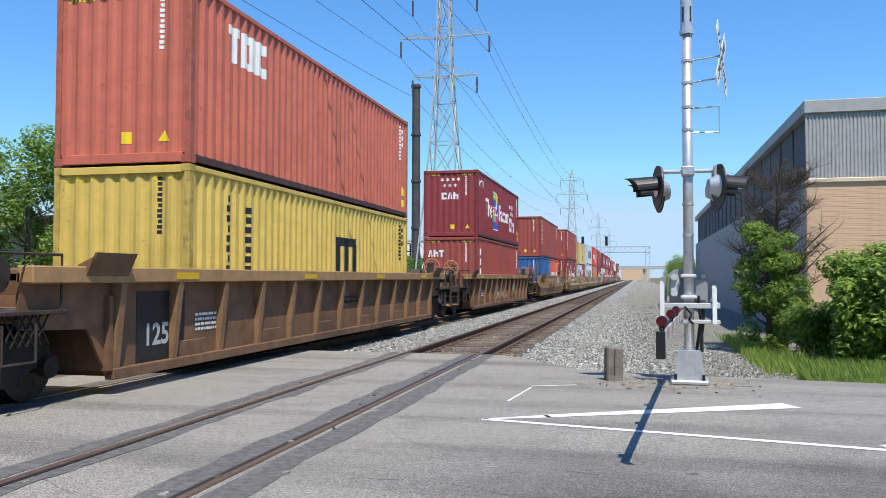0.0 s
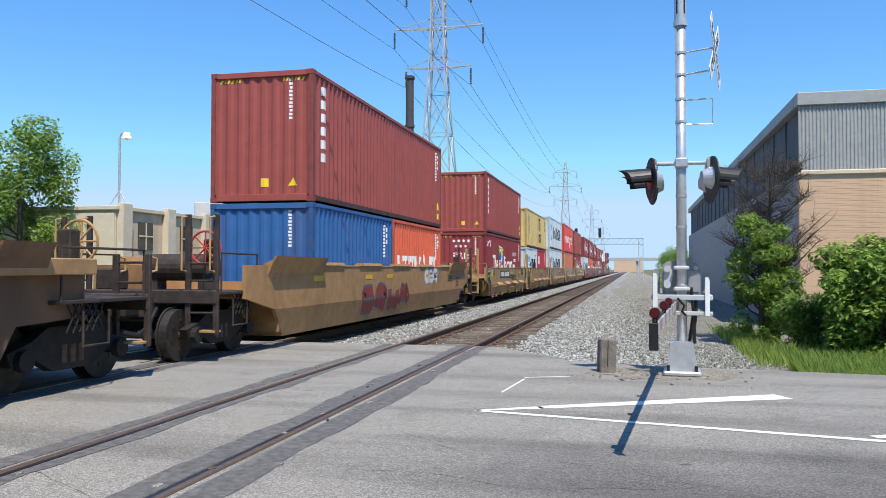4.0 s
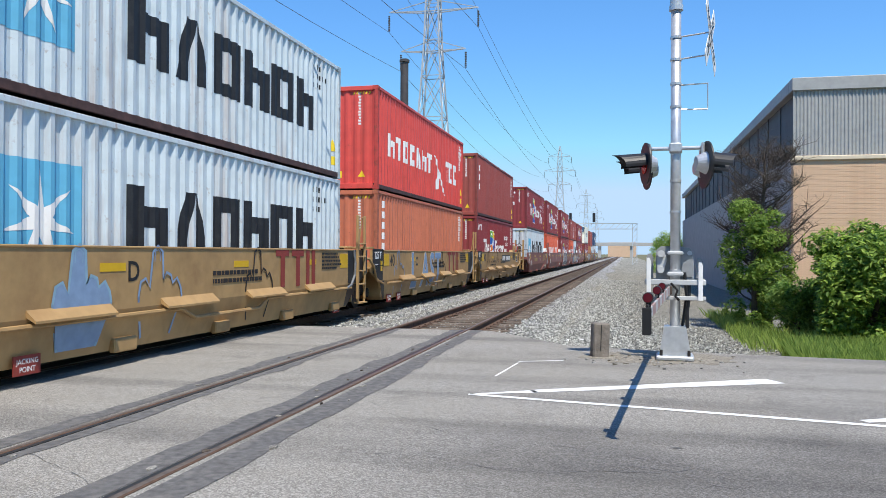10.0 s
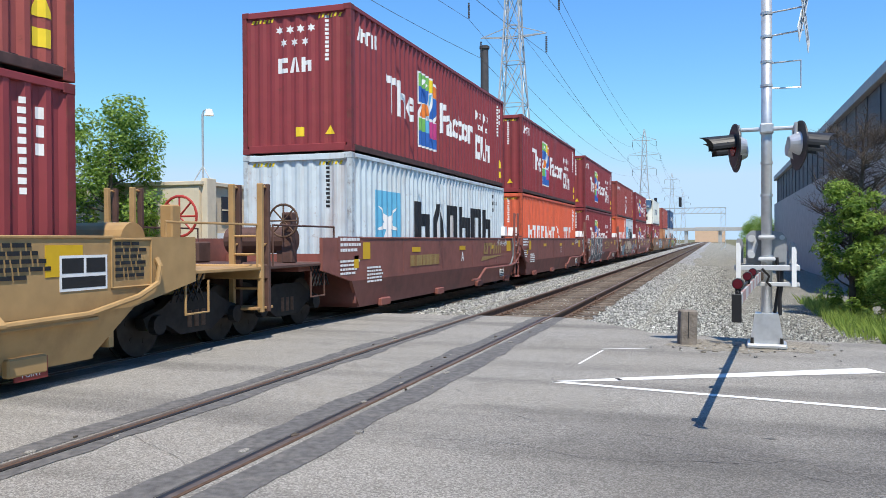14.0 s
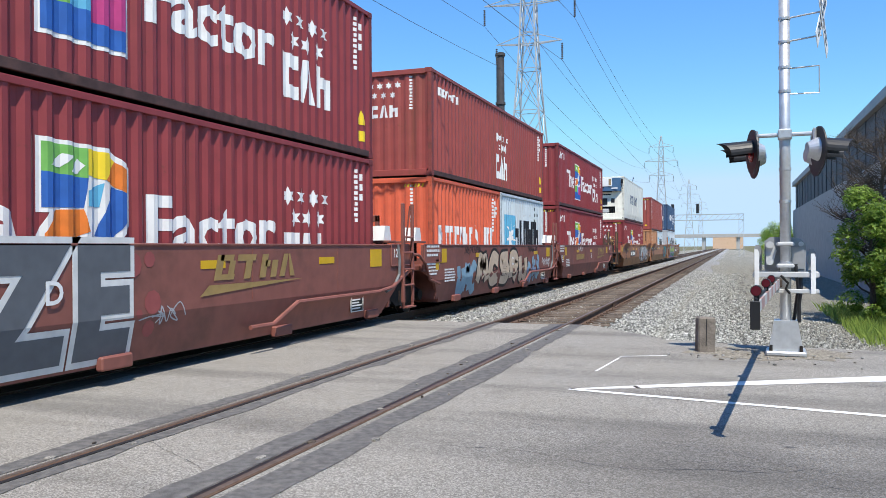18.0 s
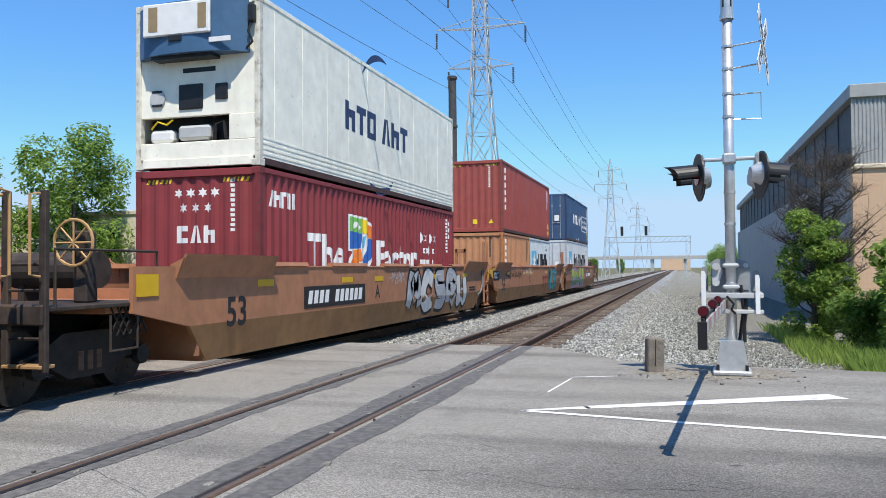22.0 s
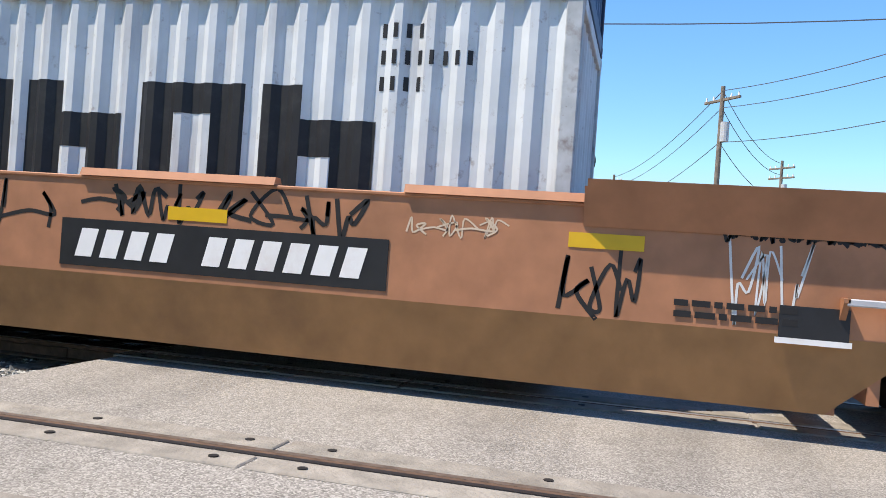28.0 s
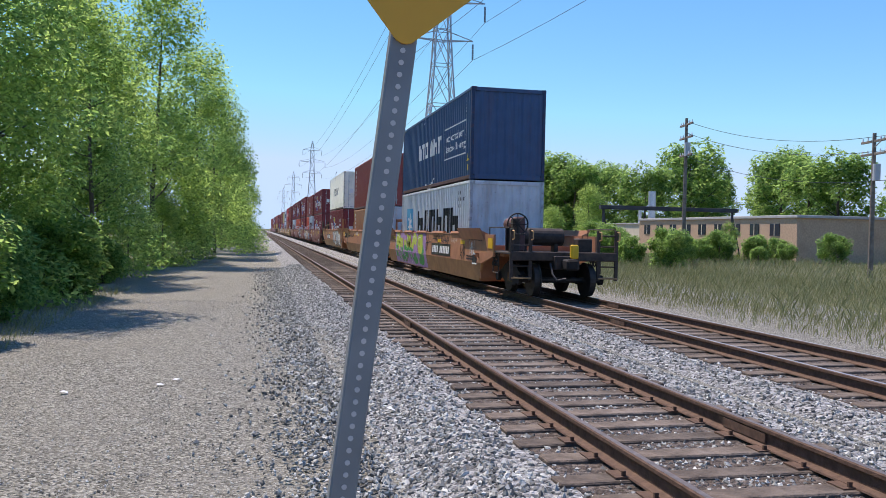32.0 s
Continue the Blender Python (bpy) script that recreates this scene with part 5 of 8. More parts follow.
def end_gear(car, y, s, paint_m, wheel_col, hw, tall=2.38):
    """The platform, steps, brake wheel, tank and coupler at the end of a car; s is the way it looks."""
    z = 1.12
    L = abs(y) - hw
    def b(x0, y0, z0, x1, y1, z1, bev=0.0):
        a, c = sorted((s * y0, s * y1))
        return Shape().box(x0, a, z0, x1, c, z1, bevel=bev)
    Y0 = hw + 0.9
    Y1 = abs(y)
    part("platform", b(-1.45, Y0, z - 0.05, 1.45, Y1 - 0.55, z, 0.01), paint_m, car, "open steel end platform")
    part("centre_sill", b(-0.33, Y0 - 1.0, 0.70, 0.33, Y1 - 0.35, 1.05, 0.02), paint_m, car)
    part("end_beam", b(-1.45, Y1 - 0.62, 0.92, 1.45, Y1 - 0.5, 1.15, 0.02), paint_m, car)
    part("coupler", b(-0.16, Y1 - 0.45, 0.70, 0.16, Y1 + 0.05, 0.98, 0.05), TYRE, car, "steel knuckle coupler")
    for x in (-1, 1):
        for xx in (x * 1.42, x * 0.92):
            part("end_post", Shape().box(xx - 0.045, min(s * (Y1 - 0.60), s * (Y1 - 0.53)), 0.42, xx + 0.045, max(s * (Y1 - 0.60), s * (Y1 - 0.53)), tall, bevel=0.01), paint_m, car)
        for zz in (0.78, 1.3, 1.58):
            part("rung", Shape().tube((x * 1.38, s * (Y1 - 0.56), zz), (x * 0.96, s * (Y1 - 0.56), zz), 0.018, n=6), paint_m, car)
        for xx in (x * 1.42, x * 0.92):
            part("grab_iron", Shape().path([(xx, s * (Y1 - 0.50), 1.45), (xx, s * (Y1 - 0.36), 1.47), (xx, s * (Y1 - 0.36), tall - 0.06), (xx, s * (Y1 - 0.50), tall - 0.04)], 0.017), WHEELTAN, car, "tan grab iron")
        part("step", Shape().box(x * 1.17 - 0.26, min(s * (Y1 - 0.72), s * (Y1 - 0.50)), 0.46, x * 1.17 + 0.26, max(s * (Y1 - 0.72), s * (Y1 - 0.50)), 0.50, bevel=0.008), RIBTOP, car)
        gr = Shape()
        for k_ in range(5):
            yy = s * (Y0 + 0.25 + 0.12 * k_)
            gr.tube((x * 1.40, yy, 0.72), (x * 1.40, yy + s * 0.22, 1.08), 0.012, n=4).tube((x * 1.40, yy + s * 0.22, 0.72), (x * 1.40, yy, 1.08), 0.012, n=4)
        part("side_mesh", gr, TYRE, car, "crossed steel mesh guard")
        hand = Shape()
        hand.path([(x * 1.44, s * (Y0 + 0.1), 1.1), (x * 1.44, s * (Y0 + 0.1), 1.75), (x * 1.44, s * (Y1 - 0.7), 1.75), (x * 1.44, s * (Y1 - 0.7), 1.1)], 0.018)
        hand.path([(x * 1.44, s * (Y0 + 0.5), 0.98), (x * 1.44, s * (Y0 + 0.5), 0.55), (x * 1.44, s * (Y0 + 1.0), 0.55), (x * 1.44, s * (Y0 + 1.0), 0.98)], 0.018)
        part("handrail", hand, paint_m, car)
    sh = Shape().tube((-0.55, s * (Y0 + 0.35), 1.52), (0.75, s * (Y0 + 0.35), 1.52), 0.24, n=18)
    part("air_reservoir", sh, paint_m, car, "air brake reservoir cylinder")
    part("reservoir_bracket", b(-0.4, Y0 + 0.2, z, -0.3, Y0 + 0.5, 1.4), paint_m, car)
    part("reservoir_bracket", b(0.5, Y0 + 0.2, z, 0.6, Y0 + 0.5, 1.4), paint_m, car)
    stand = part("brake_stand", b(0.85, Y0 + 0.75, z, 1.05, Y0 + 0.95, 2.0, 0.02), paint_m, car)
    sh = Shape().ring((0.95, s * (Y0 + 1.05), 1.85), (0, s, 0), 0.28, 0.02)
    for a in range(4):
        w = a * math.pi / 4
        sh.tube((0.95 - 0.27 * math.cos(w), s * (Y0 + 1.05), 1.85 - 0.27 * math.sin(w)), (0.95 + 0.27 * math.cos(w), s * (Y0 + 1.05), 1.85 + 0.27 * math.sin(w)), 0.014, n=5)
    part("brake_wheel", sh, wheel_col, stand, "hand brake wheel")
    part("valve_box", b(-1.2, Y0 + 0.6, z, -0.8, Y0 + 1.0, 1.5, 0.03), paint_m, car)
    hose = Shape().path([(0.4, s * (Y1 - 0.5), 0.85), (0.45, s * (Y1 - 0.2), 0.6), (0.4, s * (Y1 + 0.0), 0.45), (0.2, s * (Y1 + 0.1), 0.5)], 0.03)
    part("brake_hose", hose, BLACK, car)


def well_car(name, label, paint_m, hw, front, rear, style, front_end, rear_end, words=()):
    """One unit of a well car: middle at y = 0, rail top at z = 0. front and rear: distance to its trucks or couplers."""
    car = thing(name, label, "rail car", "cars of the train")
    top = 1.62 if style == "rib" else 1.56
    fe, re = min(hw + 1.55, front - 0.25), min(hw + 1.55, rear - 0.25)
    for x in (-1, 1):
        if style == "rib":
            part("side_plate", Shape().prism([(-hw, 0.22), (hw, 0.22), (hw + 0.4, 0.85), (re, 0.9), (re, top - 0.08), (-fe, top - 0.08), (-fe, 0.9), (-hw - 0.4, 0.85)], "x",
                                             x * 1.32 - 0.02, x * 1.32 + 0.02), paint_m, car)
            part("top_chord", Shape().box(min(x * 1.30, x * 1.52), -fe, top - 0.2, max(x * 1.30, x * 1.52), re, top, bevel=0.015), RIBTOP, car, "tan top chord")
            part("bottom_chord", Shape().box(min(x * 1.30, x * 1.44), -hw, 0.18, max(x * 1.30, x * 1.44), hw, 0.32, bevel=0.01), paint_m, car)
            n = int(2 * hw / 1.3)
            for i in range(n + 1):
                y = -hw + 0.1 + (2 * hw - 0.2) * i / n
                part("rib", Shape().prism([(x * 1.33, 0.24), (x * 1.40, 0.24), (x * 1.51, top - 0.2), (x * 1.33, top - 0.2)], "y", y - 0.06, y + 0.06), RIBEDGE, car)
                if i % 2:
                    part("floor_pocket", Shape().box(min(x * 1.33, x * 1.37), y + 0.15, 0.24, max(x * 1.33, x * 1.37), y + 0.95, 0.55, bevel=0.01), paint_m, car)
        else:
            zc = 0.74
            part("side_plate", Shape().prism([(-hw - 0.35, zc), (hw + 0.35, zc), (re, 0.98), (re, top), (-fe, top), (-fe, 0.98)], "x", x * 1.46 - 0.03, x * 1.46 + 0.03), paint_m, car)
            lo = Shape().add([(x * 1.49, -hw - 0.35, zc), (x * 1.49, hw + 0.35, zc), (x * 1.37, hw - 0.25, 0.2), (x * 1.37, -hw + 0.25, 0.2),
                              (x * 1.42, -hw - 0.35, zc), (x * 1.42, hw + 0.35, zc), (x * 1.32, hw - 0.25, 0.2), (x * 1.32, -hw + 0.25, 0.2)],
                             [(0, 1, 2, 3), (4, 7, 6, 5), (3, 2, 6, 7), (0, 4, 5, 1), (1, 5, 6, 2), (0, 3, 7, 4)])
            part("lower_plate", lo, RUSTLOW if style == "rust" and paint_m is RUSTCAR else paint_m, car)
            part("top_flange", Shape().box(min(x * 1.36, x * 1.505), -hw, top - 0.02, max(x * 1.36, x * 1.505), hw, top + 0.012, bevel=0.008), paint_m, car)
            k = int(2 * hw / 3.1)
            for i in range(k):
                y = -hw + 1.0 + (2 * hw - 2.0) * (i + 0.5) / k
                if style == "tan":
                    fl = Shape().prism([(x * 1.49, zc + 0.1), (x * 1.62, zc - 0.02), (x * 1.62, zc - 0.05), (x * 1.49, zc + 0.02)], "y", y - 0.75, y + 0.75)
                    part("guide_bracket", fl, paint_m, car)
                    part("lift_lug", Shape().box(min(x * 1.37, x * 1.47), y + 0.9, 0.17, max(x * 1.37, x * 1.47), y + 1.4, 0.36, bevel=0.02), paint_m, car)
                elif style == "rust":
                    fl = Shape().prism([(x * 1.38, top + 0.01), (x * 1.53, top + 0.01), (x * 1.50, top + 0.075), (x * 1.42, top + 0.075)], "y", y - 0.9, y + 0.9)
                    part("guide_bracket", fl, paint_m, car)
                elif style == "brown":
                    part("side_seam", Shape().box(min(x * 1.488, x * 1.496), y - 0.008, zc + 0.04, max(x * 1.488, x * 1.496), y + 0.008, top - 0.05), paint_m, car)
            if style == "tan":
                pp = Shape().path([(x * 1.53, -hw + 0.3, 0.66), (x * 1.53, -1.6, 0.66), (x * 1.53, -1.2, 0.50), (x * 1.53, 1.0, 0.50), (x * 1.53, 1.4, 0.66), (x * 1.53, hw - 0.3, 0.66)], 0.03, n=6)
                part("air_pipe", pp, paint_m, car)
        # bent end guides that rise inwards above the truck
        for s, ext in ((-1, fe), (1, re)) if style in ("rust", "rib") else ():
            a, c = sorted((s * (hw - (1.95 if style == "rust" else 0.15)), s * min(ext, hw + 0.65)))
            part("end_guide", Shape().prism([(x * 1.47, top - 0.16), (x * 1.50, top - 0.16), (x * 1.66, top + 0.17), (x * 1.62, top + 0.17)], "y", a, c), paint_m, car, "flared loading guide")
            for yy in (a, c):
                part("guide_gusset", Shape().prism([(x * 1.40, top - 0.16), (x * 1.50, top - 0.16), (x * 1.62, top + 0.12), (x * 1.40, top + 0.02)], "y", yy - 0.02, yy + 0.02), paint_m, car)
    for i in range(int(hw) + 1):
        y = -hw + 0.3 + (2 * hw - 0.6) * i / int(hw)
        part("cross_beam", Shape().box(-1.36, y - 0.12, 0.2, 1.36, y + 0.12, 0.345), paint_m, car)
    for s, ext, trk in ((-1, fe, front), (1, re, rear)):
        part("bulkhead", Shape().box(-1.42, min(s * hw, s * (hw + 0.08)), 0.3, 1.42, max(s * hw, s * (hw + 0.08)), 1.25), paint_m, car)
        a, c = sorted((s * hw, s * (trk - 0.2)))
        part("end_deck", Shape().box(-1.30, a, 0.98, 1.30, c, 1.10, bevel=0.02), paint_m, car)
        a, c = sorted((s * hw, s * trk))
        part("draft_sill", Shape().box(-0.35, a, 0.66, 0.35, c, 0.98, bevel=0.02), TYRE, car)
    return car


def joint_gear(car, y, paint_m, dark):
    """What fills the gap over a shared truck: tall ladder, steps, hoses and guide frames."""
    part("joint_deck", Shape().box(-0.9, y - 0.55, 1.10, 0.9, y + 0.55, 1.16, bevel=0.01), paint_m, car)
    for x in (1, -1):
        lad = Shape()
        for dy, w in ((-1.02, 0.05), (-0.5, 0.035)):
            lad.box(x * 1.53 - 0.03, y + dy - w, 0.36, x * 1.53 + 0.03, y + dy + w, 2.42, bevel=0.01)
        for z in (0.72, 1.05, 1.40, 1.72):
            lad.tube((x * 1.56, y - 1.02, z), (x * 1.56, y - 0.5, z), 0.02, n=6)
        lad.path([(x * 1.53, y - 1.02, 0.38), (x * 1.53, y - 1.0, 0.26), (x * 1.53, y - 0.52, 0.26), (x * 1.53, y - 0.5, 0.38)], 0.03)
        lad.box(x * 1.53 - 0.09, y - 1.0, 0.245, x * 1.53 + 0.09, y - 0.52, 0.275)
        part("ladder", lad, paint_m, car, "tall end ladder with steps")
        part("grab_iron", Shape().path([(x * 1.5, y - 0.38, 1.5), (x * 1.5, y - 0.38, 2.35), (x * 1.4, y - 0.30, 2.40), (x * 1.3, y - 0.30, 1.6)], 0.02), paint_m, car)
        part("air_hose", Shape().path([(x * 1.40, y - 0.45, 1.36), (x * 1.50, y - 0.05, 1.34), (x * 1.53, y + 0.28, 1.15), (x * 1.53, y + 0.55, 0.78), (x * 1.53, y + 1.2, 0.66)], 0.032, n=7), paint_m, car)
        part("brake_hose", Shape().path([(x * 1.51, y - 1.25, 1.56), (x * 1.53, y - 1.20, 1.25), (x * 1.53, y - 1.24, 0.95), (x * 1.53, y - 1.5, 0.72), (x * 1.53, y - 1.9, 0.64)], 0.03, n=7), HOSE, car, "grey rubber hose")
        part("knuckle_link", Shape().box(x * 1.15 - 0.12, y - 0.3, 0.95, x * 1.15 + 0.12, y + 0.3, 1.25, bevel=0.06), paint_m, car)
    for x in (-0.75, 0.45):
        f = Shape()
        for dx in (0.0, 0.3):
            f.box(x + dx - 0.035, y - 0.62, 1.16, x + dx + 0.035, y - 0.52, 2.2, bevel=0.008)
        f.box(x - 0.035, y - 0.62, 2.06, x + 0.335, y - 0.52, 2.2, bevel=0.008).box(x - 0.035, y - 0.62, 1.52, x + 0.335, y - 0.52, 1.62, bevel=0.008)
        part("guide_frame", f, paint_m, car)
    deck = Shape().box(-1.42, y + 0.2, 1.60, 1.42, y + 0.62, 1.65, bevel=0.008).box(-1.42, y - 1.5, 1.60, 1.42, y - 1.1, 1.65, bevel=0.008)
    part("walkway", deck, paint_m, car, "narrow cross walkway")
    for dy in (0.3, 0.5, -1.4, -1.2):
        for x in (-1.2, 1.2):
            part("walkway_support", Shape().box(x - 0.03, y + dy - 0.02, 1.2, x + 0.03, y + dy + 0.02, 1.6), TYRE, car)
    part("valve_box", Shape().box(0.2, y + 0.15, 1.16, 0.55, y + 0.5, 1.5, bevel=0.03), TYRE, car)
    for x in (1, -1):
        for a_, c_ in ((0.32, 1.28),):
            rim = Shape().path([(x * 1.495, y + a_, 1.16), (x * 1.495, y + a_, 1.57), (x * 1.495, y + c_, 1.57), (x * 1.495, y + c_, 1.16), (x * 1.495, y + a_, 1.16)], 0.014, n=5)
            part("panel_rim", rim, dark, car)


HOSE = mat("grey_hose", (0.16, 0.165, 0.17), 0.6)


def reflectors(car, hw, x=1.49):
    if hw < 7:
        for y in (-6.1, 5.62):
            part("reflector", Shape().box(x, y - 0.26, 1.14, x + 0.006, y + 0.26, 1.47), YELLOW, car, "yellow reflective panel")
    for y in ((-3.2, 0.4, 3.6) if hw < 7 else (-6.4, -3.0, -1.2, 3.1, 6.4)):
        part("reflector", Shape().box(x, y - 0.27, 1.24, x + 0.006, y + 0.27, 1.35), YELLOW, car, "yellow reflective strip")


def bars(car, y, z, w, h, rows, material, x=1.497, gap=0.45, seed=0):
    """Small stencilled lines that cannot be read."""
    random.seed(seed + int(abs(y) * 100))
    sh = Shape()
    for i in range(rows):
        zz = z - h * i / max(1, rows)
        yy = y
        while yy < y + w * random.uniform(0.7, 1.0):
            d = random.uniform(0.04, 0.16)
            sh.box(x, yy, zz, x + 0.003, yy + d, zz + h / rows * (1 - gap))
            yy += d + 0.025
    part("stencil", sh, material, car)["kind"] = "stuff"


def plate_number(car, y, z, w, h, back, fore, x=1.493):
    pl = part("number_panel", Shape().box(x, y, z, x + 0.006, y + w, z + h), back, car, "dark panel with white number bars")
    sh, n = Shape(), 11
    for i in range(n):
        if i == 4:
            continue
        a = y + w * (0.05 + 0.9 * i / n)
        sh.prism([(a, z + 0.2 * h), (a + w * 0.055, z + 0.2 * h), (a + w * 0.055 + 0.15 * h, z + 0.8 * h), (a + 0.15 * h, z + 0.8 * h)], "x", x + 0.006, x + 0.009)
    part("number_strip", sh, fore, pl)["kind"] = "stuff"


def lean(z):
    """How far the lower plate of a car stands back at a height."""
    return max(0.0, 0.74 - z) * 0.222


def fill(poly, lift=0.011):
    """A sprayed area that follows the fold of the side."""
    sh = Shape()
    for lo, hi in ((0.0, 0.74), (0.74, 2.0)):
        q = clip([(z, y) for y, z in poly], lo, hi)
        if len(q) > 2:
            sh.add([(1.49 + lift - lean(z), y, z) for z, y in q], [tuple(range(len(q)))])
    return sh


def sprayed_word(car, words, y, z, size, material, bold, lift, label, spacing=1.0):
    ob = lettering("graffiti", words, size, material, car, Matrix.Translation((1.49 + lift, y, z)) @ EAST, bold, label=label, spacing=spacing)
    me, m = ob.data, Matrix.Translation((1.49 + lift, y, z)) @ EAST
    bm = bmesh.new()
    bm.from_mesh(me)
    bmesh.ops.transform(bm, matrix=m, verts=bm.verts)
    bmesh.ops.bisect_plane(bm, geom=bm.verts[:] + bm.edges[:] + bm.faces[:], plane_co=(0, 0, 0.74), plane_no=(0, 0, 1))
    for v in bm.verts:
        v.co.x -= lean(v.co.z)
    bmesh.ops.transform(bm, matrix=m.inverted(), verts=bm.verts)
    bm.to_mesh(me)
    bm.free()


def stroke(pts, w, x=1.497, thick=0.003):
    """A sprayed line on a car's side."""
    vs, n = [], len(pts)
    for i, (a, b) in enumerate(pts):
        (a0, b0), (a1, b1) = pts[max(i - 1, 0)], pts[min(i + 1, n - 1)]
        l = math.hypot(a1 - a0, b1 - b0) or 1
        ny, nz = -(b1 - b0) / l * w / 2, (a1 - a0) / l * w / 2
        vs += [(x + thick - lean(b + nz), a + ny, b + nz), (x + thick - lean(b - nz), a - ny, b - nz)]
    return Shape().add(vs, [(2 * i, 2 * i + 2, 2 * i + 3, 2 * i + 1) for i in range(n - 1)])


def scrawl(car, y, z, w, h, material, seed, width=0.03, n=26):
    """Scribbled spray paint: hooks, loops and slashes that stand for no words."""
    rnd = random.Random(seed)
    k = max(3, round(w / (0.62 * h)))
    sh = Shape()
    for i in range(k):
        a, c = y + w * i / k, w / k * rnd.uniform(0.85, 1.25)
        lo, hi = z + h * rnd.uniform(0.0, 0.18), z + h * rnd.uniform(0.78, 1.0)
        kind = rnd.randrange(5)
        knots = [[(-0.3, 0.5), (0.5, 0.75), (0.1, 0.1), (0.35, 1.0), (0.6, 0.2), (0.8, 0.9), (1.3, 0.6)], [(-0.2, 0.2), (0.3, 0.9), (0.2, 0.3), (0.9, 0.7), (0.5, 0.45), (1.2, 0.05)],
                 [(0.0, 0.9), (0.7, 0.15), (0.2, 0.3), (0.9, 1.0), (1.4, 0.4)], [(0.1, 1.1), (0.3, -0.1), (0.5, 0.5), (0.75, 0.3), (1.0, 1.0), (0.7, 0.6)],
                 [(-0.4, 0.35), (0.3, 0.45), (1.3, 0.5), (0.9, 0.75), (1.3, 0.5), (0.95, 0.2)]][kind]
        pts = [(a + c * (u + rnd.uniform(-0.16, 0.16)), lo + (hi - lo) * (v + rnd.uniform(-0.12, 0.12))) for u, v in knots]
        fine = []
        for j in range(len(pts) - 1):
            p0, p1, p2, p3 = pts[max(j - 1, 0)], pts[j], pts[j + 1], pts[min(j + 2, len(pts) - 1)]
            for q in range(5):
                t = q / 5
                fine.append(tuple(0.5 * (2 * p1[d] + (p2[d] - p0[d]) * t + (2 * p0[d] - 5 * p1[d] + 4 * p2[d] - p3[d]) * t * t + (3 * p1[d] - p0[d] - 3 * p2[d] + p3[d]) * t ** 3) for d in (0, 1)))
        fine.append(pts[-1])
        one = stroke(fine, width * rnd.uniform(0.7, 1.0), 1.4912 + 0.0004 * (i % 4), 0.001)
        sh.add(one.v, one.f)
    part("graffiti", sh, material, car, "scribbled spray paint")["kind"] = "stuff"


def smooth_line(pts, steps=6):
    """A flowing line through the points."""
    fine = []
    for j in range(len(pts) - 1):
        p0, p1, p2, p3 = pts[max(j - 1, 0)], pts[j], pts[j + 1], pts[min(j + 2, len(pts) - 1)]
        for q in range(steps):
            t = q / steps
            fine.append(tuple(0.5 * (2 * p1[d] + (p2[d] - p0[d]) * t + (2 * p0[d] - 5 * p1[d] + 4 * p2[d] - p3[d]) * t * t + (3 * p1[d] - p0[d] - 3 * p2[d] + p3[d]) * t ** 3) for d in (0, 1)))
    return fine + [pts[-1]]


def bubble(car, y, z, w, h, fills, outline, n, seed, top=None, shine=None):
    """Swollen sprayed ribbons side by side with an outline, a second colour above and thin highlights."""
    rnd = random.Random(seed)
    forms = [[(.92, .82), (.5, 1), (.16, .7), (.12, .3), (.45, .02), (.95, .14)], [(.12, 0), (.16, .9), (.6, 1), (.86, .76), (.6, .5), (.28, .46), (.9, .0)], [(.05, .03), (.3, .97), (.52, .4), (.74, .97), (.96, .03)],
             [(.86, .95), (.2, .9), (.26, .56), (.8, .5), (.76, .06), (.1, .1)], [(.14, .98), (.2, .05), (.55, .24), (.9, .04), (.84, .9)]]
    for i in range(n):
        p = w / n
        a, knots, wide = y + p * i, forms[(i * 3 + seed) % 5], 0.34 * min(p, h)
        line = smooth_line([(a + p * (0.06 + 0.88 * u) + rnd.uniform(-0.03, 0.03), z + wide * 0.6 + (h - wide * 1.2) * v) for u, v in knots])
        k = 0.0006 * (i % 3)
        part("graffiti", stroke(line, wide * 1.45, 1.4935 + k, 0.001), outline, car)
        part("graffiti", stroke(line, wide, 1.4965 + k, 0.001), fills[i % len(fills)], car, "large sprayed ribbon shape")
        if top is not None:
            runs, run = [], []
            for q in line:
                if q[1] > z + 0.48 * h:
                    run.append(q)
                elif run:
                    runs.append(run)
                    run = []
            for r in runs + [run]:
                if len(r) > 2:
                    part("graffiti", stroke(r, wide * 0.98, 1.4990 + k, 0.001), top, car, "pale upper half of the sprayed shape")
        if shine is not None:
            m_ = len(line) // 2
            part("graffiti", stroke([(u - wide * 0.28, v + wide * 0.2) for u, v in line[2:m_]], 0.028, 1.5015 + k, 0.001), shine, car)


SPRAY = {k: mat("spray_" + k, c, 0.6, var=0.1) for k, c in dict(black=(0.015, 0.014, 0.014), white=(0.66, 0.66, 0.64), silver=(0.42, 0.43, 0.45), grey=(0.105, 0.115, 0.13), teal=(0.03, 0.33, 0.38),
         cream=(0.60, 0.47, 0.34), blue=(0.22, 0.32, 0.47), lilac=(0.36, 0.22, 0.42), green=(0.05, 0.30, 0.07), lime=(0.45, 0.52, 0.07), brickred=(0.26, 0.04, 0.03), cyan=(0.25, 0.40, 0.50), pink=(0.30, 0.075, 0.07), magenta=(0.30, 0.07, 0.20)).items()}
CARS = []
OXIDE = mat("purple_brown_oxide", (0.12, 0.055, 0.05), 0.65, var=0.2)


def put_car(car, u):
    car.matrix_basis = pose(T2, u, 0)
    MOVING.append((car, u, 0.0))
    CARS.append((car, u))
    return car


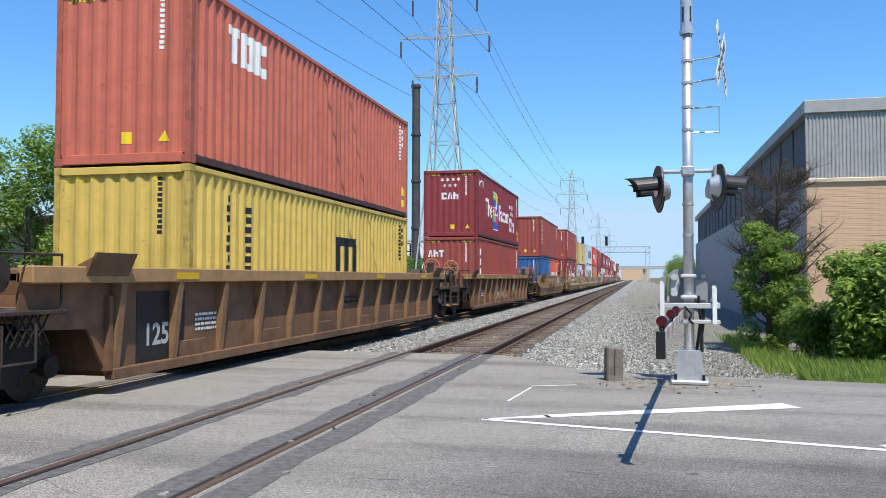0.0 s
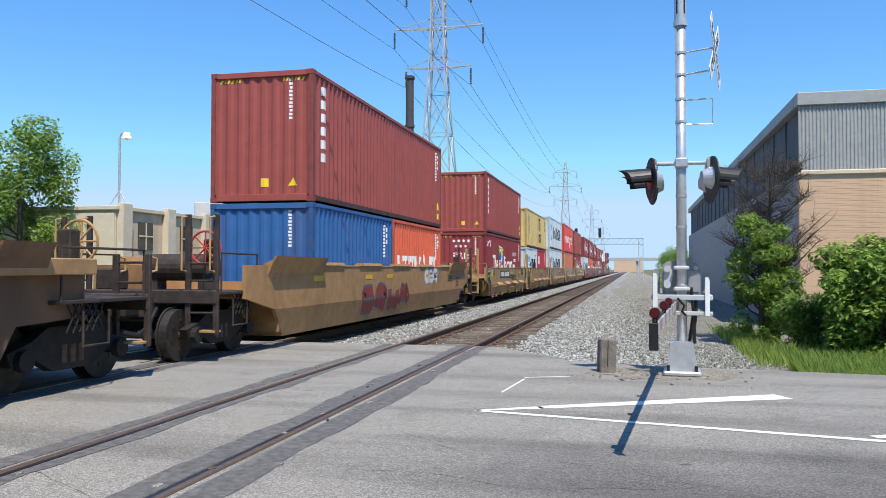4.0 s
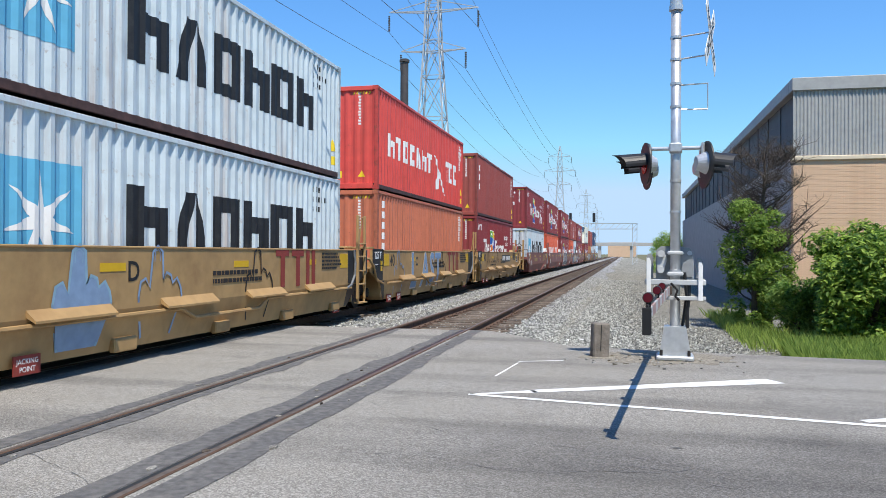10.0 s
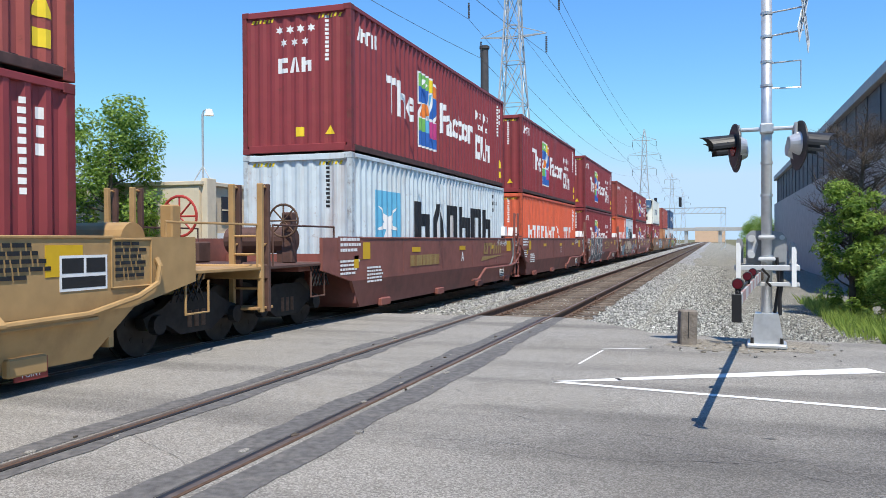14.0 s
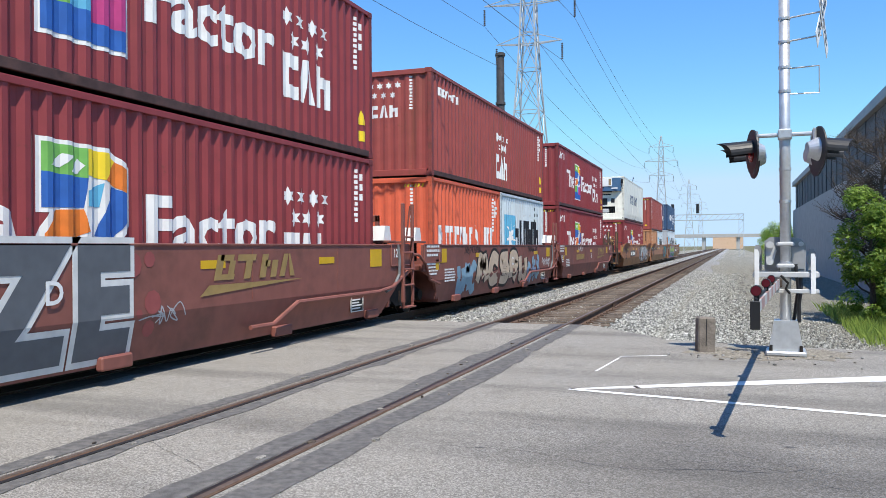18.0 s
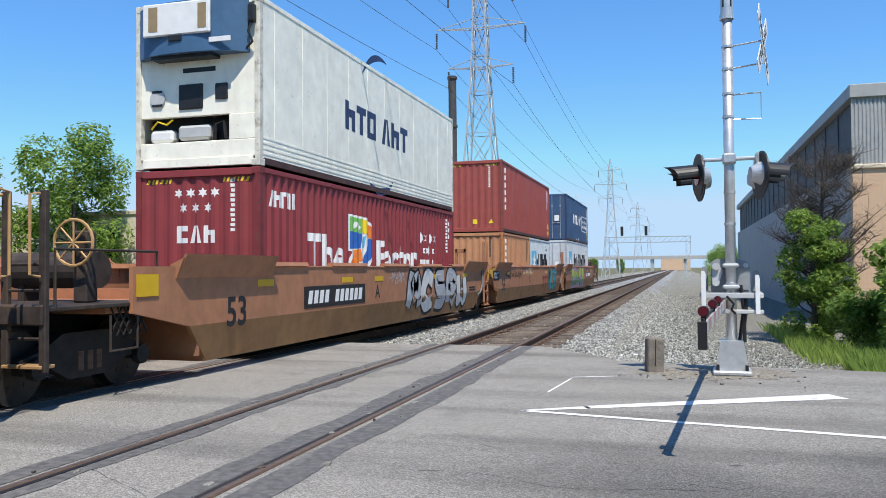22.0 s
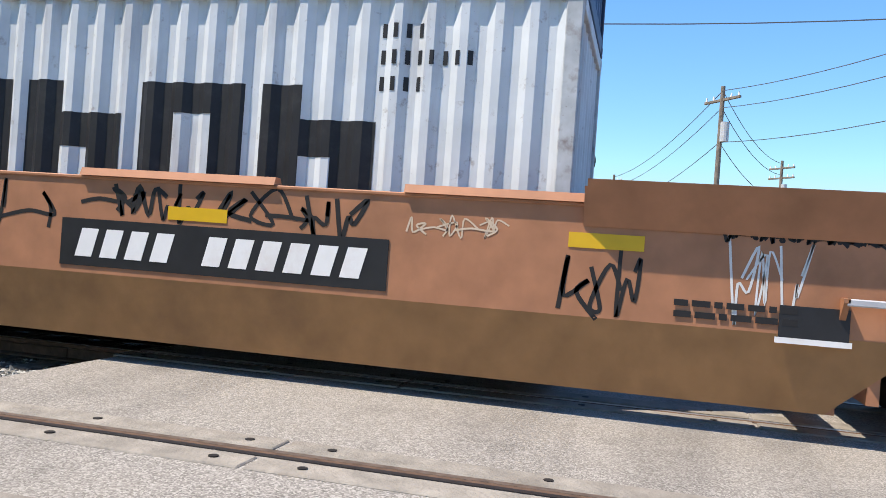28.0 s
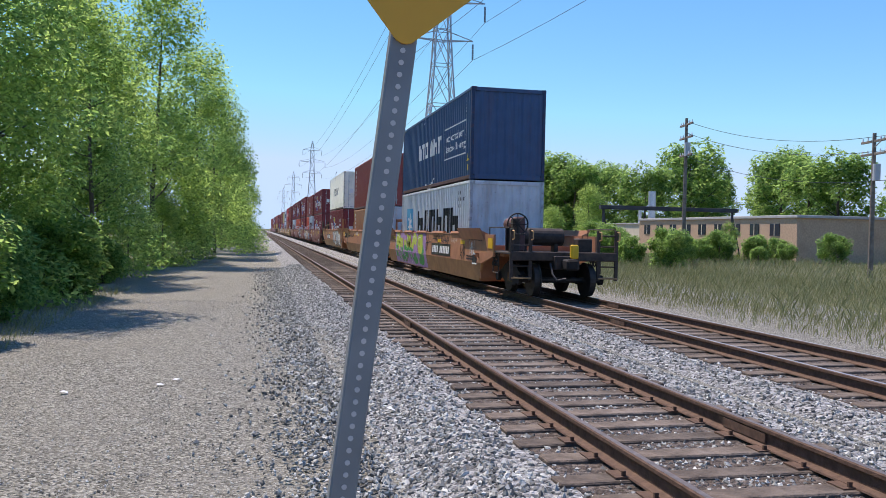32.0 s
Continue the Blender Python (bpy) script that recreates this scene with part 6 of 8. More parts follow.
MID = C40 / 2
RIB_L = "dirty brown well car with outside ribs"
TAN_L = "tan articulated well car with side brackets and spray-painted doodles"
BRN_L = "dark brown articulated well car with graffiti"
RST_L = "rust-orange articulated well car covered in graffiti"
for i, (u, *_rest) in enumerate(STACKS[:16]):
    c = u + MID
    if i in (0, 1):
        car = well_car("well_car", RIB_L, RIBCAR, 8.2, 10.0, 10.0, "rib", True, True)
        for s in (-1, 1):
            end_gear(car, s * 11.55, s, GRIME_SHADE, WHEELTAN, 8.2, 1.7)
            truck(car, s * 9.9, True)
        for y in (-6.6, -2.0, 2.6, 6.9):
            part("reflector", Shape().box(1.52, y - 0.3, 1.46, 1.526, y + 0.3, 1.56), YELLOW, car, "yellow reflective strip")
        bars(car, -6.1, 0.9, 1.1, 0.3, 4, SPRAY["white"], 1.345)
        bars(car, 0.4, 1.0, 1.3, 0.22, 2, SPRAY["black"], 1.345)
        if i == 0:
            part("capacity_panel", Shape().box(1.34, -7.6, 0.3, 1.346, -6.4, 1.3), BLACK, car)
            lettering("capacity_mark", "125T", 0.42, SPRAY["silver"], car, Matrix.Translation((1.35, -7.0, 0.68)) @ EAST, 0.01)
        else:
            scrawl(car, 2.2, 0.5, 0.7, 0.8, SPRAY["white"], 9, 0.02)
            for ch, yy in (("A", -1.75), ("N", -0.45), ("E", 0.65)):
                lettering("graffiti", ch, 1.0, SPRAY["cream"], car, Matrix.Translation((1.345, yy, 0.82)) @ EAST, 0.05, label="large cream sprayed letter")
    elif i == 2:
        car = well_car("well_car", "weathered tan well car with graffiti and yellow strips", OCHRECAR, 8.2, 10.0, 9.9, "rust", True, True)
        for s in (-1, 1):
            end_gear(car, s * 11.2, s, GRIME_SHADE, RED, 8.2)
            truck(car, s * 9.8, s < 0)
        reflectors(car, 8.2)
        bubble(car, -3.6, 0.35, 4.4, 0.75, [SPRAY["brickred"]], SPRAY["grey"], 4, 3)
        bubble(car, 2.6, 1.02, 1.8, 0.5, [SPRAY["white"]], SPRAY["silver"], 3, 5)
        lettering("length_mark", "53", 0.5, BLACK, car, Matrix.Translation((1.494, 7.6, 1.0)) @ EAST, 0.008)
        bars(car, 6.0, 1.3, 0.9, 0.3, 5, BLACK)
    elif i < 8:
        f = 7.66 if i > 3 else 8.4
        r = 7.66 if i < 7 else 8.6
        car = well_car("well_car", TAN_L, TANCAR, 6.35, f, r, "tan", i == 3, i == 7)
        truck(car, -8.3 if i == 3 else -7.66)
        if i == 3:
            end_gear(car, -10.0, -1, TANCAR, RED, 6.35)
        else:
            joint_gear(car, -7.66, TANCAR, TYRE)
        if i == 7:
            truck(car, 8.5, True)
            end_gear(car, 10.2, 1, TANCAR, RED, 6.35)
        reflectors(car, 6.35)
        part("capacity_panel", Shape().box(1.492, -7.35, 0.98, 1.498, -6.45, 1.60), BLACK, car, "black panel")
        lettering("capacity_mark", "125 T", 0.26, P_WHITE, car, Matrix.Translation((1.50, -6.9, 1.42)) @ EAST, 0.006)
        if i != 7:
            part("end_panel", Shape().prism([(5.92, 1.56), (7.38, 1.56), (7.38, 1.0), (6.75, 0.76), (5.92, 0.76)], "x", 1.491, 1.497), BLACK, car, "black end panel")
            part("end_panel", fill([(5.92, 0.74), (6.70, 0.74), (6.12, 0.22), (5.92, 0.22)], 0.006), BLACK, car, "black end panel")
        else:
            lp_ = part("label_panel", Shape().box(1.492, 5.55, 0.98, 1.497, 6.25, 1.36), P_WHITE, car, "white-framed label panel")
            for k_, (ya, yb, za, zb) in enumerate(((5.58, 5.89, 1.17, 1.33), (5.93, 6.22, 1.17, 1.33), (5.58, 6.22, 1.01, 1.13))):
                part("label_field", Shape().box(1.497, ya, za, 1.499, yb, zb), BLACK, lp_)
            part("panel_rim", Shape().path([(1.497, 6.32, 0.98), (1.497, 6.32, 1.53), (1.497, 7.0, 1.53), (1.497, 7.0, 0.98), (1.497, 6.32, 0.98)], 0.014, n=5), TANCAR, car)
            bars(car, 6.38, 1.46, 0.5, 0.44, 6, BLACK)
            part("air_pipe", Shape().path([(1.55, 3.4, 0.68), (1.55, 5.9, 0.72), (1.55, 6.7, 0.86), (1.55, 7.05, 1.0), (1.55, 7.1, 1.2), (1.5, 7.1, 1.3)], 0.035, n=7), TANCAR, car)
            part("guide_block", Shape().prism([(4.0, 1.57), (4.6, 1.57), (4.5, 1.70), (4.1, 1.70)], "x", 1.30, 1.50), TANCAR, car)
        part("end_panel", Shape().prism([(-7.38, 0.985), (-6.45, 0.985), (-6.45, 0.76), (-6.7, 0.76)], "x", 1.491, 1.497), BLACK, car, "black end panel")
        part("end_panel", fill([(-6.72, 0.74), (-6.30, 0.74), (-5.98, 0.22), (-6.12, 0.22)], 0.006), BLACK, car, "black end panel")
        part("service_tag", Shape().box(1.497, -6.66, 1.0, 1.502, -6.50, 1.28), YELLOW, car, "small yellow tag")
        bars(car, -7.2, 1.14, 0.4, 0.09, 1, P_WHITE, 1.4985)
        lettering("length_mark", "40", 0.46, BLACK, car, Matrix.Translation((1.494, -5.5, 1.27)) @ EAST, 0.006)
        lettering("unit_mark", {3: "B", 4: "E", 5: "D", 6: "C", 7: "A"}[i], 0.38, BLACK, car, Matrix.Translation((1.494, -2.75, 1.22)) @ EAST, 0.006)
        if i in (3, 7):
            lettering("limit_mark", "LMT 122,500 PER UNIT", 0.14, BLACK, car, Matrix.Translation((1.494, -2.95 if i == 7 else 1.3, 1.08)) @ EAST, 0.0)
            lettering("limit_mark", "CONTAINER LIMIT 61,500 EACH", 0.12, BLACK, car, Matrix.Translation((1.494, -2.95 if i == 7 else 1.3, 0.93)) @ EAST, 0.0)
        if i in (3, 7):
            plate_number(car, -3.7 if i == 3 else -0.1, 1.04, 3.15, 0.38, BLACK, P_WHITE)
        bars(car, -0.6, 1.12, 1.9, 0.26, 2, BLACK)
        bars(car, 4.2, 1.45, 1.2, 0.4, 5, BLACK)
        doodles = {3: (1.7, 3.2), 4: (-3.6, -1.7), 5: (-3.8, -2.1, 1.1), 6: (-4.8, 0.9), 7: (-4.5, -1.7)}[i]
        for y in doodles:
            m_ = SPRAY["blue"] if (i == 5 and y < 0) or (i == 6 and y < 0) else SPRAY["black"]
            # a doodle of an upright finger between knuckles
            pts = [(y - 0.55, 0.88), (y - 0.5, 1.08), (y - 0.38, 1.13), (y - 0.28, 1.0), (y - 0.24, 1.25), (y - 0.2, 1.5), (y - 0.08, 1.58), (y + 0.04, 1.5), (y + 0.06, 1.1),
                   (y + 0.14, 1.2), (y + 0.26, 1.16), (y + 0.3, 1.05), (y + 0.42, 1.12), (y + 0.52, 0.98), (y + 0.55, 0.85)]
            if i == 5 and y < -3:
                part("graffiti", fill(pts + [(y + 0.38, 0.3), (y - 0.38, 0.3)]), SPRAY["blue"], car, "sprayed blue doodle with a pale edge")
                m_ = SPRAY["cyan"]
            part("graffiti", stroke([(y - 0.36, 0.3)] + pts + [(y + 0.36, 0.3)], 0.045, 1.50), m_, car, "sprayed outline doodle")
            part("graffiti", stroke([(y - 0.16, 1.36), (y - 0.15, 1.50), (y - 0.07, 1.53), (y - 0.01, 1.48), (y - 0.02, 1.36)], 0.014, 1.50), m_, car)
        if i in (4, 5, 6):
            sh = Shape()
            for j, a in enumerate((1.8, 2.55, 3.3)):
                for p in ([rect(a, 1.42, a + 0.62, 1.56), rect(a + 0.22, 0.82, a + 0.42, 1.42)] if j < 2 else [rect(a, 0.82, a + 0.18, 1.56, 0.0), rect(a + 0.3, 0.82, a + 0.5, 1.56)]):
                    sh.add([(1.5, q[0], q[1]) for q in p], [(0, 1, 2, 3)])
            part("emblem", sh, SPRAY["brickred"], car, "faded dark red block emblem")
        if i == 6:
            sprayed_word(car, "L AST", -1.4, 0.90, 1.50, SPRAY["cream"], 0.07, 0.010, "tall sprayed blue letters with a pale edge", 1.12)
            sprayed_word(car, "L AST", -1.4, 0.90, 1.50, SPRAY["blue"], 0.03, 0.014, "tall sprayed blue letters with a pale edge", 1.12)
        for y in (-5.9, -4.9, 5.0):
            part("jacking_panel", Shape().box(1.44, y, 0.12, 1.455, y + 0.42, 0.34), SPRAY["brickred"], car, "dark red panel with pale lines")
            for k_, t_ in enumerate(("JACKING", "POINT")):
                lettering("jacking_mark", t_, 0.085, P_WHITE, car, Matrix.Translation((1.458, y + 0.21, 0.27 - 0.09 * k_)) @ EAST, 0.0)
    elif i < 13:
        f = 7.66 if i > 8 else 8.6
        r = 7.66 if i < 12 else 8.7
        car = well_car("well_car", BRN_L, BROWNCAR, 6.35, f, r, "brown", i == 8, i == 12)
        truck(car, -8.4 if i == 8 else -7.66, i == 8)
        if i == 8:
            end_gear(car, -10.2, -1, DARKEND, RAILSIDE, 6.35)
        else:
            joint_gear(car, -7.66, BROWNCAR, BROWNCAR)
            for x, y_ in ((-1.15, -7.25), (1.15, -7.25), (-1.15, -8.98), (1.15, -8.98)):
                part("flag_holder", Shape().prism([(y_ - 0.2, 1.65), (y_ + 0.2, 1.65), (y_ + 0.12, 1.95), (y_ - 0.12, 1.95)], "x", x - 0.16, x + 0.16), WHITE, car, "white guide block")
        if i == 12:
            truck(car, 8.6)
            end_gear(car, 10.5, 1, DARKEND, RAILSIDE, 6.35)
        reflectors(car, 6.35)
        part("capacity_panel", Shape().box(1.492, -7.3, 1.15, 1.498, -6.2, 1.58), BROWNCAR, car)
        bars(car, -7.2, 1.50, 1.0, 0.3, 3, P_WHITE, 1.499)
        bars(car, -7.2, 1.10, 0.8, 0.3, 4, P_WHITE, 1.494)
        part("service_tag", Shape().box(1.493, -6.6, 0.98, 1.498, -6.40, 1.22), YELLOW, car, "small yellow tag")
        part("end_panel", Shape().box(1.49, 6.35, 1.14, 1.50, 7.3, 1.57, bevel=0.004), BROWNCAR, car, "raised brown end panel")
        part("panel_rim", Shape().path([(1.50, 6.35, 1.14), (1.50, 6.35, 1.57), (1.50, 7.3, 1.57), (1.50, 7.3, 1.14), (1.50, 6.35, 1.14)], 0.018, n=5), BROWNCAR, car)
        lettering("capacity_mark", "125 T", 0.24, P_WHITE, car, Matrix.Translation((1.502, 6.75, 1.38)) @ EAST, 0.004)
        part("air_pipe", Shape().path([(1.54, 1.2, 0.38), (1.54, 1.8, 0.38), (1.55, 2.5, 0.66), (1.55, 5.6, 0.66), (1.55, 6.3, 0.72), (1.5, 7.2, 1.0)], 0.035, n=7), BROWNCAR, car)
        nb = part("notice_panel", Shape().box(1.435, 4.6, 0.34, 1.45, 5.1, 0.66), BLACK, car, "black notice panel with pale border")
        part("panel_border", Shape().path([(1.452, 4.6, 0.34), (1.452, 4.6, 0.66), (1.452, 5.1, 0.66), (1.452, 5.1, 0.34), (1.452, 4.6, 0.34)], 0.01, n=4), P_WHITE, nb)
        for k_ in range(5):
            part("notice_line", Shape().box(1.45, 4.65, 0.59 - 0.052 * k_, 1.453, 5.05 - 0.06 * (k_ % 3), 0.615 - 0.052 * k_), P_WHITE, nb)
        for y_ in (-5.2, -1.6, 2.0, 5.3):
            part("lift_lug", Shape().box(1.37, y_, 0.16, 1.47, y_ + 0.5, 0.32, bevel=0.02), BROWNCAR, car)
        bars(car, -6.0, 0.95, 0.8, 0.34, 5, P_WHITE)
        if i in (8, 12, 10):
            off = -2.1 if i == 10 else 0.0
            sh = Shape()
            for k, a in enumerate((2.5, 3.05, 3.6, 4.15)):
                for p in glyph(k * 2 + 1, a + off, 1.08, 0.46, 0.34, 0.09, 0.10):
                    sh.add([(1.499, q[0], q[1]) for q in p], [(0, 1, 2, 3)])
            sh.add([(1.499, 2.2 + off, 0.88), (1.499, 4.9 + off, 1.03), (1.499, 2.4 + off, 1.02)], [(0, 1, 2)])
            part("emblem", sh, mat("dull_gold_paint", (0.33, 0.22, 0.08), 0.6), car, "dull gold block emblem")
        if i in (8, 12):
            bars(car, -3.6, 0.92, 2.6, 0.26, 1, mat("dull_gold_paint", (0.33, 0.22, 0.08)), gap=0.05)
        lettering("unit_mark", {8: "A", 9: "E", 10: "D", 11: "C", 12: "B"}[i], 0.34, P_WHITE, car, Matrix.Translation((1.512 if i == 10 else 1.497, -2.3 if i == 10 else 0.4, 1.05)) @ EAST, 0.006)
        if i == 10:
            for k_ in range(26):
                cy, cz, cr = random.Random(k_).uniform(-6.3, -0.6), random.Random(k_ + 50).uniform(0.5, 1.4), random.Random(k_ + 90).uniform(0.05, 0.16)
                part("graffiti", fill([(cy + cr * math.cos(a_ * 0.7), cz + cr * math.sin(a_ * 0.7)) for a_ in range(9)], 0.004), SPRAY["pink"], car, "dull pink sprayed dots")
            sprayed_word(car, "DAZE", -3.55, 0.87, 1.60, SPRAY["white"], 0.155, 0.010, "tall sprayed grey letters with a pale outline", 1.24)
            sprayed_word(car, "DAZE", -3.55, 0.87, 1.60, SPRAY["grey"], 0.085, 0.014, "tall sprayed grey letters with a pale outline", 1.24)
            sprayed_word(car, "2019", -6.1, 0.42, 0.30, SPRAY["white"], 0.0, 0.010, "small white sprayed figures")
            scrawl(car, -0.9, 0.55, 0.6, 0.3, SPRAY["silver"], 5, 0.02)
        if i == 11:
            bubble(car, -3.4, 0.32, 5.7, 1.12, [SPRAY["cream"]], SPRAY["black"], 5, 12)
            bubble(car, -5.0, 0.25, 1.6, 0.9, [SPRAY["cyan"]], SPRAY["cyan"], 3, 14)
            rnd = random.Random(61)
            for k_ in range(42):
                cy, cz, cr = rnd.uniform(2.3, 4.1), rnd.uniform(0.36, 1.15), rnd.uniform(0.06, 0.15)
                ring_ = [(cy + cr * math.cos(a_ * 0.5236), cz + cr * math.sin(a_ * 0.5236)) for a_ in range(12)]
                part("graffiti", fill(ring_, 0.006 + 0.0003 * k_), SPRAY["cyan"] if k_ % 3 else SPRAY["blue"], car, "sprayed light-blue bubbles")
            scrawl(car, 4.6, 0.75, 1.3, 0.4, SPRAY["white"], 35, 0.03, 10)
            scrawl(car, 2.4, 1.3, 1.4, 0.22, SPRAY["black"], 36, 0.03, 10)
            scrawl(car, -4.4, 1.3, 1.4, 0.25, SPRAY["black"], 4, 0.03, 10)
        if i in (8, 9, 12):
            scrawl(car, -3.2 if i == 12 else 4.2, 1.25, 1.3, 0.3, SPRAY["white"], 30 + i, 0.025, 12)
    else:
        f = 9.75 if i > 13 else 10.2
        r = 9.75 if i < 15 else 10.3
        car = well_car("well_car", RST_L, RUSTCAR, 8.2, f, r, "rust", i == 13, i == 15)
        truck(car, -10.0 if i == 13 else -9.75, i == 13)
        if i == 13:
            end_gear(car, -11.7, -1, GRIME_SHADE, WHEELTAN, 8.2)
        else:
            joint_gear(car, -9.75, RUSTCAR, RUSTCAR)
        if i == 15:
            truck(car, 9.95, True)
            end_gear(car, 11.7, 1, GRIME_SHADE, TYRE, 8.2, 1.72)
            part("air_reservoir", Shape().tube((0.75, 8.75, 1.86), (0.75, 9.55, 1.86), 0.17, n=18).tube((0.75, 9.55, 1.86), (0.75, 9.62, 1.86), 0.17, 0.08, n=18).tube((0.75, 8.75, 1.86), (0.75, 8.68, 1.86), 0.17, 0.08, n=18), OXIDE, car, "dull purple-brown air reservoir")
            part("reservoir_bracket", Shape().box(0.60, 8.9, 1.1, 0.90, 8.98, 1.75).box(0.60, 9.35, 1.1, 0.90, 9.43, 1.75), TYRE, car)
            part("brake_gear_case", Shape().box(0.65, 9.62, 1.12, 0.95, 9.9, 2.05, bevel=0.04), OXIDE, car)
            for k_ in (8.0, 8.3):
                part("handle_bracket", Shape().prism([(1.49, 1.02), (1.60, 1.02), (1.60, 0.99), (1.49, 0.86)], "y", k_ - 0.02, k_ + 0.02), RUSTCAR, car)
            part("handle", Shape().box(1.56, 8.0, 0.97, 1.60, 8.3, 1.02, bevel=0.008), SPRAY["silver"], car)
            part("end_lamp", Shape().box(-0.1, 11.72, 1.0, 0.1, 11.85, 1.35, bevel=0.03), YELLOW, car, "yellow end-of-train marker")
        reflectors(car, 8.2)
        if i > 13:
            pl_ = part("capacity_panel", Shape().box(1.492, -9.10, 1.06, 1.498, -8.10, 1.42), TYRE, car, "dark panel reading 125 T")
            lettering("capacity_mark", "125 T", 0.30, P_WHITE, pl_, Matrix.Translation((1.50, -8.6, 1.23)) @ EAST, 0.006)
            part("reflector", Shape().box(1.492, -9.12, 1.43, 1.498, -8.08, 1.51), YELLOW, car, "yellow reflective strip")
        for s in (-1, 1):
            part("reflector", Shape().box(1.50, s * 9.48 - 0.22, 1.18, 1.506, s * 9.48 + 0.22, 1.46), YELLOW, car, "yellow reflective panel")
        if i in (13, 15):
            plate_number(car, -5.0 if i == 13 else 1.82, 0.80, 2.94, 0.40, BLACK, P_WHITE)
        lettering("unit_mark", {13: "A", 14: "C", 15: "B"}[i], 0.4, BLACK, car, Matrix.Translation((1.494, {13: -1.3, 14: -1.6, 15: 0.8}[i], 1.0)) @ EAST, 0.006)
        if i in (13, 14):
            lettering("length_mark", "53", 0.62, P_BLACK, car, Matrix.Translation((1.494, -7.3, 0.86)) @ EAST, 0.01)
        bars(car, 6.9, 0.88, 0.9, 0.16, 2, SPRAY["black"])
        if i == 13:
            bubble(car, 0.75, 0.30, 5.8, 1.25, [SPRAY["silver"], SPRAY["white"], SPRAY["silver"]], SPRAY["black"], 5, 7, None, SPRAY["white"])
            scrawl(car, -0.4, 1.1, 1.0, 0.4, SPRAY["silver"], 8, 0.03, 10)
        if i == 14:
            scrawl(car, -7.0, 1.05, 3.6, 0.4, SPRAY["black"], 3, 0.035, 22)
            scrawl(car, -2.6, 1.2, 1.3, 0.3, SPRAY["white"], 6, 0.03, 14)
            bubble(car, 3.8, 0.3, 2.8, 1.25, [SPRAY["teal"]], SPRAY["black"], 4, 17)
            sh = Shape()
            for a in (1.9, 2.5, 3.1):
                for p in (rect(a, 1.0, a + 0.5, 1.12), rect(a + 0.17, 0.5, a + 0.32, 1.0)):
                    sh.add([(1.5, q[0], q[1]) for q in p], [(0, 1, 2, 3)])
            part("emblem", sh, SPRAY["brickred"], car, "dark red block emblem")
        if i == 15:
            edge_ = [(-6.1 + 6.9 * k_ / 22, 1.50 + 0.10 * math.sin(k_ * 1.3)) for k_ in range(23)]
            for (y0_, z0_), (y1_, z1_) in zip(edge_, edge_[1:]):
                part("graffiti", fill([(y0_, 0.24), (y1_, 0.24), (y1_, min(z1_, 1.55)), (y0_, min(z0_, 1.55))], 0.005), SPRAY["lilac"], car, "lilac sprayed background")
            bubble(car, -5.9, 0.22, 6.3, 1.36, [SPRAY["green"]], SPRAY["magenta"], 5, 21, SPRAY["lime"], SPRAY["white"])
            for k in range(9):
                yy = -5.6 + k * 0.66
                part("graffiti", stroke([(yy, 0.72), (yy + 0.12, 0.52), (yy + 0.06, 0.36), (yy + 0.16, 0.25)], 0.035, 1.503), SPRAY["white"] if k % 2 else SPRAY["magenta"], car)
            scrawl(car, -0.2, 0.95, 1.9, 0.58, SPRAY["black"], 11, 0.035, 26)
            scrawl(car, 2.1, 1.22, 1.0, 0.32, SPRAY["black"], 19, 0.04, 14)
            scrawl(car, 3.3, 1.18, 1.2, 0.36, SPRAY["black"], 13, 0.04, 16)
            scrawl(car, 6.1, 0.72, 0.55, 0.5, SPRAY["black"], 15, 0.035, 10)
            scrawl(car, 7.25, 0.8, 0.5, 0.6, SPRAY["white"], 16, 0.02, 14)
            scrawl(car, 4.9, 1.2, 0.75, 0.25, SPRAY["cream"], 18, 0.016, 12)
            scrawl(car, 7.2, 1.36, 1.4, 0.1, SPRAY["black"], 22, 0.025, 16)
            pl = part("label_panel", Shape().box(1.492, 7.6, 0.72, 1.498, 8.05, 0.94), BLACK, car)
            part("panel_border", Shape().box(1.493, 7.58, 0.68, 1.499, 8.07, 0.72), P_WHITE, pl)
    put_car(car, c)
plain = None
for u, *_rest in STACKS[16:]:
    if plain is None:
        plain = well_car("well_car", "brown well car far along the train", BROWNCAR, 7.6, 8.6, 8.6, "brown", False, False)
        truck(plain, -8.6)
        put_car(plain, u + MID)
    else:
        ob = copy_thing(plain, pose(T2, u + MID, 0))
        put_car(ob, u + MID)


# ---------- how the train runs ----------
RUN = [(0.0, 0.0), (2.5, 25.95), (5.0, 51.9), (7.5, 77.9), (10.0, 103.85), (12.5, 130.1), (15.0, 156.55), (17.5, 183.2), (20.0, 210.0), (22.0, 231.4),
       (24.0, 253.0), (26.5, 280.1), (27.5, 290.25), (28.0, 295.2), (28.5, 300.55), (29.5, 311.1), (30.0, 316.4), (30.5, 320.2), (31.0, 321.8), (31.5, 322.0), (32.0, 322.05)]


def motions():
    for ob, u, z in MOVING:
        walk(ob, [(t, pose(T2, u - s, z)) for t, s in RUN])
    ts, ss = [r[0] for r in RUN], [r[1] for r in RUN]
    for wheel, k in SPIN:      # rolling: the way run over the wheel's radius
        walk(wheel, [(f / FPS, pose(0, k, 0.42, math.degrees(float(np.interp(f / FPS, ts, ss)) / 0.42) % 360.0)) for f in range(0, 961)])

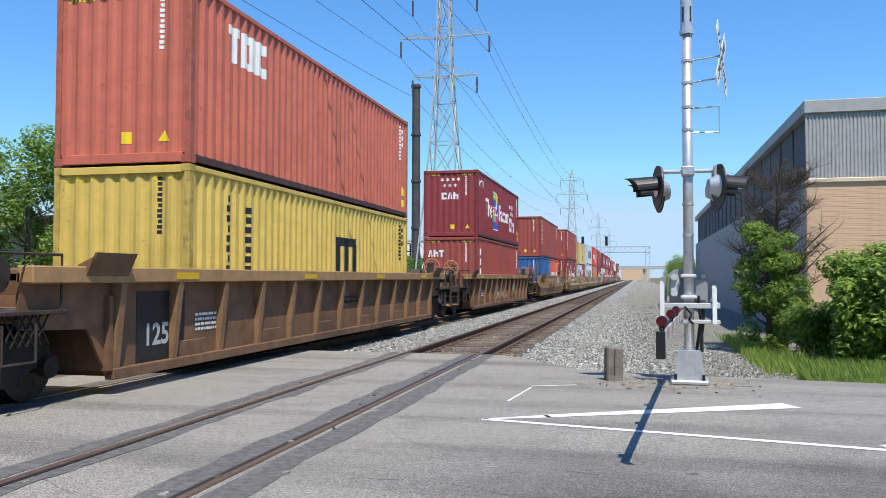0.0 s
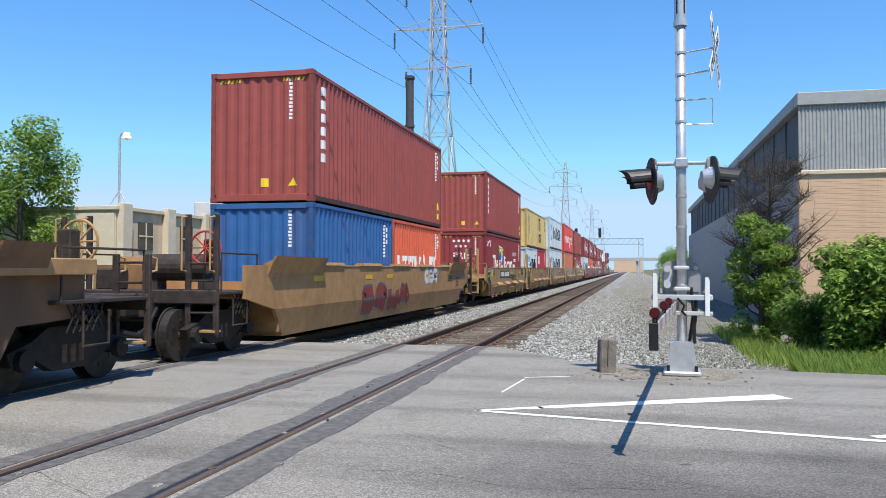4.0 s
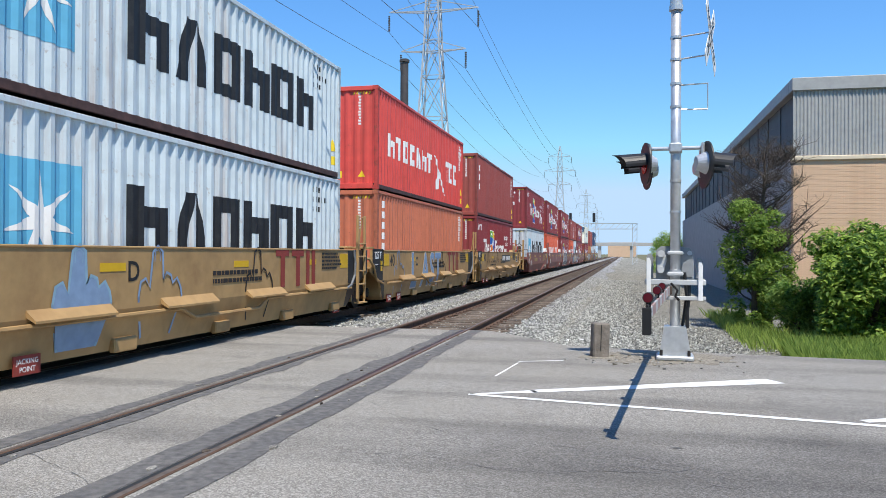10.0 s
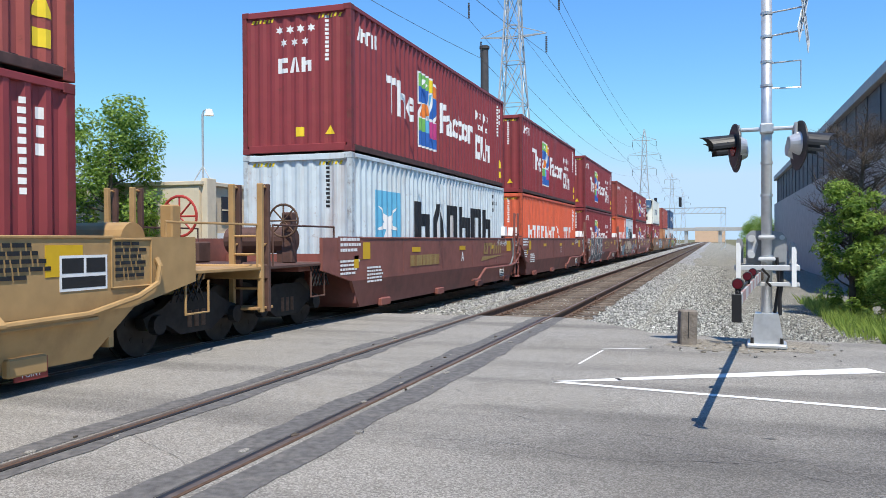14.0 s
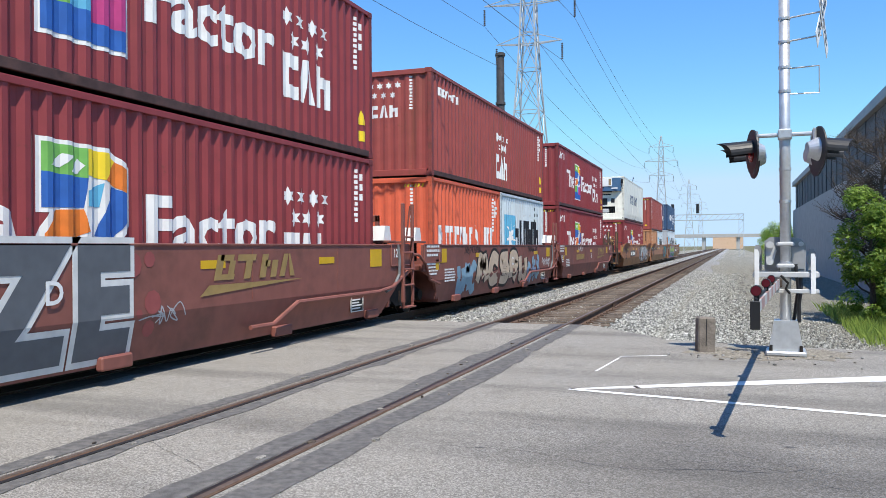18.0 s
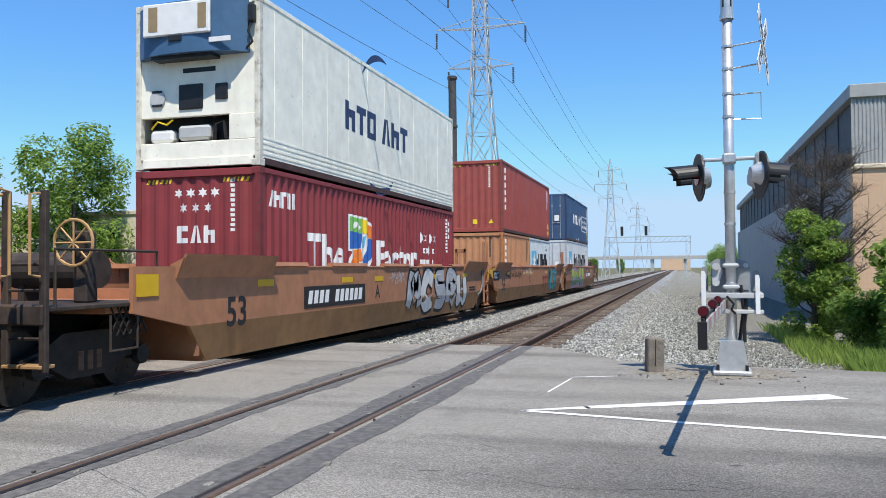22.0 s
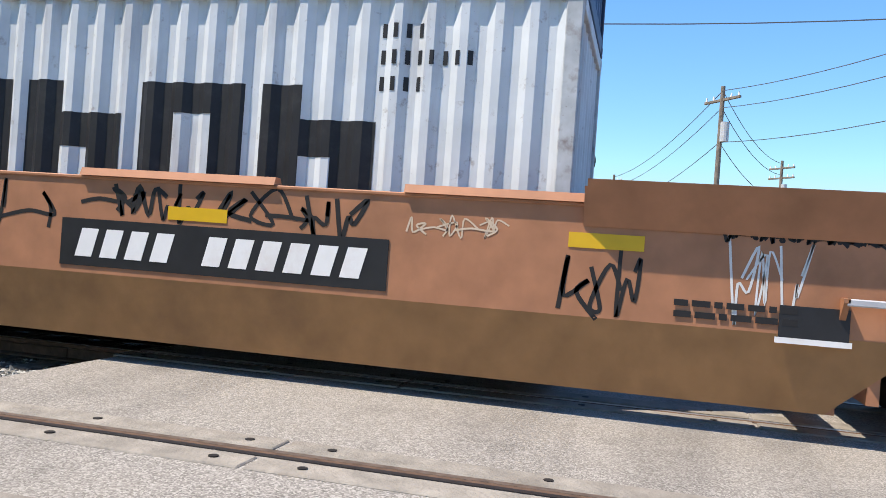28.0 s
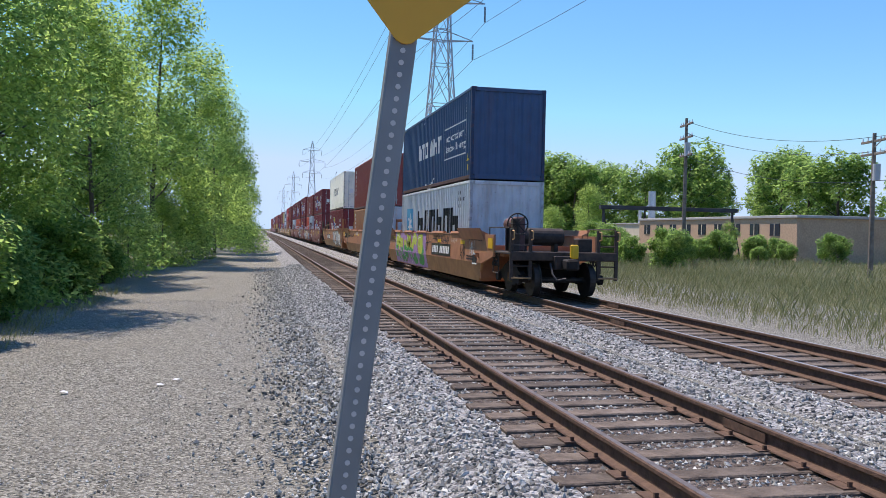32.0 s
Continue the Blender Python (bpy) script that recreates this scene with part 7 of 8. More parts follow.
# ---------- crossing signals ----------
def crossing_signal(x, y, turn, with_gate, lit, label):
    """A flashing-light mast with a crossbuck; the lamps look along its own +x and -x."""
    s = thing("crossing_signal", label, "crossing signal", "crossing signals", m=pose(x, y, -0.014, 0, 0, turn))
    foot = part("foundation", Shape().box(-0.26, -0.26, 0, 0.26, 0.26, 0.07, bevel=0.02).prism([(-0.22, 0.07), (0.22, 0.07), (0.15, 0.48), (-0.15, 0.48)], "y", -0.17, 0.17), GALV, s, "cast junction box base")
    for a in (-0.19, 0.19):
        for b in (-0.19, 0.19):
            part("anchor_bolt", Shape().tube((a, b, 0.07), (a, b, 0.15), 0.022, n=6), TYRE, foot)
    sh = Shape().tube((0, 0, 0.45), (0, 0, 5.05), 0.072, n=20)
    sh.smooth = True
    part("mast", sh, GALV, s, "galvanised steel mast")
    bell = part("bell_housing", Shape().tube((0, 0, 5.05), (0, 0, 5.62), 0.088, n=20), GALV, s, "tubular bell housing with slots")
    part("collar", Shape().tube((0, 0, 5.03), (0, 0, 5.10), 0.10, n=20), GALV, s)
    part("cap", Shape().tube((0, 0, 5.60), (0, 0, 5.66), 0.095, n=20), GALV, s)
    for a in (-0.6, 0.7, 2.2):
        c, d = math.cos(a - 1.57), math.sin(a - 1.57)
        part("slot", Shape().tube((0.074 * c, 0.074 * d, 5.2), (0.074 * c, 0.074 * d, 5.42), 0.02, n=8), BLACK, bell)
    for z in (1.25, 2.1, 2.55, 3.62, 3.95, 4.3, 4.62):
        part("band", Shape().tube((0, 0, z), (0, 0, z + 0.035), 0.08, n=16), GALV, s)
    # lamps on a cross arm
    arm = part("cross_arm", Shape().tube((-0.40, 0, 3.04), (0.40, 0, 3.04), 0.03, n=10).tube((-0.36, -0.42, 3.04), (-0.36, 0.42, 3.04), 0.025, n=8).tube((0.36, -0.42, 3.04), (0.36, 0.42, 3.04), 0.025, n=8).box(-0.09, -0.12, 2.97, 0.09, 0.12, 3.11, bevel=0.02), GALV, s)
    for k, yy in ((0, -0.40), (1, 0.40)):
        for look_x in (-1, 1):
            aim = pose(look_x * 0.40, yy, 2.78, 0, 0, 16)
            unit = part("lamp_backing", Shape().tube((0, 0, 0), (look_x * 0.02, 0, 0), 0.30, n=32), BLACK, s, "round black lamp background", aim)
            body = Shape().tube((-look_x * 0.14, 0, 0), (-look_x * 0.003, 0, 0), 0.09, 0.16, n=20)
            part("lamp_body", body, GALV, unit)
            part("lens", Shape().tube((look_x * 0.02, 0, 0), (look_x * 0.035, 0, 0), 0.14, n=24), LIT if (lit and k == 0) else LENS, unit, "red lamp lens")
            vs, n = [], 14
            for i in range(n + 1):
                w = math.radians(-10 + 200 * i / n)
                vs.append((look_x * 0.02, 0.155 * math.cos(w), 0.155 * math.sin(w)))
                vs.append((look_x * (0.48 - 0.16 * abs(math.cos(w))), 0.15 * math.cos(w), 0.15 * math.sin(w) - 0.03))
            hood = part("hood", Shape().add(vs, [(2 * i, 2 * i + 2, 2 * i + 3, 2 * i + 1) for i in range(n)]), BLACK, unit, "black sheet-metal hood")
            so = hood.modifiers.new("wall", "SOLIDIFY")
            so.thickness = 0.006
        for hx in (-0.36, 0.36):
            part("hanger", Shape().tube((hx, yy, 3.04), (hx, yy, 2.84), 0.025, n=8), GALV, s)
    # crossbuck, seen on edge from the side
    xb = 0.47
    for k, ang in ((0, 42), (1, -42)):
        m = Matrix.Translation((xb + 0.012 * k, 0.02, 4.62)) @ Euler((radians(ang), 0, radians(-10))).to_matrix().to_4x4()
        bd = part("crossbuck_board", Shape().box(-0.004, -0.61, -0.115, 0.004, 0.61, 0.115, m), WHITE, s, "white crossbuck board")
        for side, e in ((1, EAST),):
            lettering("board_lettering", "RAILROAD" if k else "CROSSING", 0.2, BLACK, bd, m @ Matrix.Translation((0.0055, 0, 0)) @ e, 0.004)
    for z in (4.3, 4.62):
        part("bracket", Shape().tube((0, 0, z + 0.02), (xb, 0.0, z + 0.07), 0.012, n=6), GALV, s)
    loop = Shape().path([(0.05, 0, 3.95), (0.44, 0.05, 3.97), (0.44, 0.06, 3.60), (0.05, 0, 3.60)], 0.012)
    part("sign_bracket", loop, GALV, s, "empty sign bracket")
    # gate mechanism and counterweights
    case = [(-0.27, 1.14), (0.26, 1.14), (0.26, 1.52), (0.20, 1.60), (0.06, 1.63), (-0.20, 1.63), (-0.27, 1.57)]
    box = part("gate_mechanism", Shape().prism(case, "y", 0.09, 0.38), DULLGREY, s, "grey cast gate motor case")
    part("mechanism_rim", Shape().box(-0.25, 0.075, 1.18, 0.24, 0.09, 1.50, bevel=0.006), DULLGREY, box)
    part("crank", Shape().prism([(-0.25, 1.24), (-0.17, 1.24), (-0.11, 1.44), (-0.16, 1.56), (-0.25, 1.53)], "y", 0.02, 0.08), GREYBOX, box, "cast crank arm")
    for cx_, cz_ in ((-0.20, 1.52), (-0.20, 1.29)):
        part("crank_boss", Shape().tube((cx_, -0.03, cz_), (cx_, 0.08, cz_), 0.05, n=14), GREYBOX, box)
    part("latch", Shape().tube((0.20, 0.05, 1.53), (0.20, 0.09, 1.53), 0.035, n=10), GALV, box)
    for za, zb in ((1.20, 1.26), (1.50, 1.56)):
        part("clamp", Shape().box(-0.115, -0.10, za, 0.115, 0.12, zb, bevel=0.02), GREYBOX, s, "mast clamp")
    for x0_, x1_, za, zb in ((-0.42, 0.42, 1.075, 1.15), (-0.15, 0.42, 0.86, 0.915)):
        part("weight_arm", Shape().box(x0_, -0.17, za, x1_, -0.10, zb, bevel=0.008), GREYBOX, s, "horizontal channel arm")
    part("weight_arm", Shape().box(-0.42, 0.40, 1.075, 0.42, 0.47, 1.15, bevel=0.008), GREYBOX, s)
    for xx, za, zb in ((-0.365, 0.92, 1.46), (0.345, 0.86, 1.40)):
        part("upright_plate", Shape().prism([(xx - 0.03, za), (xx + 0.03, za), (xx + 0.03, zb - 0.05), (xx + 0.01, zb), (xx - 0.03, zb)], "y", -0.20, -0.16), WHITE, s, "pale upright plate")
        part("counterweight", Shape().prism([(xx - 0.05, 1.16), (xx + 0.05, 1.16), (xx + 0.05, zb), (xx + 0.02, zb + 0.06), (xx - 0.03, zb + 0.06), (xx - 0.05, zb)], "y", 0.36, 0.50), DULLGREY, s, "steel counterweight")
    coil = [(-0.27 + 0.0032 * k_, -0.20 + 0.035 * math.cos(k_ * 0.785), 1.0 + 0.035 * math.sin(k_ * 0.785)) for k_ in range(57)]
    part("spring", Shape().path(coil, 0.010, 5), mat("rusty_spring", (0.22, 0.14, 0.07), 0.7, 0.3), s, "rusty coil spring")
    part("hose", Shape().path([(0.19, -0.06, 1.10), (0.19, -0.10, 0.90), (0.165, -0.10, 0.70), (0.17, -0.08, 0.46)], 0.028, 7), BLACK, s, "black rubber hose")
    part("link_rod", Shape().path([(-0.06, -0.17, 1.10), (0.03, -0.20, 1.0), (0.0, -0.21, 0.92), (0.05, -0.18, 0.86)], 0.018, 5), TYRE, s)
    part("cable", Shape().path([(0.1, 0.05, 0.45), (0.16, 0.05, 0.9), (0.13, 0.08, 1.25)], 0.024), BLACK, s)
    return s


def gate_arm():
    """The lowered arm that reaches over the road towards the eye."""
    g = thing("gate_arm", "lowered striped crossing gate arm with red lamps", "gate arm", m=Matrix.Translation((0.58, 11.75, 1.0)))
    a, b = Vector((0, 0, 0)), Vector((-0.42, -5.35, 0.04))
    d = (b - a).normalized()
    side = Vector((-d.y, d.x, 0))
    n = 11
    for i in range(n):
        p, q = a + (b - a) * i / n, a + (b - a) * (i + 1) / n
        h = 0.055 - 0.015 * i / n
        vs = []
        for c in (p, q):
            for sx, sz in ((-0.012, -h), (0.012, -h), (0.012, h), (-0.012, h)):
                vs.append(c + side * sx * 2 + Vector((0, 0, sz)))
        part("stripe", Shape().add(vs, [(0, 1, 2, 3), (4, 7, 6, 5), (0, 4, 5, 1), (1, 5, 6, 2), (2, 6, 7, 3), (3, 7, 4, 0)]), mat("faded_red_stripe", (0.38, 0.24, 0.22), 0.6) if i % 2 else GREYBOX, g)
    part("tip_plate", Shape().box(-0.035, -0.01, -0.16, 0.035, 0.01, 0.05, Matrix.Translation(b), bevel=0.004), BLACK, g)
    for f in (0.42, 0.66, 0.965):
        c = a + (b - a) * f + Vector((0, 0, 0.12))
        lamp_b = part("arm_lamp", Shape().tube(c - d * 0.05, c + d * 0.05, 0.042, n=14).box(-0.02, -0.03, -0.12, 0.02, 0.03, 0.0, Matrix.Translation(c)), BLACK, g)
        part("lamp_glass", Shape().tube(c + d * 0.05, c + d * 0.068, 0.036, n=14), mat("dark_maroon_glass", (0.09, 0.008, 0.015), 0.25), lamp_b, "dark red lamp glass")
    part("conduit", Shape().path([a + Vector((0, 0, 0.07)), a + (b - a) * 0.5 + Vector((0, 0, 0.07)), b + Vector((0, 0, 0.06))], 0.012), BLACK, g)
    part("arm_clamp", Shape().box(-0.05, -0.12, -0.06, 0.05, 0.30, 0.06, bevel=0.015), GRIME_SHADE, g, "dark arm clamp")


crossing_signal(0.70, 12.18, -3, True, False, "galvanised flashing-light mast with crossbuck beside the road")
crossing_signal(-13.6, -1.6, 176, False, True, "galvanised crossing mast with a lit red lamp beyond the tracks")
gate_arm()
stub = thing("timber_stub", "short weathered grey timber post standing in the verge", "post", m=pose(-0.37, 12.23, -0.02, 0, 1.5, 18))
part("post", Shape().box(-0.12, -0.10, -0.1, 0.12, 0.10, 0.50, bevel=0.02), POSTWOOD, stub)
part("split", Shape().box(-0.02, -0.104, 0.1, -0.008, -0.099, 0.48), BLACK, stub)


# ---------- plants ----------
def crown(rng, blobs, leaves, size, material, name):
    """Leaves, each a bent pair of faces, gathered in uneven clumps."""
    vs, fs = [], []
    tot = sum(b[3] ** 2 for b in blobs)
    for bx, by, bz, r in blobs:
        for _ in range(int(leaves * r * r / tot)):
            d = Vector((rng.gauss(0, 1), rng.gauss(0, 1), rng.gauss(0, 1))).normalized()
            rr = r * (0.62 + 0.42 * rng.random()) * (1 + 0.25 * noise.noise(d * 2.2 + Vector((bx, by, bz))))
            c = Vector((bx, by, bz)) + Vector((d.x * rr, d.y * rr, d.z * rr * 0.85))
            if c.z < 0.02:
                c.z = 0.02 + rng.random() * 0.3
            s = size * rng.uniform(0.6, 1.35)
            nrm = (d * 0.55 + Vector((rng.gauss(0, 0.5), rng.gauss(0, 0.5), rng.gauss(0.85, 0.4)))).normalized()
            u = nrm.orthogonal().normalized()
            u = (Matrix.Rotation(rng.uniform(0, 6.28), 3, nrm) @ u)
            w = nrm.cross(u)
            k = len(vs)
            vs += [tuple(c - u * s), tuple(c + w * s * 0.45 + nrm * s * 0.12), tuple(c + u * s), tuple(c - w * s * 0.45 + nrm * s * 0.12)]
            fs += [(k, k + 1, k + 2), (k, k + 2, k + 3)]
    return raw_mesh(name, vs, fs, material)


def limbs(rng, h, spread, r, n=9, twigs=0):
    sh = Shape()
    top = Vector((rng.uniform(-.3, .3), rng.uniform(-.3, .3), h))
    pts = [Vector((0, 0, -0.1))] + [top * f + Vector((rng.uniform(-.15, .15), rng.uniform(-.15, .15), 0)) * h * 0.08 for f in (0.3, 0.6, 0.85)] + [top]
    for i, (p, q) in enumerate(zip(pts, pts[1:])):
        sh.tube(p, q, r * (1 - 0.22 * i), r * (1 - 0.22 * (i + 1)), n=8)
    ends = []
    for i in range(n):
        f = rng.uniform(0.25, 0.9)
        p = top * f
        a = rng.uniform(0, 6.28)
        q = p + Vector((math.cos(a), math.sin(a), rng.uniform(0.4, 1.0))) * spread * rng.uniform(0.5, 1.0) * (1.1 - 0.5 * f)
        mid = (p + q) / 2 + Vector((0, 0, -0.06 * spread))
        sh.tube(p, mid, r * 0.42 * (1.1 - f), r * 0.3 * (1.1 - f), n=6).tube(mid, q, r * 0.3 * (1.1 - f), r * 0.1, n=6)
        ends.append(q)
        for _ in range(twigs):
            b = p + (q - p) * rng.uniform(0.3, 1.0)
            e2 = b + Vector((rng.gauss(0, 1), rng.gauss(0, 1), rng.uniform(0.2, 1.2))).normalized() * spread * rng.uniform(0.15, 0.45)
            sh.tube(b, e2, r * 0.09, r * 0.03, n=4)
            for _ in range(3):
                e3 = b + (e2 - b) * rng.uniform(0.3, 1) 
                sh.tube(e3, e3 + Vector((rng.gauss(0, 1), rng.gauss(0, 1), rng.uniform(0, 1.2))).normalized() * spread * 0.16, r * 0.035, r * 0.015, n=3)
    return sh, ends


TREES = {}


def tree(key, seed, h, spread, leaves, size, material, low, label, name="tree", category="tree", sloped=False):
    rng = random.Random(seed)
    root = thing(name, label, category)
    sh, ends = limbs(rng, h * 0.8, spread * (0.55 if sloped else 0.8), 0.035 * h * (0.2 if sloped else 0.55) + 0.03, 12)
    part("trunk", sh, BARK, root, "brown bark trunk with limbs")
    blobs = []
    n = 60 if sloped else 40
    for i in range(n):
        f = low + (1 - low) * (i + 0.5) / n
        if sloped:
            rad = spread * min(1.2 - 0.45 * f, 2.3 * (1.04 - f) + 0.08) * rng.uniform(0.55, 1.0)
        else:
            rad = spread * (0.55 + 0.5 * math.sin(math.pi * min(1, (f - low * 0.6) / (1.02 - low * 0.6)))) * rng.uniform(0.55, 1.0)
        a = rng.uniform(0, 6.28)
        blobs.append((rad * 0.72 * math.cos(a), rad * 0.72 * math.sin(a), f * h * 0.94, spread * rng.uniform(0.15, 0.33)))
    for e_ in ends:
        blobs.append((e_.x, e_.y, e_.z, spread * rng.uniform(0.18, 0.34)))
    part("crown", crown(rng, blobs, leaves, size, material, "crown"), material, root)
    TREES[key] = root
    return root


def plant(key, x, y, z=LOW, turn=0.0, scale=1.0):
    src = TREES[key]
    if not src.get("used"):
        src["used"] = True
        src.matrix_basis = pose(x, y, z, 0, 0, turn) @ Matrix.Scale(scale, 4)
        return src
    ob = copy_thing(src, pose(x, y, z, 0, 0, turn))
    ob.matrix_basis = pose(x, y, z, 0, 0, turn) @ Matrix.Scale(scale, 4)
    if "used" in ob:
        del ob["used"]
    return ob


tree("a", 1, 12.5, 3.6, 19000, 0.088, LEAF, 0.03, "tall leafy green tree at the edge of the gravel", sloped=True)
tree("b", 2, 11.0, 3.4, 18000, 0.088, LEAF2, 0.05, "dark leafy tree in the roadside thicket", sloped=True)
tree("c", 3, 8.0, 2.8, 13000, 0.078, LEAF, 0.02, "bushy light-green young tree", sloped=True)
tree("far", 4, 10.0, 4.2, 9000, 0.20, LEAF2, 0.08, "broad green tree in the distance")
tree("hedge", 15, 1.9, 1.15, 12000, 0.062, HEDGE, 0.02, "dense dark-green hedge bush", "bush", "bush")
tree("bush", 5, 1.9, 1.15, 9000, 0.06, LEAF2, 0.02, "rounded green hedge bush", "bush", "bush")
tree("shrub", 6, 4.6, 1.25, 10000, 0.07, MIDLEAF, 0.03, "slim green shrub beside the grey wall", "shrub", "shrub")
tree("maple", 8, 8.4, 3.1, 14000, 0.11, MIDLEAF, 0.06, "dense dark-green broadleaf tree")
rng = random.Random(77)
# thicket along the east side, south of the road
y = -8.5
i = 0
while y > -190:
    near = y > -60
    edge = max(3.6, 8.7 + 0.066 * y)     # the thicket closes in on the track
    plant(("a", "b", "c", "a", "b")[i % 5], edge + rng.uniform(-1.2, 1.8), y + rng.uniform(-1.2, 1.2), LOW - 0.05, rng.uniform(0, 360), rng.uniform(0.78, 1.3))
    if near:
        plant(("c", "c", "b")[i % 3], edge - 1.0 + rng.uniform(-0.4, 0.8), y - 1.4, LOW - 0.1, rng.uniform(0, 360), rng.uniform(0.45, 0.62))
        if i % 4 == 1:
            plant("a", 14.5 + rng.uniform(-1, 1), y - 1.0, LOW, rng.uniform(0, 360), rng.uniform(0.95, 1.2))
    y -= 5.2 if near else 8.0
    i += 1
for k in range(9):
    plant("bush", 5.7 - 0.06 * k + rng.uniform(-0.5, 0.6), -8.2 - 3.1 * k, LOW - 0.1, rng.uniform(0, 360), rng.uniform(0.8, 1.5))
# woods to the south-west, beyond the grass
for k in range(26):
    plant("far", -33 - rng.uniform(0, 16) - (k % 3) * 5 - (26 if k < 3 else 34 if k < 14 else 0), -34 - k * 5.5 + rng.uniform(-2, 2), LOW, rng.uniform(0, 360), rng.uniform(1.15, 1.5))
for k in range(3, 7):
    plant("c", -26 - rng.uniform(0, 5), -38 - k * 9, LOW, rng.uniform(0, 360), rng.uniform(0.5, 0.8))
for k in range(2, 8):
    plant("bush", -22 - rng.uniform(0, 4), -34 - k * 6, LOW, rng.uniform(0, 360), rng.uniform(0.9, 1.6))
for k in range(14):
    plant("bush", -22.5 - 1.7 * k + rng.uniform(-0.8, 0.8), -56 - rng.uniform(0, 7), LOW, rng.uniform(0, 360), rng.uniform(0.7, 1.5))
# more woods behind the depot, and young trees at its ends
for k in range(11):
    plant("far", -26 - 6.0 * k - rng.uniform(0, 3), -116 - (k % 3) * 7 + rng.uniform(-2, 2), LOW, rng.uniform(0, 360), rng.uniform(1.25, 1.7))
for x, yy, s_ in ((-37.5, -62, 0.42), (-27.5, -100, 0.7), (-29.5, -112, 0.9)):
    plant("c", x, yy, LOW, rng.uniform(0, 360), s_)
# west and north-west
for x, yy, s_ in ((-25.5, 29.5, 0.82), (-27.5, 25.5, 0.66), (-31, 24.0, 0.6), (-18.2, 46.5, 0.46), (-32.5, 76, 0.85)):
    plant("maple" if yy < 50 else "far", x, yy, LOW, rng.uniform(0, 360), s_ * (1.2 if yy < 40 else 1))
for k in range(16):
    plant("far", -70 - rng.uniform(0, 45), 40 - k * 8, LOW, rng.uniform(0, 360), rng.uniform(0.5, 0.72))
for x, yy, s_ in ((-60, 24, 0.95), (-31, -14.0, 0.5), (-40, -24, 0.6)):
    plant("far", x, yy, LOW, rng.uniform(0, 360), s_)
for k in range(10):
    plant("bush", -17.5 - rng.uniform(0, 4.0), 58 + k * 3.2, LOW, rng.uniform(0, 360), rng.uniform(1.1, 2.0))
for k in range(12):
    plant("far", -22 - rng.uniform(0, 14), 120 + k * 19, LOW, rng.uniform(0, 360), rng.uniform(0.5, 0.75))
# east side, north of the road: hedge, shrub, wood behind
for k in range(13):
    plant("hedge", 4.75 + 0.60 * k + rng.uniform(-0.2, 0.2), 18.2 + rng.uniform(-0.6, 1.0) - 0.12 * k, LOW, rng.uniform(0, 360), rng.uniform(1.08, 1.32))
for k in range(6):
    plant("bush", 3.95 + 0.5 * k, 20.2 + 1.1 * k * 0.3, LOW, rng.uniform(0, 360), rng.uniform(0.55, 0.75))
plant("shrub", 3.15, 21.6, LOW, 40, 0.74)
plant("shrub", 3.7, 22.6, LOW, 200, 0.58)
for k in range(5):
    plant("c", 4.2 + rng.uniform(-0.5, 1.5), 78 + 9 * k, LOW, rng.uniform(0, 360), rng.uniform(0.5, 0.7))
bare = thing("bare_tree", "leafless grey-brown tree against the factory wall", "tree", m=pose(3.55, 22.8, LOW))
part("branchwork", limbs(random.Random(9), 4.7, 1.45, 0.10, 62, 20)[0], BARK, bare, "bare twiggy branches")
part("trunk", Shape().tube((0.02, 0, -0.1), (0.05, 0.02, 2.6), 0.125, 0.09, n=10), BARK, bare, "grey-brown trunk")


def blades(name, label, zones, material):
    rng = random.Random(len(name))
    vs, fs = [], []
    for n, x0, x1, y0, y1, h0, h1 in zones:
        for _ in range(n):
            x, y, h = rng.uniform(x0, x1), rng.uniform(y0, y1), rng.uniform(h0, h1)
            a, w = rng.uniform(0, 6.28), rng.uniform(0.003, 0.008) * (1 + h)
            lx, ly = rng.gauss(0, 0.28) * h, rng.gauss(0, 0.28) * h
            k = len(vs)
            vs += [(x - w * math.cos(a), y - w * math.sin(a), LOW - 0.05), (x + w * math.cos(a), y + w * math.sin(a), LOW - 0.05), (x + lx * 0.5 + w * 0.7, y + ly * 0.5, LOW + h * 0.6), (x + lx, y + ly, LOW + h)]
            fs += [(k, k + 1, k + 2), (k, k + 2, k + 3)]
    tagged(part(name, raw_mesh(name, vs, fs, material), material), label, "grass", kind="stuff")


blades("tall_grass", "tall green grass and weeds beside the road", [(26000, 2.9, 7.8, 12.9, 16.6, 0.14, 0.48), (5000, 3.2, 8, 16, 19.5, 0.15, 0.4), (3000, 2.4, 3.4, 17, 26, 0.1, 0.35),
                                                                 (5000, 5.0, 7.2, -9, -40, 0.1, 0.4)], GRASS)
blades("dry_grass", "pale dry meadow grass beside the line", [(9000, -14.5, -11.6, -10, -60, 0.08, 0.25), (26000, -26, -13.0, -14, -64, 0.15, 0.55), (16000, -44, -22, -18, -78, 0.2, 0.75), (4500, 3.6, 5.6, -7, -30, 0.04, 0.2)], DRYGRASS)


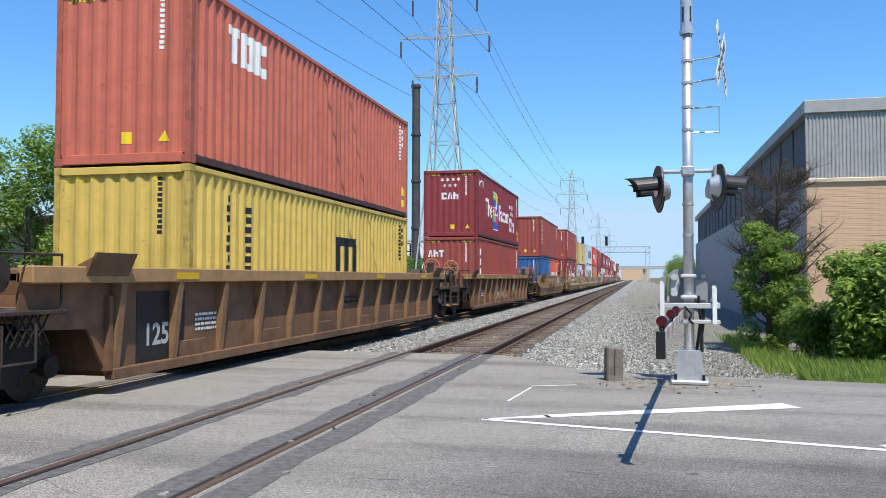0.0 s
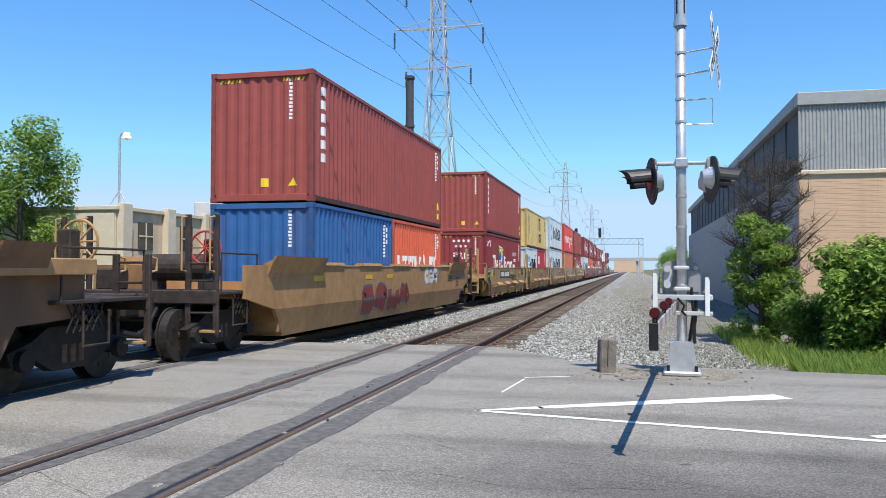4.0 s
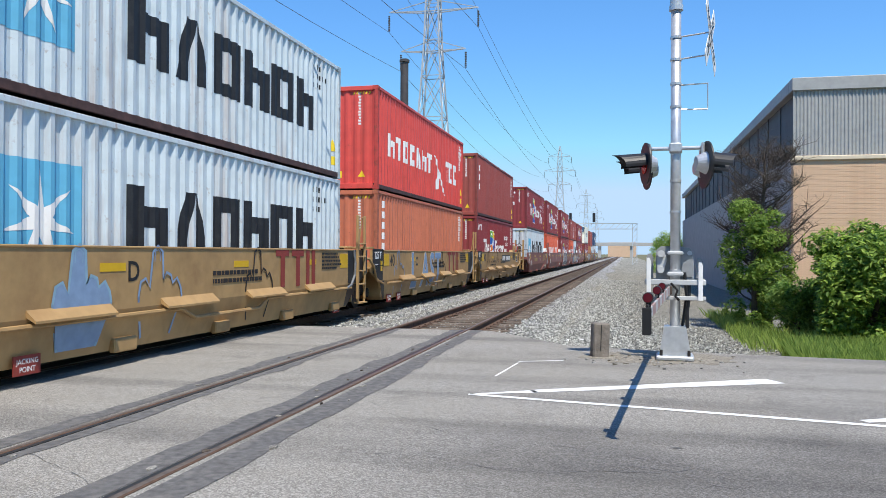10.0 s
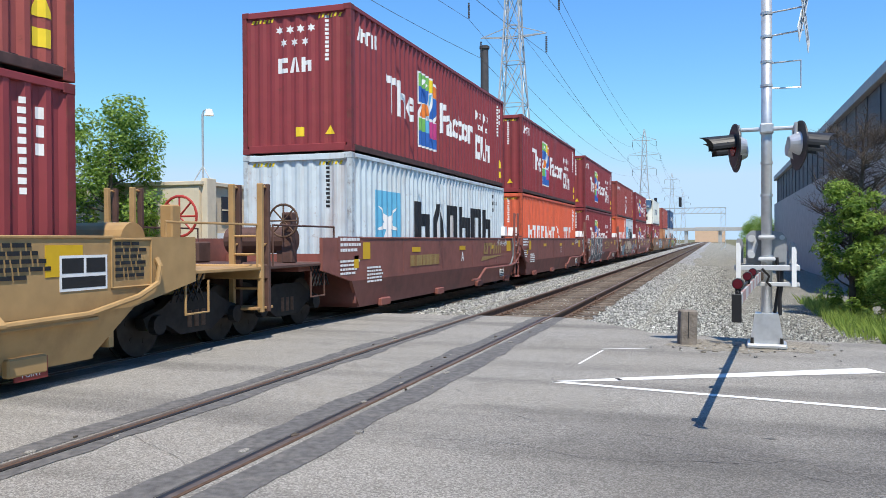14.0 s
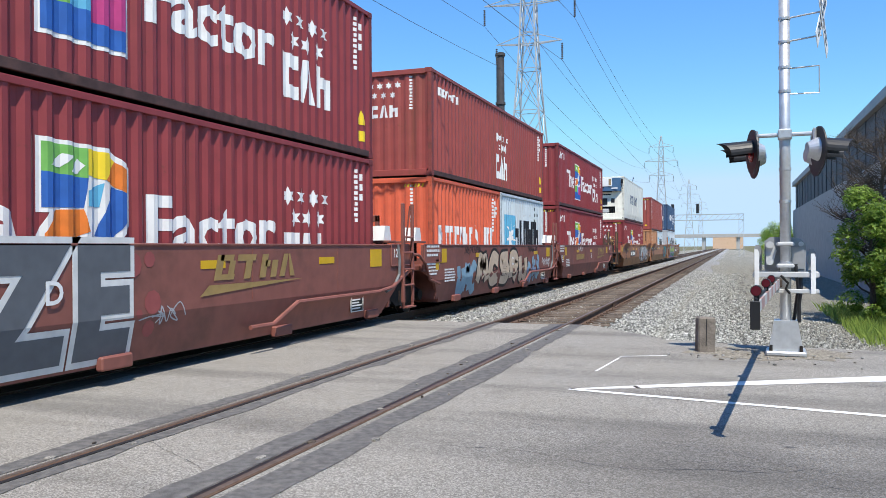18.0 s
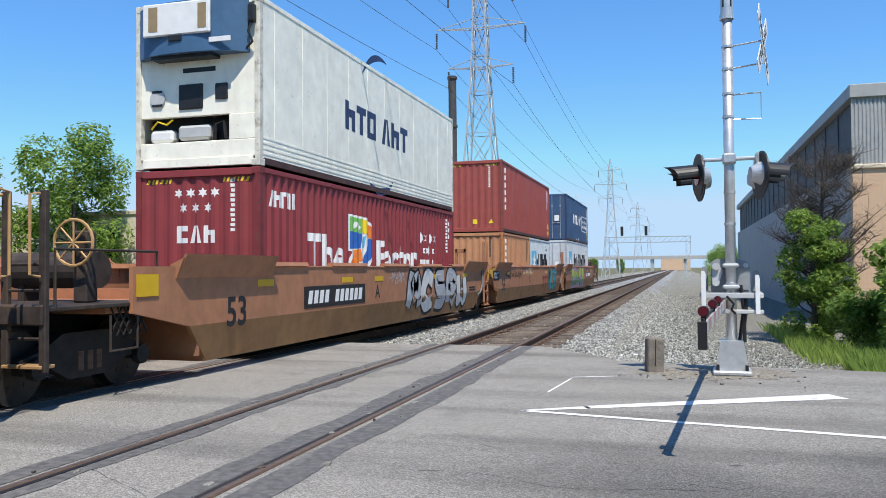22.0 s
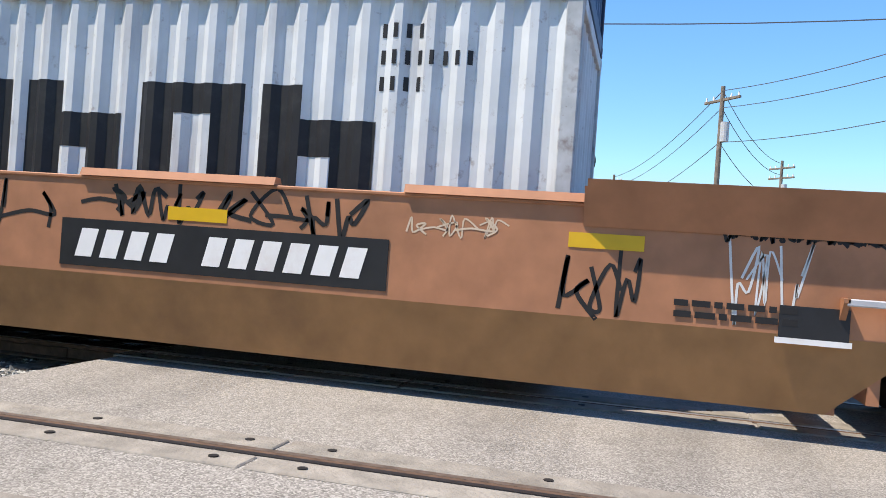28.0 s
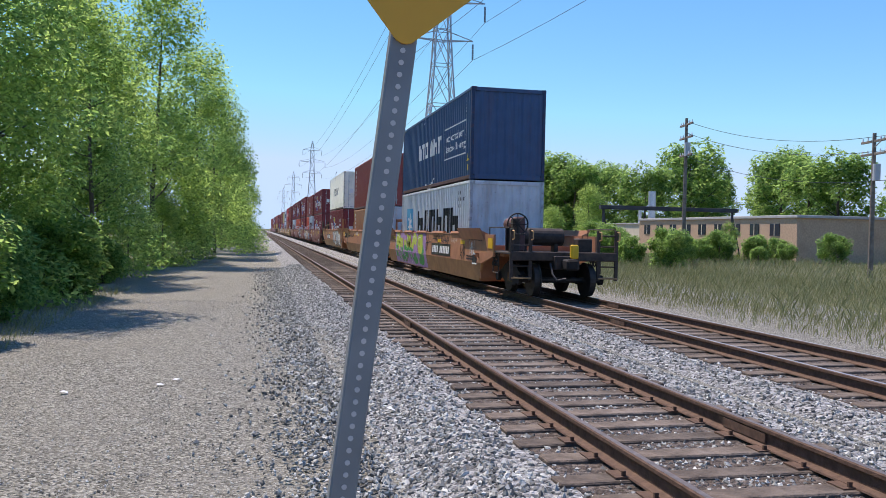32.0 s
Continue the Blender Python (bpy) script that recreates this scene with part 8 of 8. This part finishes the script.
# ---------- buildings ----------
def factory():
    """The brick and sheet-metal works beside the line."""
    b = thing("factory", "works with tan brick walls and grey sheet-metal cladding above", "building", m=pose(5.25, 28.0, LOW - 0.05))
    W, L, H1, H2 = 42.0, 52.0, 5.0, 7.66
    part("brick_wall", Shape().box(0.0, 0.0, 0.0, W, 0.35, H1), BRICK, b, "tan brick front wall")
    part("side_wall", Shape().box(0, 0.35, 0, 0.35, L, H1 + 0.1), CONC, b, "shaded grey block side wall")
    part("inner_block", Shape().box(0.4, 0.4, 0, W, L, H2 - 0.3), CONC, b)
    part("ledge", Shape().box(-0.06, -0.08, H1, W, 0.4, H1 + 0.14, bevel=0.02), PALE, b, "pale ledge over the brick")
    n = 380
    pts = []
    for i in range(n):
        x = W * i / n
        p = W / n
        pts += [(x, 0.02), (x + p * 0.35, 0.02), (x + p * 0.5, 0.045), (x + p * 0.85, 0.045)]
    vs = [(x, y, z) for x, y in pts for z in (H1 + 0.14, H2 - 0.42)]
    part("front_cladding", Shape().add(vs, [(2 * i, 2 * i + 2, 2 * i + 3, 2 * i + 1) for i in range(len(pts) - 1)]), CLAD, b, "ribbed grey cladding")
    part("parapet", Shape().box(-0.05, -0.06, H2 - 0.42, W, 0.5, H2, bevel=0.02), CLAD, b, "grey metal parapet")
    part("side_parapet", Shape().box(-0.06, 0.5, H2 - 0.42, 0.4, L, H2 - 0.02, bevel=0.02), CLAD, b)
    for i in range(20):
        y = 0.6 + i * (L - 1.2) / 20
        win = part("side_window", Shape().box(0.18, y + 0.04, H1 + 0.1, 0.24, y + (L - 1.2) / 20 - 0.04, H2 - 0.42), LOUVRE, b, "dark louvre panel")
        part("mullion", Shape().box(0.14, y - 0.04, H1 + 0.1, 0.25, y + 0.04, H2 - 0.42), LOUVRE, b)
    part("roof", Shape().box(0.0, 0.0, H2 - 0.3, W, L, H2 - 0.2), CLAD, b)
    # rows of bricks standing slightly proud, as courses
    course = Shape().box(0, -0.005, 0, 7.5, 0.0, 0.062).mesh("brick_course", BRICK)
    for i in range(66):
        part("brick_course", course, BRICK, b, m=pose(0.02, 0, 0.02 + i * 0.078))
    part("notice", Shape().box(4.0, -0.03, 3.0, 4.38, -0.014, 3.45), WHITE, b, "small white notice")
    dr = part("loading_door", Shape().box(4.3, -0.02, 0.4, 9.0, -0.004, 2.7), STACK, b, "dark loading door")
    part("door_header", Shape().box(4.2, -0.06, 2.7, 9.1, 0.0, 2.85), CONC, dr)
    vine = crown(random.Random(3), [(1.2 + 0.8 * k, -0.15, 2.6 + 0.25 * math.sin(k * 2.0), 0.38) for k in range(7)], 700, 0.07, LEAF, "creeper")
    part("creeper", vine, LEAF, b, "sparse green creeper on the brick")


factory()


def workshop():
    """The long low building with piers beyond the tracks."""
    b = thing("workshop", "long low beige building with pale piers and windows", "building", m=pose(-21.7, 31.0, LOW))
    L, H = 18.4, 4.45
    part("wall", Shape().box(-14, 0, 0, 0, L, H), BEIGE, b, "beige rendered wall")
    part("coping", Shape().box(-14.1, -0.12, H, 0.14, L, H + 0.18, bevel=0.02), PALE, b)
    pier = Shape().box(0, -0.35, 0, 0.32, 0.35, H + 0.3, bevel=0.02).mesh("pier", PALE)
    win = Shape().box(0.0, -0.55, 0, 0.06, 0.55, 1.25).mesh("window", GLASS)
    blank = Shape().box(0.0, -0.9, 0, 0.05, 0.9, 1.9).mesh("panel", WHITE)
    fr = Shape().box(0.06, -0.03, 0, 0.09, 0.03, 1.25).box(0.06, -0.55, 0.6, 0.09, 0.55, 0.66).mesh("window_frame", PALE)
    for i in range(6):
        y = 0.4 + i * 3.5
        part("pier", pier, PALE, b, m=pose(0, y, 0))
        if i == 5:
            break
        if i % 3 == 0:
            part("panel", blank, WHITE, b, m=pose(0, y + 1.75, 0.4))
        else:
            w = part("window", win, GLASS, b, m=pose(0, y + 1.75, 1.0))
            part("window_frame", fr, PALE, w)
        w = part("window", win, GLASS, b, m=pose(0, y + 1.75, 2.75))
        part("window_frame", fr, PALE, w)
    part("end_wall", Shape().box(-14, -0.05, 0, -0.05, 0.0, H - 0.1), PALE, b, "pale end wall")
    for x in (-3.0, -6.4, -9.8):
        w = part("window", Shape().box(x - 0.6, -0.11, 2.6, x + 0.6, -0.05, 3.9), GLASS, b)
        part("window_frame", Shape().box(x - 0.03, -0.14, 2.6, x + 0.03, -0.11, 3.9).box(x - 0.6, -0.14, 3.2, x + 0.6, -0.11, 3.26), PALE, w)
        part("pier", Shape().box(x - 2.0, -0.3, 0, x - 1.4, -0.05, H + 0.25, bevel=0.02), PALE, b)
    part("roof_vent", Shape().box(-3.6, 12.6, H, -1.8, 15.0, H + 1.4, bevel=0.05).tube((-2.4, 14.2, H + 1.4), (-2.4, 14.2, H + 2.1), 0.22, n=12), GREYBOX, b, "grey roof ventilator")
    an = thing("roof_floodlight", "floodlight pole on a tripod upon the roof", "light pole", m=pose(-22.6, 32.5, LOW + H))
    sh = Shape().tube((0, 0, 0), (0, 0, 3.4), 0.05, n=8)
    for a in range(3):
        sh.tube((0, 0, 1.0), (0.6 * math.cos(a * 2.1), 0.6 * math.sin(a * 2.1), 0), 0.03, n=6)
    part("pole", sh, PYLON, an)
    part("lamp_arm", Shape().path([(0, 0, 3.35), (0.05, 0, 3.55), (0.25, 0, 3.62)], 0.035), PYLON, an)
    part("lamp_head", Shape().tube((0.36, 0, 3.62), (0.36, 0, 3.32), 0.14, 0.24, n=14), WHITE, an)
    low = thing("annex", "plain tan flat-roofed annex", "building", m=pose(-21.9, 49.6, LOW))
    part("wall", Shape().box(-10, 0, 0, 0, 16.5, 4.0), BEIGE, low)
    part("coping", Shape().box(-10.1, -0.1, 4.0, 0.1, 16.6, 4.15), PALE, low)
    # no recess is cut: a dark panel on the wall stands for its shade
    part("doorway", Shape().box(0.0, 1.2, 0.1, 0.04, 2.6, 2.6), STACK, low, "dark flat panel for a doorway's shade")
    part("window", Shape().box(0.0, 13.2, 1.2, 0.05, 14.6, 2.2), GLASS, low)


workshop()


def chimney():
    c = thing("chimney", "tall sooty steel chimney with a rimmed top", "chimney", m=pose(-27.6, 100, LOW))
    part("flue", Shape().tube((0, 0, 0), (0, 0, 26.6), 0.58, 0.5, n=20), STACK, c)
    for z in (8, 14, 20, 26.2):
        part("band", Shape().tube((0, 0, z), (0, 0, z + 0.3), 0.64, n=20), STACK, c)
    fr = Shape()
    for y0 in (-5, 1):
        for x0 in (-7, -1):
            fr.tube((x0, y0, 0), (x0, y0, 6.2), 0.12, n=6)
    for z in (4.4, 5.2, 6.2):
        fr.tube((-7, -5, z), (-1, -5, z), 0.09, n=6).tube((-1, -5, z), (-1, 1, z), 0.09, n=6)
    fr.box(-7.2, -5.2, 4.3, -0.8, 1.2, 4.45)
    part("platform", fr, STACK, c, "dark steel platform")


chimney()
for k, (x, yy, w, d, h) in enumerate(((-40, 150, 14, 10, 8.6), (-30, 162, 8, 8, 7.2), (-36, 185, 24, 14, 4.0), (-24, 128, 5, 30, 3.0))):
    t_ = thing("storehouse", "white flat-roofed storage building in the distance", "building", m=pose(x, yy, LOW))
    part("wall", Shape().box(-w / 2, -d / 2, 0, w / 2, d / 2, h), WHITE, t_)
    part("roof_edge", Shape().box(-w / 2 - 0.1, -d / 2 - 0.1, h, w / 2 + 0.1, d / 2 + 0.1, h + 0.25), GREYBOX, t_)
tank = thing("silo", "pale round storage silo", "silo", m=pose(-33, 146, LOW))
part("shell", Shape().tube((0, 0, 0), (0, 0, 9.0), 2.2, n=24), WHITE, tank)
part("lid", Shape().tube((0, 0, 9.0), (0, 0, 9.9), 2.2, 0.5, n=24), GREYBOX, tank)
depot = thing("depot", "low tan brick depot with a pale end beyond the meadow", "building", m=pose(-46, -95, LOW))
far_brick = mat("brick_far", (0.50, 0.34, 0.22), 0.9, var=0.15, dirt=(0.38, 0.24, 0.15), dirt_amount=0.6, dirt_scale=0.6)
part("wall", Shape().box(-12, 0, 0, 0, 30, 3.9), far_brick, depot, "tan brick wall")
part("pale_end", Shape().box(-12, -13, 0, -0.1, 0, 3.5), PALE, depot, "whitewashed end wall")
part("roof_edge", Shape().box(-12.2, 0, 3.9, 0.15, 30.2, 4.15, bevel=0.03), CONC, depot)
part("roof_edge", Shape().box(-12.2, -13.2, 3.5, 0.05, 0, 3.65, bevel=0.03), CONC, depot)
for k in range(9):
    w = part("window", Shape().box(0.0, 1.4 + 3.1 * k, 2.3, 0.06, 2.8 + 3.1 * k, 3.4), GLASS, depot)
    part("window_frame", Shape().box(0.06, 2.06 + 3.1 * k, 2.3, 0.09, 2.14 + 3.1 * k, 3.4), PALE, w)
part("vent_pipe", Shape().tube((-2.0, -0.8, 3.5), (-2.0, -0.8, 7.6), 0.45, n=14), GALV, depot, "silver vent pipe")
part("vent_pipe", Shape().tube((-3.0, -6.0, 3.5), (-3.0, -6.0, 5.4), 0.2, n=10), GALV, depot)
gan = thing("steel_gantry", "dark steel gantry beam on braced posts", "gantry", m=pose(-27.0, -63, LOW))
part("beam", Shape().box(-11.8, -0.2, 4.1, 0.3, 0.2, 4.42, bevel=0.02), STACK, gan)
for k, x in enumerate((0, -11.4)):
    part("post", Shape().tube((x, 0, 0), (x, 0, 4.1), 0.11, n=8), STACK, gan)
    part("brace", Shape().tube((x - 0.9, 0, 0), (x, 0, 3.9), 0.06, n=6), STACK, gan)


# ---------- pylons, poles and wires ----------
def pylon():
    p = thing("pylon", "grey lattice power pylon with three pairs of arms", "pylon", "power pylons")
    levels = [(0, 1.9), (4.4, 1.5), (8.2, 1.15), (11.6, 0.88), (14.6, 0.68), (17.2, 0.54), (19.8, 0.46), (22.4, 0.42), (24.6, 0.1)]
    legs, brace = Shape(), Shape()
    for (z0, w0), (z1, w1) in zip(levels, levels[1:]):
        c0 = [(w0, w0), (-w0, w0), (-w0, -w0), (w0, -w0)]
        c1 = [(w1, w1), (-w1, w1), (-w1, -w1), (w1, -w1)]
        for i in range(4):
            j = (i + 1) % 4
            legs.tube((*c0[i], z0), (*c1[i], z1), 0.07, n=4)
            brace.tube((*c0[i], z0), (*c1[j], z1), 0.035, n=4).tube((*c0[j], z0), (*c1[i], z1), 0.035, n=4)
            brace.tube((*c1[i], z1), (*c1[j], z1), 0.035, n=4)
    part("lattice_mast", legs, PYLON, p, "tapered lattice mast")["kind"] = "stuff"
    part("bracing", brace, PYLON, p)["kind"] = "stuff"
    for z, w in ((16.4, 2.4), (19.3, 3.3), (22.3, 2.4)):
        for s in (-1, 1):
            arm = Shape().tube((0, 0.3, z), (s * w, 0, z + 0.15), 0.05, n=4).tube((0, -0.3, z), (s * w, 0, z + 0.15), 0.05, n=4).tube((0, 0, z + 0.9), (s * w, 0, z + 0.15), 0.04, n=4)
            a_ = part("arm", arm, PYLON, p)
            ins = Shape()
            for k in range(9):
                ins.tube((s * w, 0, z - 0.1 - 0.13 * k), (s * w, 0, z - 0.18 - 0.13 * k), 0.075, n=8)
            part("insulator", ins, STACK, a_, "dark insulator string")["kind"] = "stuff"
    return p


PYL = [(-13.6, 57), (-13.6, 173), (-13.6, 290), (-13.8, 405), (-13.6, -63), (-13.6, -215), (-13.6, -330), (-13.6, -460)]
first = pylon()
first.matrix_basis = pose(PYL[0][0], PYL[0][1], LOW)
for x, yy in PYL[1:]:
    copy_thing(first, pose(x, yy, LOW))


def wire(a, b, sag, r, label="thin dark overhead power wire", group="power lines", n=14):
    a, b = Vector(a), Vector(b)
    pts = [a + (b - a) * i / n - Vector((0, 0, sag * 4 * (i / n) * (1 - i / n))) for i in range(n + 1)]
    sh = Shape().path(pts, r, 4)
    tagged(part("overhead_wire", sh, WIRE), label, "wire", group)


order = sorted(PYL, key=lambda q: q[1])
for (xa, ya), (xb, yb) in zip(order, order[1:]):
    if ya > 250 or ya < -230:
        continue
    for z, w in ((15.1, 2.4), (18.0, 3.3), (21.0, 2.4)):
        for s in (-1, 1):
            wire((xa + s * w, ya, LOW + z), (xb + s * w, yb, LOW + z), 2.4, 0.014)


def utility_pole(x, y, h, arms, lamp_arm=False, turn=0):
    p = thing("utility_pole", "weathered wooden utility pole with crossarms", "pole", "utility poles", m=pose(x, y, LOW, 0, 0, turn))
    part("pole", Shape().tube((0, 0, 0), (0, 0, h), 0.15, 0.10, n=10), POLEWOOD, p)
    for z in arms:
        c = part("crossarm", Shape().box(-1.2, -0.06, z, 1.2, 0.06, z + 0.12, bevel=0.01), POLEWOOD, p)
        for xx in (-1.1, -0.6, 0.6, 1.1):
            part("insulator", Shape().tube((xx, 0, z + 0.12), (xx, 0, z + 0.30), 0.05, 0.03, n=8), WHITE, c)
    part("transformer", Shape().tube((0.3, 0, h - 2.6), (0.3, 0, h - 1.7), 0.2, n=12), GREYBOX, p)
    if lamp_arm:
        part("lamp_arm", Shape().path([(0, 0, h - 0.8), (1.0, 0, h - 0.3), (2.6, 0, h - 0.25)], 0.035), GALV, p)
        part("lamp_head", Shape().box(2.4, -0.12, h - 0.33, 3.0, 0.12, h - 0.18, bevel=0.04), GALV, p)
    return p


POLES = [(-21.5, 14.0, 11.0, (10.4, 9.6)), (-40, 3.0, 10.0, (9.3,)), (-62, 9.0, 9.5, (8.9, 8.2)), (-82, 12, 9.5, (8.9,)), (-72, -3.0, 9.0, (8.4,)), (-24.0, -13.2, 11.5, ()), (-30.5, -17.5, 9.6, (8.9, 7.9)),
         (-25.2, -8.9, 10.5, ()), (-33, -41, 7.9, (7.4, 6.7)), (-29, -54, 10.2, (9.7, 8.8, 7.6))]
for k, (x, yy, h, arms) in enumerate(POLES):
    utility_pole(x, yy, h, arms, k == 8, 35 if k < 5 else 80)
for a_, b_ in ((0, 1), (1, 2), (2, 3), (0, 5), (5, 6), (6, 8), (8, 9), (1, 4), (7, 5)):
    pa, pb = POLES[a_], POLES[b_]
    for dz in (0.2, 1.0, 2.6):
        wire((pa[0], pa[1], LOW + pa[2] - dz), (pb[0], pb[1], LOW + pb[2] - dz), 0.7, 0.018, "black street cable on wooden poles", "street cables")
wire((-21.5, 14.0, 10.2), (6.0, 19.0, 9.6), 0.5, 0.02, "black street cable on wooden poles", "street cables")
wire((-21.5, 14.0, 9.2), (6.0, 17.0, 8.9), 0.5, 0.025, "black street cable on wooden poles", "street cables")
lp = thing("street_lamp", "slim street lamp with a bent arm", "lamp post", m=pose(-23.0, 66, LOW))
part("pole", Shape().path([(0, 0, 0), (0, 0, 7.6), (0.5, 0, 7.9), (1.4, 0, 7.9)], 0.06), PYLON, lp)
part("lamp_head", Shape().box(1.2, -0.12, 7.82, 1.8, 0.12, 7.96, bevel=0.03), PYLON, lp)


def signal_bridge():
    b = thing("signal_bridge", "steel signal bridge spanning both tracks", "signal bridge", m=pose(0, 150, LOW))
    for x in (-12.5, 1.6):
        sh = Shape()
        for dx in (-0.4, 0.4):
            for dy in (-0.4, 0.4):
                sh.tube((x + dx, dy, 0), (x + dx, dy, 7.4), 0.06, n=4)
        for k in range(8):
            sh.tube((x - 0.4, -0.4, k * 0.92), (x + 0.4, -0.4, (k + 1) * 0.92), 0.04, n=4)
        part("leg", sh, GALV, b)
    sh = Shape()
    for z in (6.4, 7.4):
        for dy in (-0.5, 0.5):
            sh.tube((-12.9, dy, z), (2.0, dy, z), 0.08, n=4)
    for k in range(15):
        sh.tube((-12.9 + k, -0.5, 6.4), (-11.9 + k, -0.5, 7.4), 0.05, n=4)
    part("truss", sh, GALV, b)
    for x in (-9.8, -5.6):
        part("signal_head", Shape().box(x - 0.25, -0.7, 7.6, x + 0.25, -0.5, 9.3, bevel=0.05), BLACK, b)
    s = thing("track_signal", "black track signal on a mast with a grey equipment cabinet", "signal", m=pose(-11.6, 94, LOW))
    part("mast", Shape().tube((0, 0, 0), (0, 0, 6.2), 0.08, n=8), GALV, s)
    for z in (3.4, 5.3):
        hd = part("signal_head", Shape().box(-0.28, -0.16, z, 0.28, -0.06, z + 0.95, bevel=0.05), BLACK, s)
        part("signal_lens", Shape().tube((0, -0.2, z + 0.5), (0, -0.16, z + 0.5), 0.1, n=12), LIT if z > 5 else LENS, hd)
    part("cabinet", Shape().box(-0.6, 0.4, 0, 0.6, 1.3, 2.0, bevel=0.04), GREYBOX, s)
    o = thing("overpass", "low concrete overpass at the end of the straight", "bridge", m=pose(0, 420, LOW))
    part("deck", Shape().box(-90, 0, 6.0, 90, 9, 7.6), CONC, o)
    for x in (-60, -30, -13, 3, 30, 60):
        part("pier", Shape().box(x - 0.8, 1, 0, x + 0.8, 8, 6.0), CONC, o)
    part("brick_block", Shape().box(-10, 60, 0, 6, 80, 8.5), BRICK, o)


signal_bridge()


# ---------- the speed sign ----------
def speed_sign(place, label, holes=True):
    s = thing("speed_sign", label, "sign", "speed signs", m=place)
    part("post", Shape().box(-0.028, -0.022, -0.3, 0.028, 0.022, 2.70, bevel=0.004), mat("dull_galvanised_post", (0.22, 0.235, 0.24), 0.6, 0.4, var=0.15), s, "perforated galvanised post")
    # no holes are cut: pale discs painted as daylight showing through the post
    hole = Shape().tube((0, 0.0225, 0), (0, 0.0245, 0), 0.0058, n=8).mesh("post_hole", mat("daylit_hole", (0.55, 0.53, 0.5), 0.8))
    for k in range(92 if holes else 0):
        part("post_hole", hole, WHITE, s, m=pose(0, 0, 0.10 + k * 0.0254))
    d = 0.305
    r = 0.03
    pts = []
    for i in range(4):
        a = i * math.pi / 2
        for da in (-0.6, -0.2, 0.2, 0.6):
            c = Vector((math.cos(a), math.sin(a))) * (d - r * 1.3)
            pts.append((c.x + r * math.cos(a + da), c.y + r * math.sin(a + da)))
    yellow = mat("sign_yellow", (0.62, 0.32, 0.03), 0.5, var=0.04)
    part("plate", Shape().prism([(x, z) for x, z in pts], "y", 0.024, 0.030, Matrix.Translation((0, 0, 2.72))), yellow, s, "rounded yellow diamond plate")
    lettering("numeral", "40", 0.32, BLACK, s, Matrix.Translation((0, 0.033, 2.72)) @ REAR, 0.004, spacing=1.08)
    for z in (2.54, 2.88):
        part("bolt", Shape().tube((0, 0.03, z), (0, 0.038, z), 0.012, n=8), GALV, s)


speed_sign(pose(-0.32, -4.52, LOW, 0, -6.6, 0), "yellow diamond speed sign reading 40 on a leaning perforated steel post")
speed_sign(pose(-15.5, -5.6, LOW, 0, 0, -70), "yellow diamond speed sign reading 40 beyond the tracks", False)

# ---------- litter ----------
random.seed(41)
for k in range(26):
    if k < 16:
        x, yy = random.uniform(-2.2, 3.6), random.uniform(-5.2, -14)
    else:
        x, yy = random.uniform(-1.6, 2.0), random.uniform(13.8, 19)
    z = LOW + 0.03 if x > -1.6 else -0.28
    c = thing("litter", random.choice(["crumpled pale paper scrap on the gravel", "flattened white wrapper on the gravel"]), "litter", "litter on the gravel", m=pose(x, yy, z, 0, 0, random.uniform(0, 360)))
    sh = Shape()
    n = 6
    vs = [(random.uniform(0.03, 0.075) * math.cos(i), random.uniform(0.03, 0.06) * math.sin(i), random.uniform(0.0, 0.035)) for i in range(n)] + [(0, 0, 0.04)]
    sh.add(vs, [(i, (i + 1) % n, n) for i in range(n)])
    part("scrap", sh, WHITE, c)

motions()
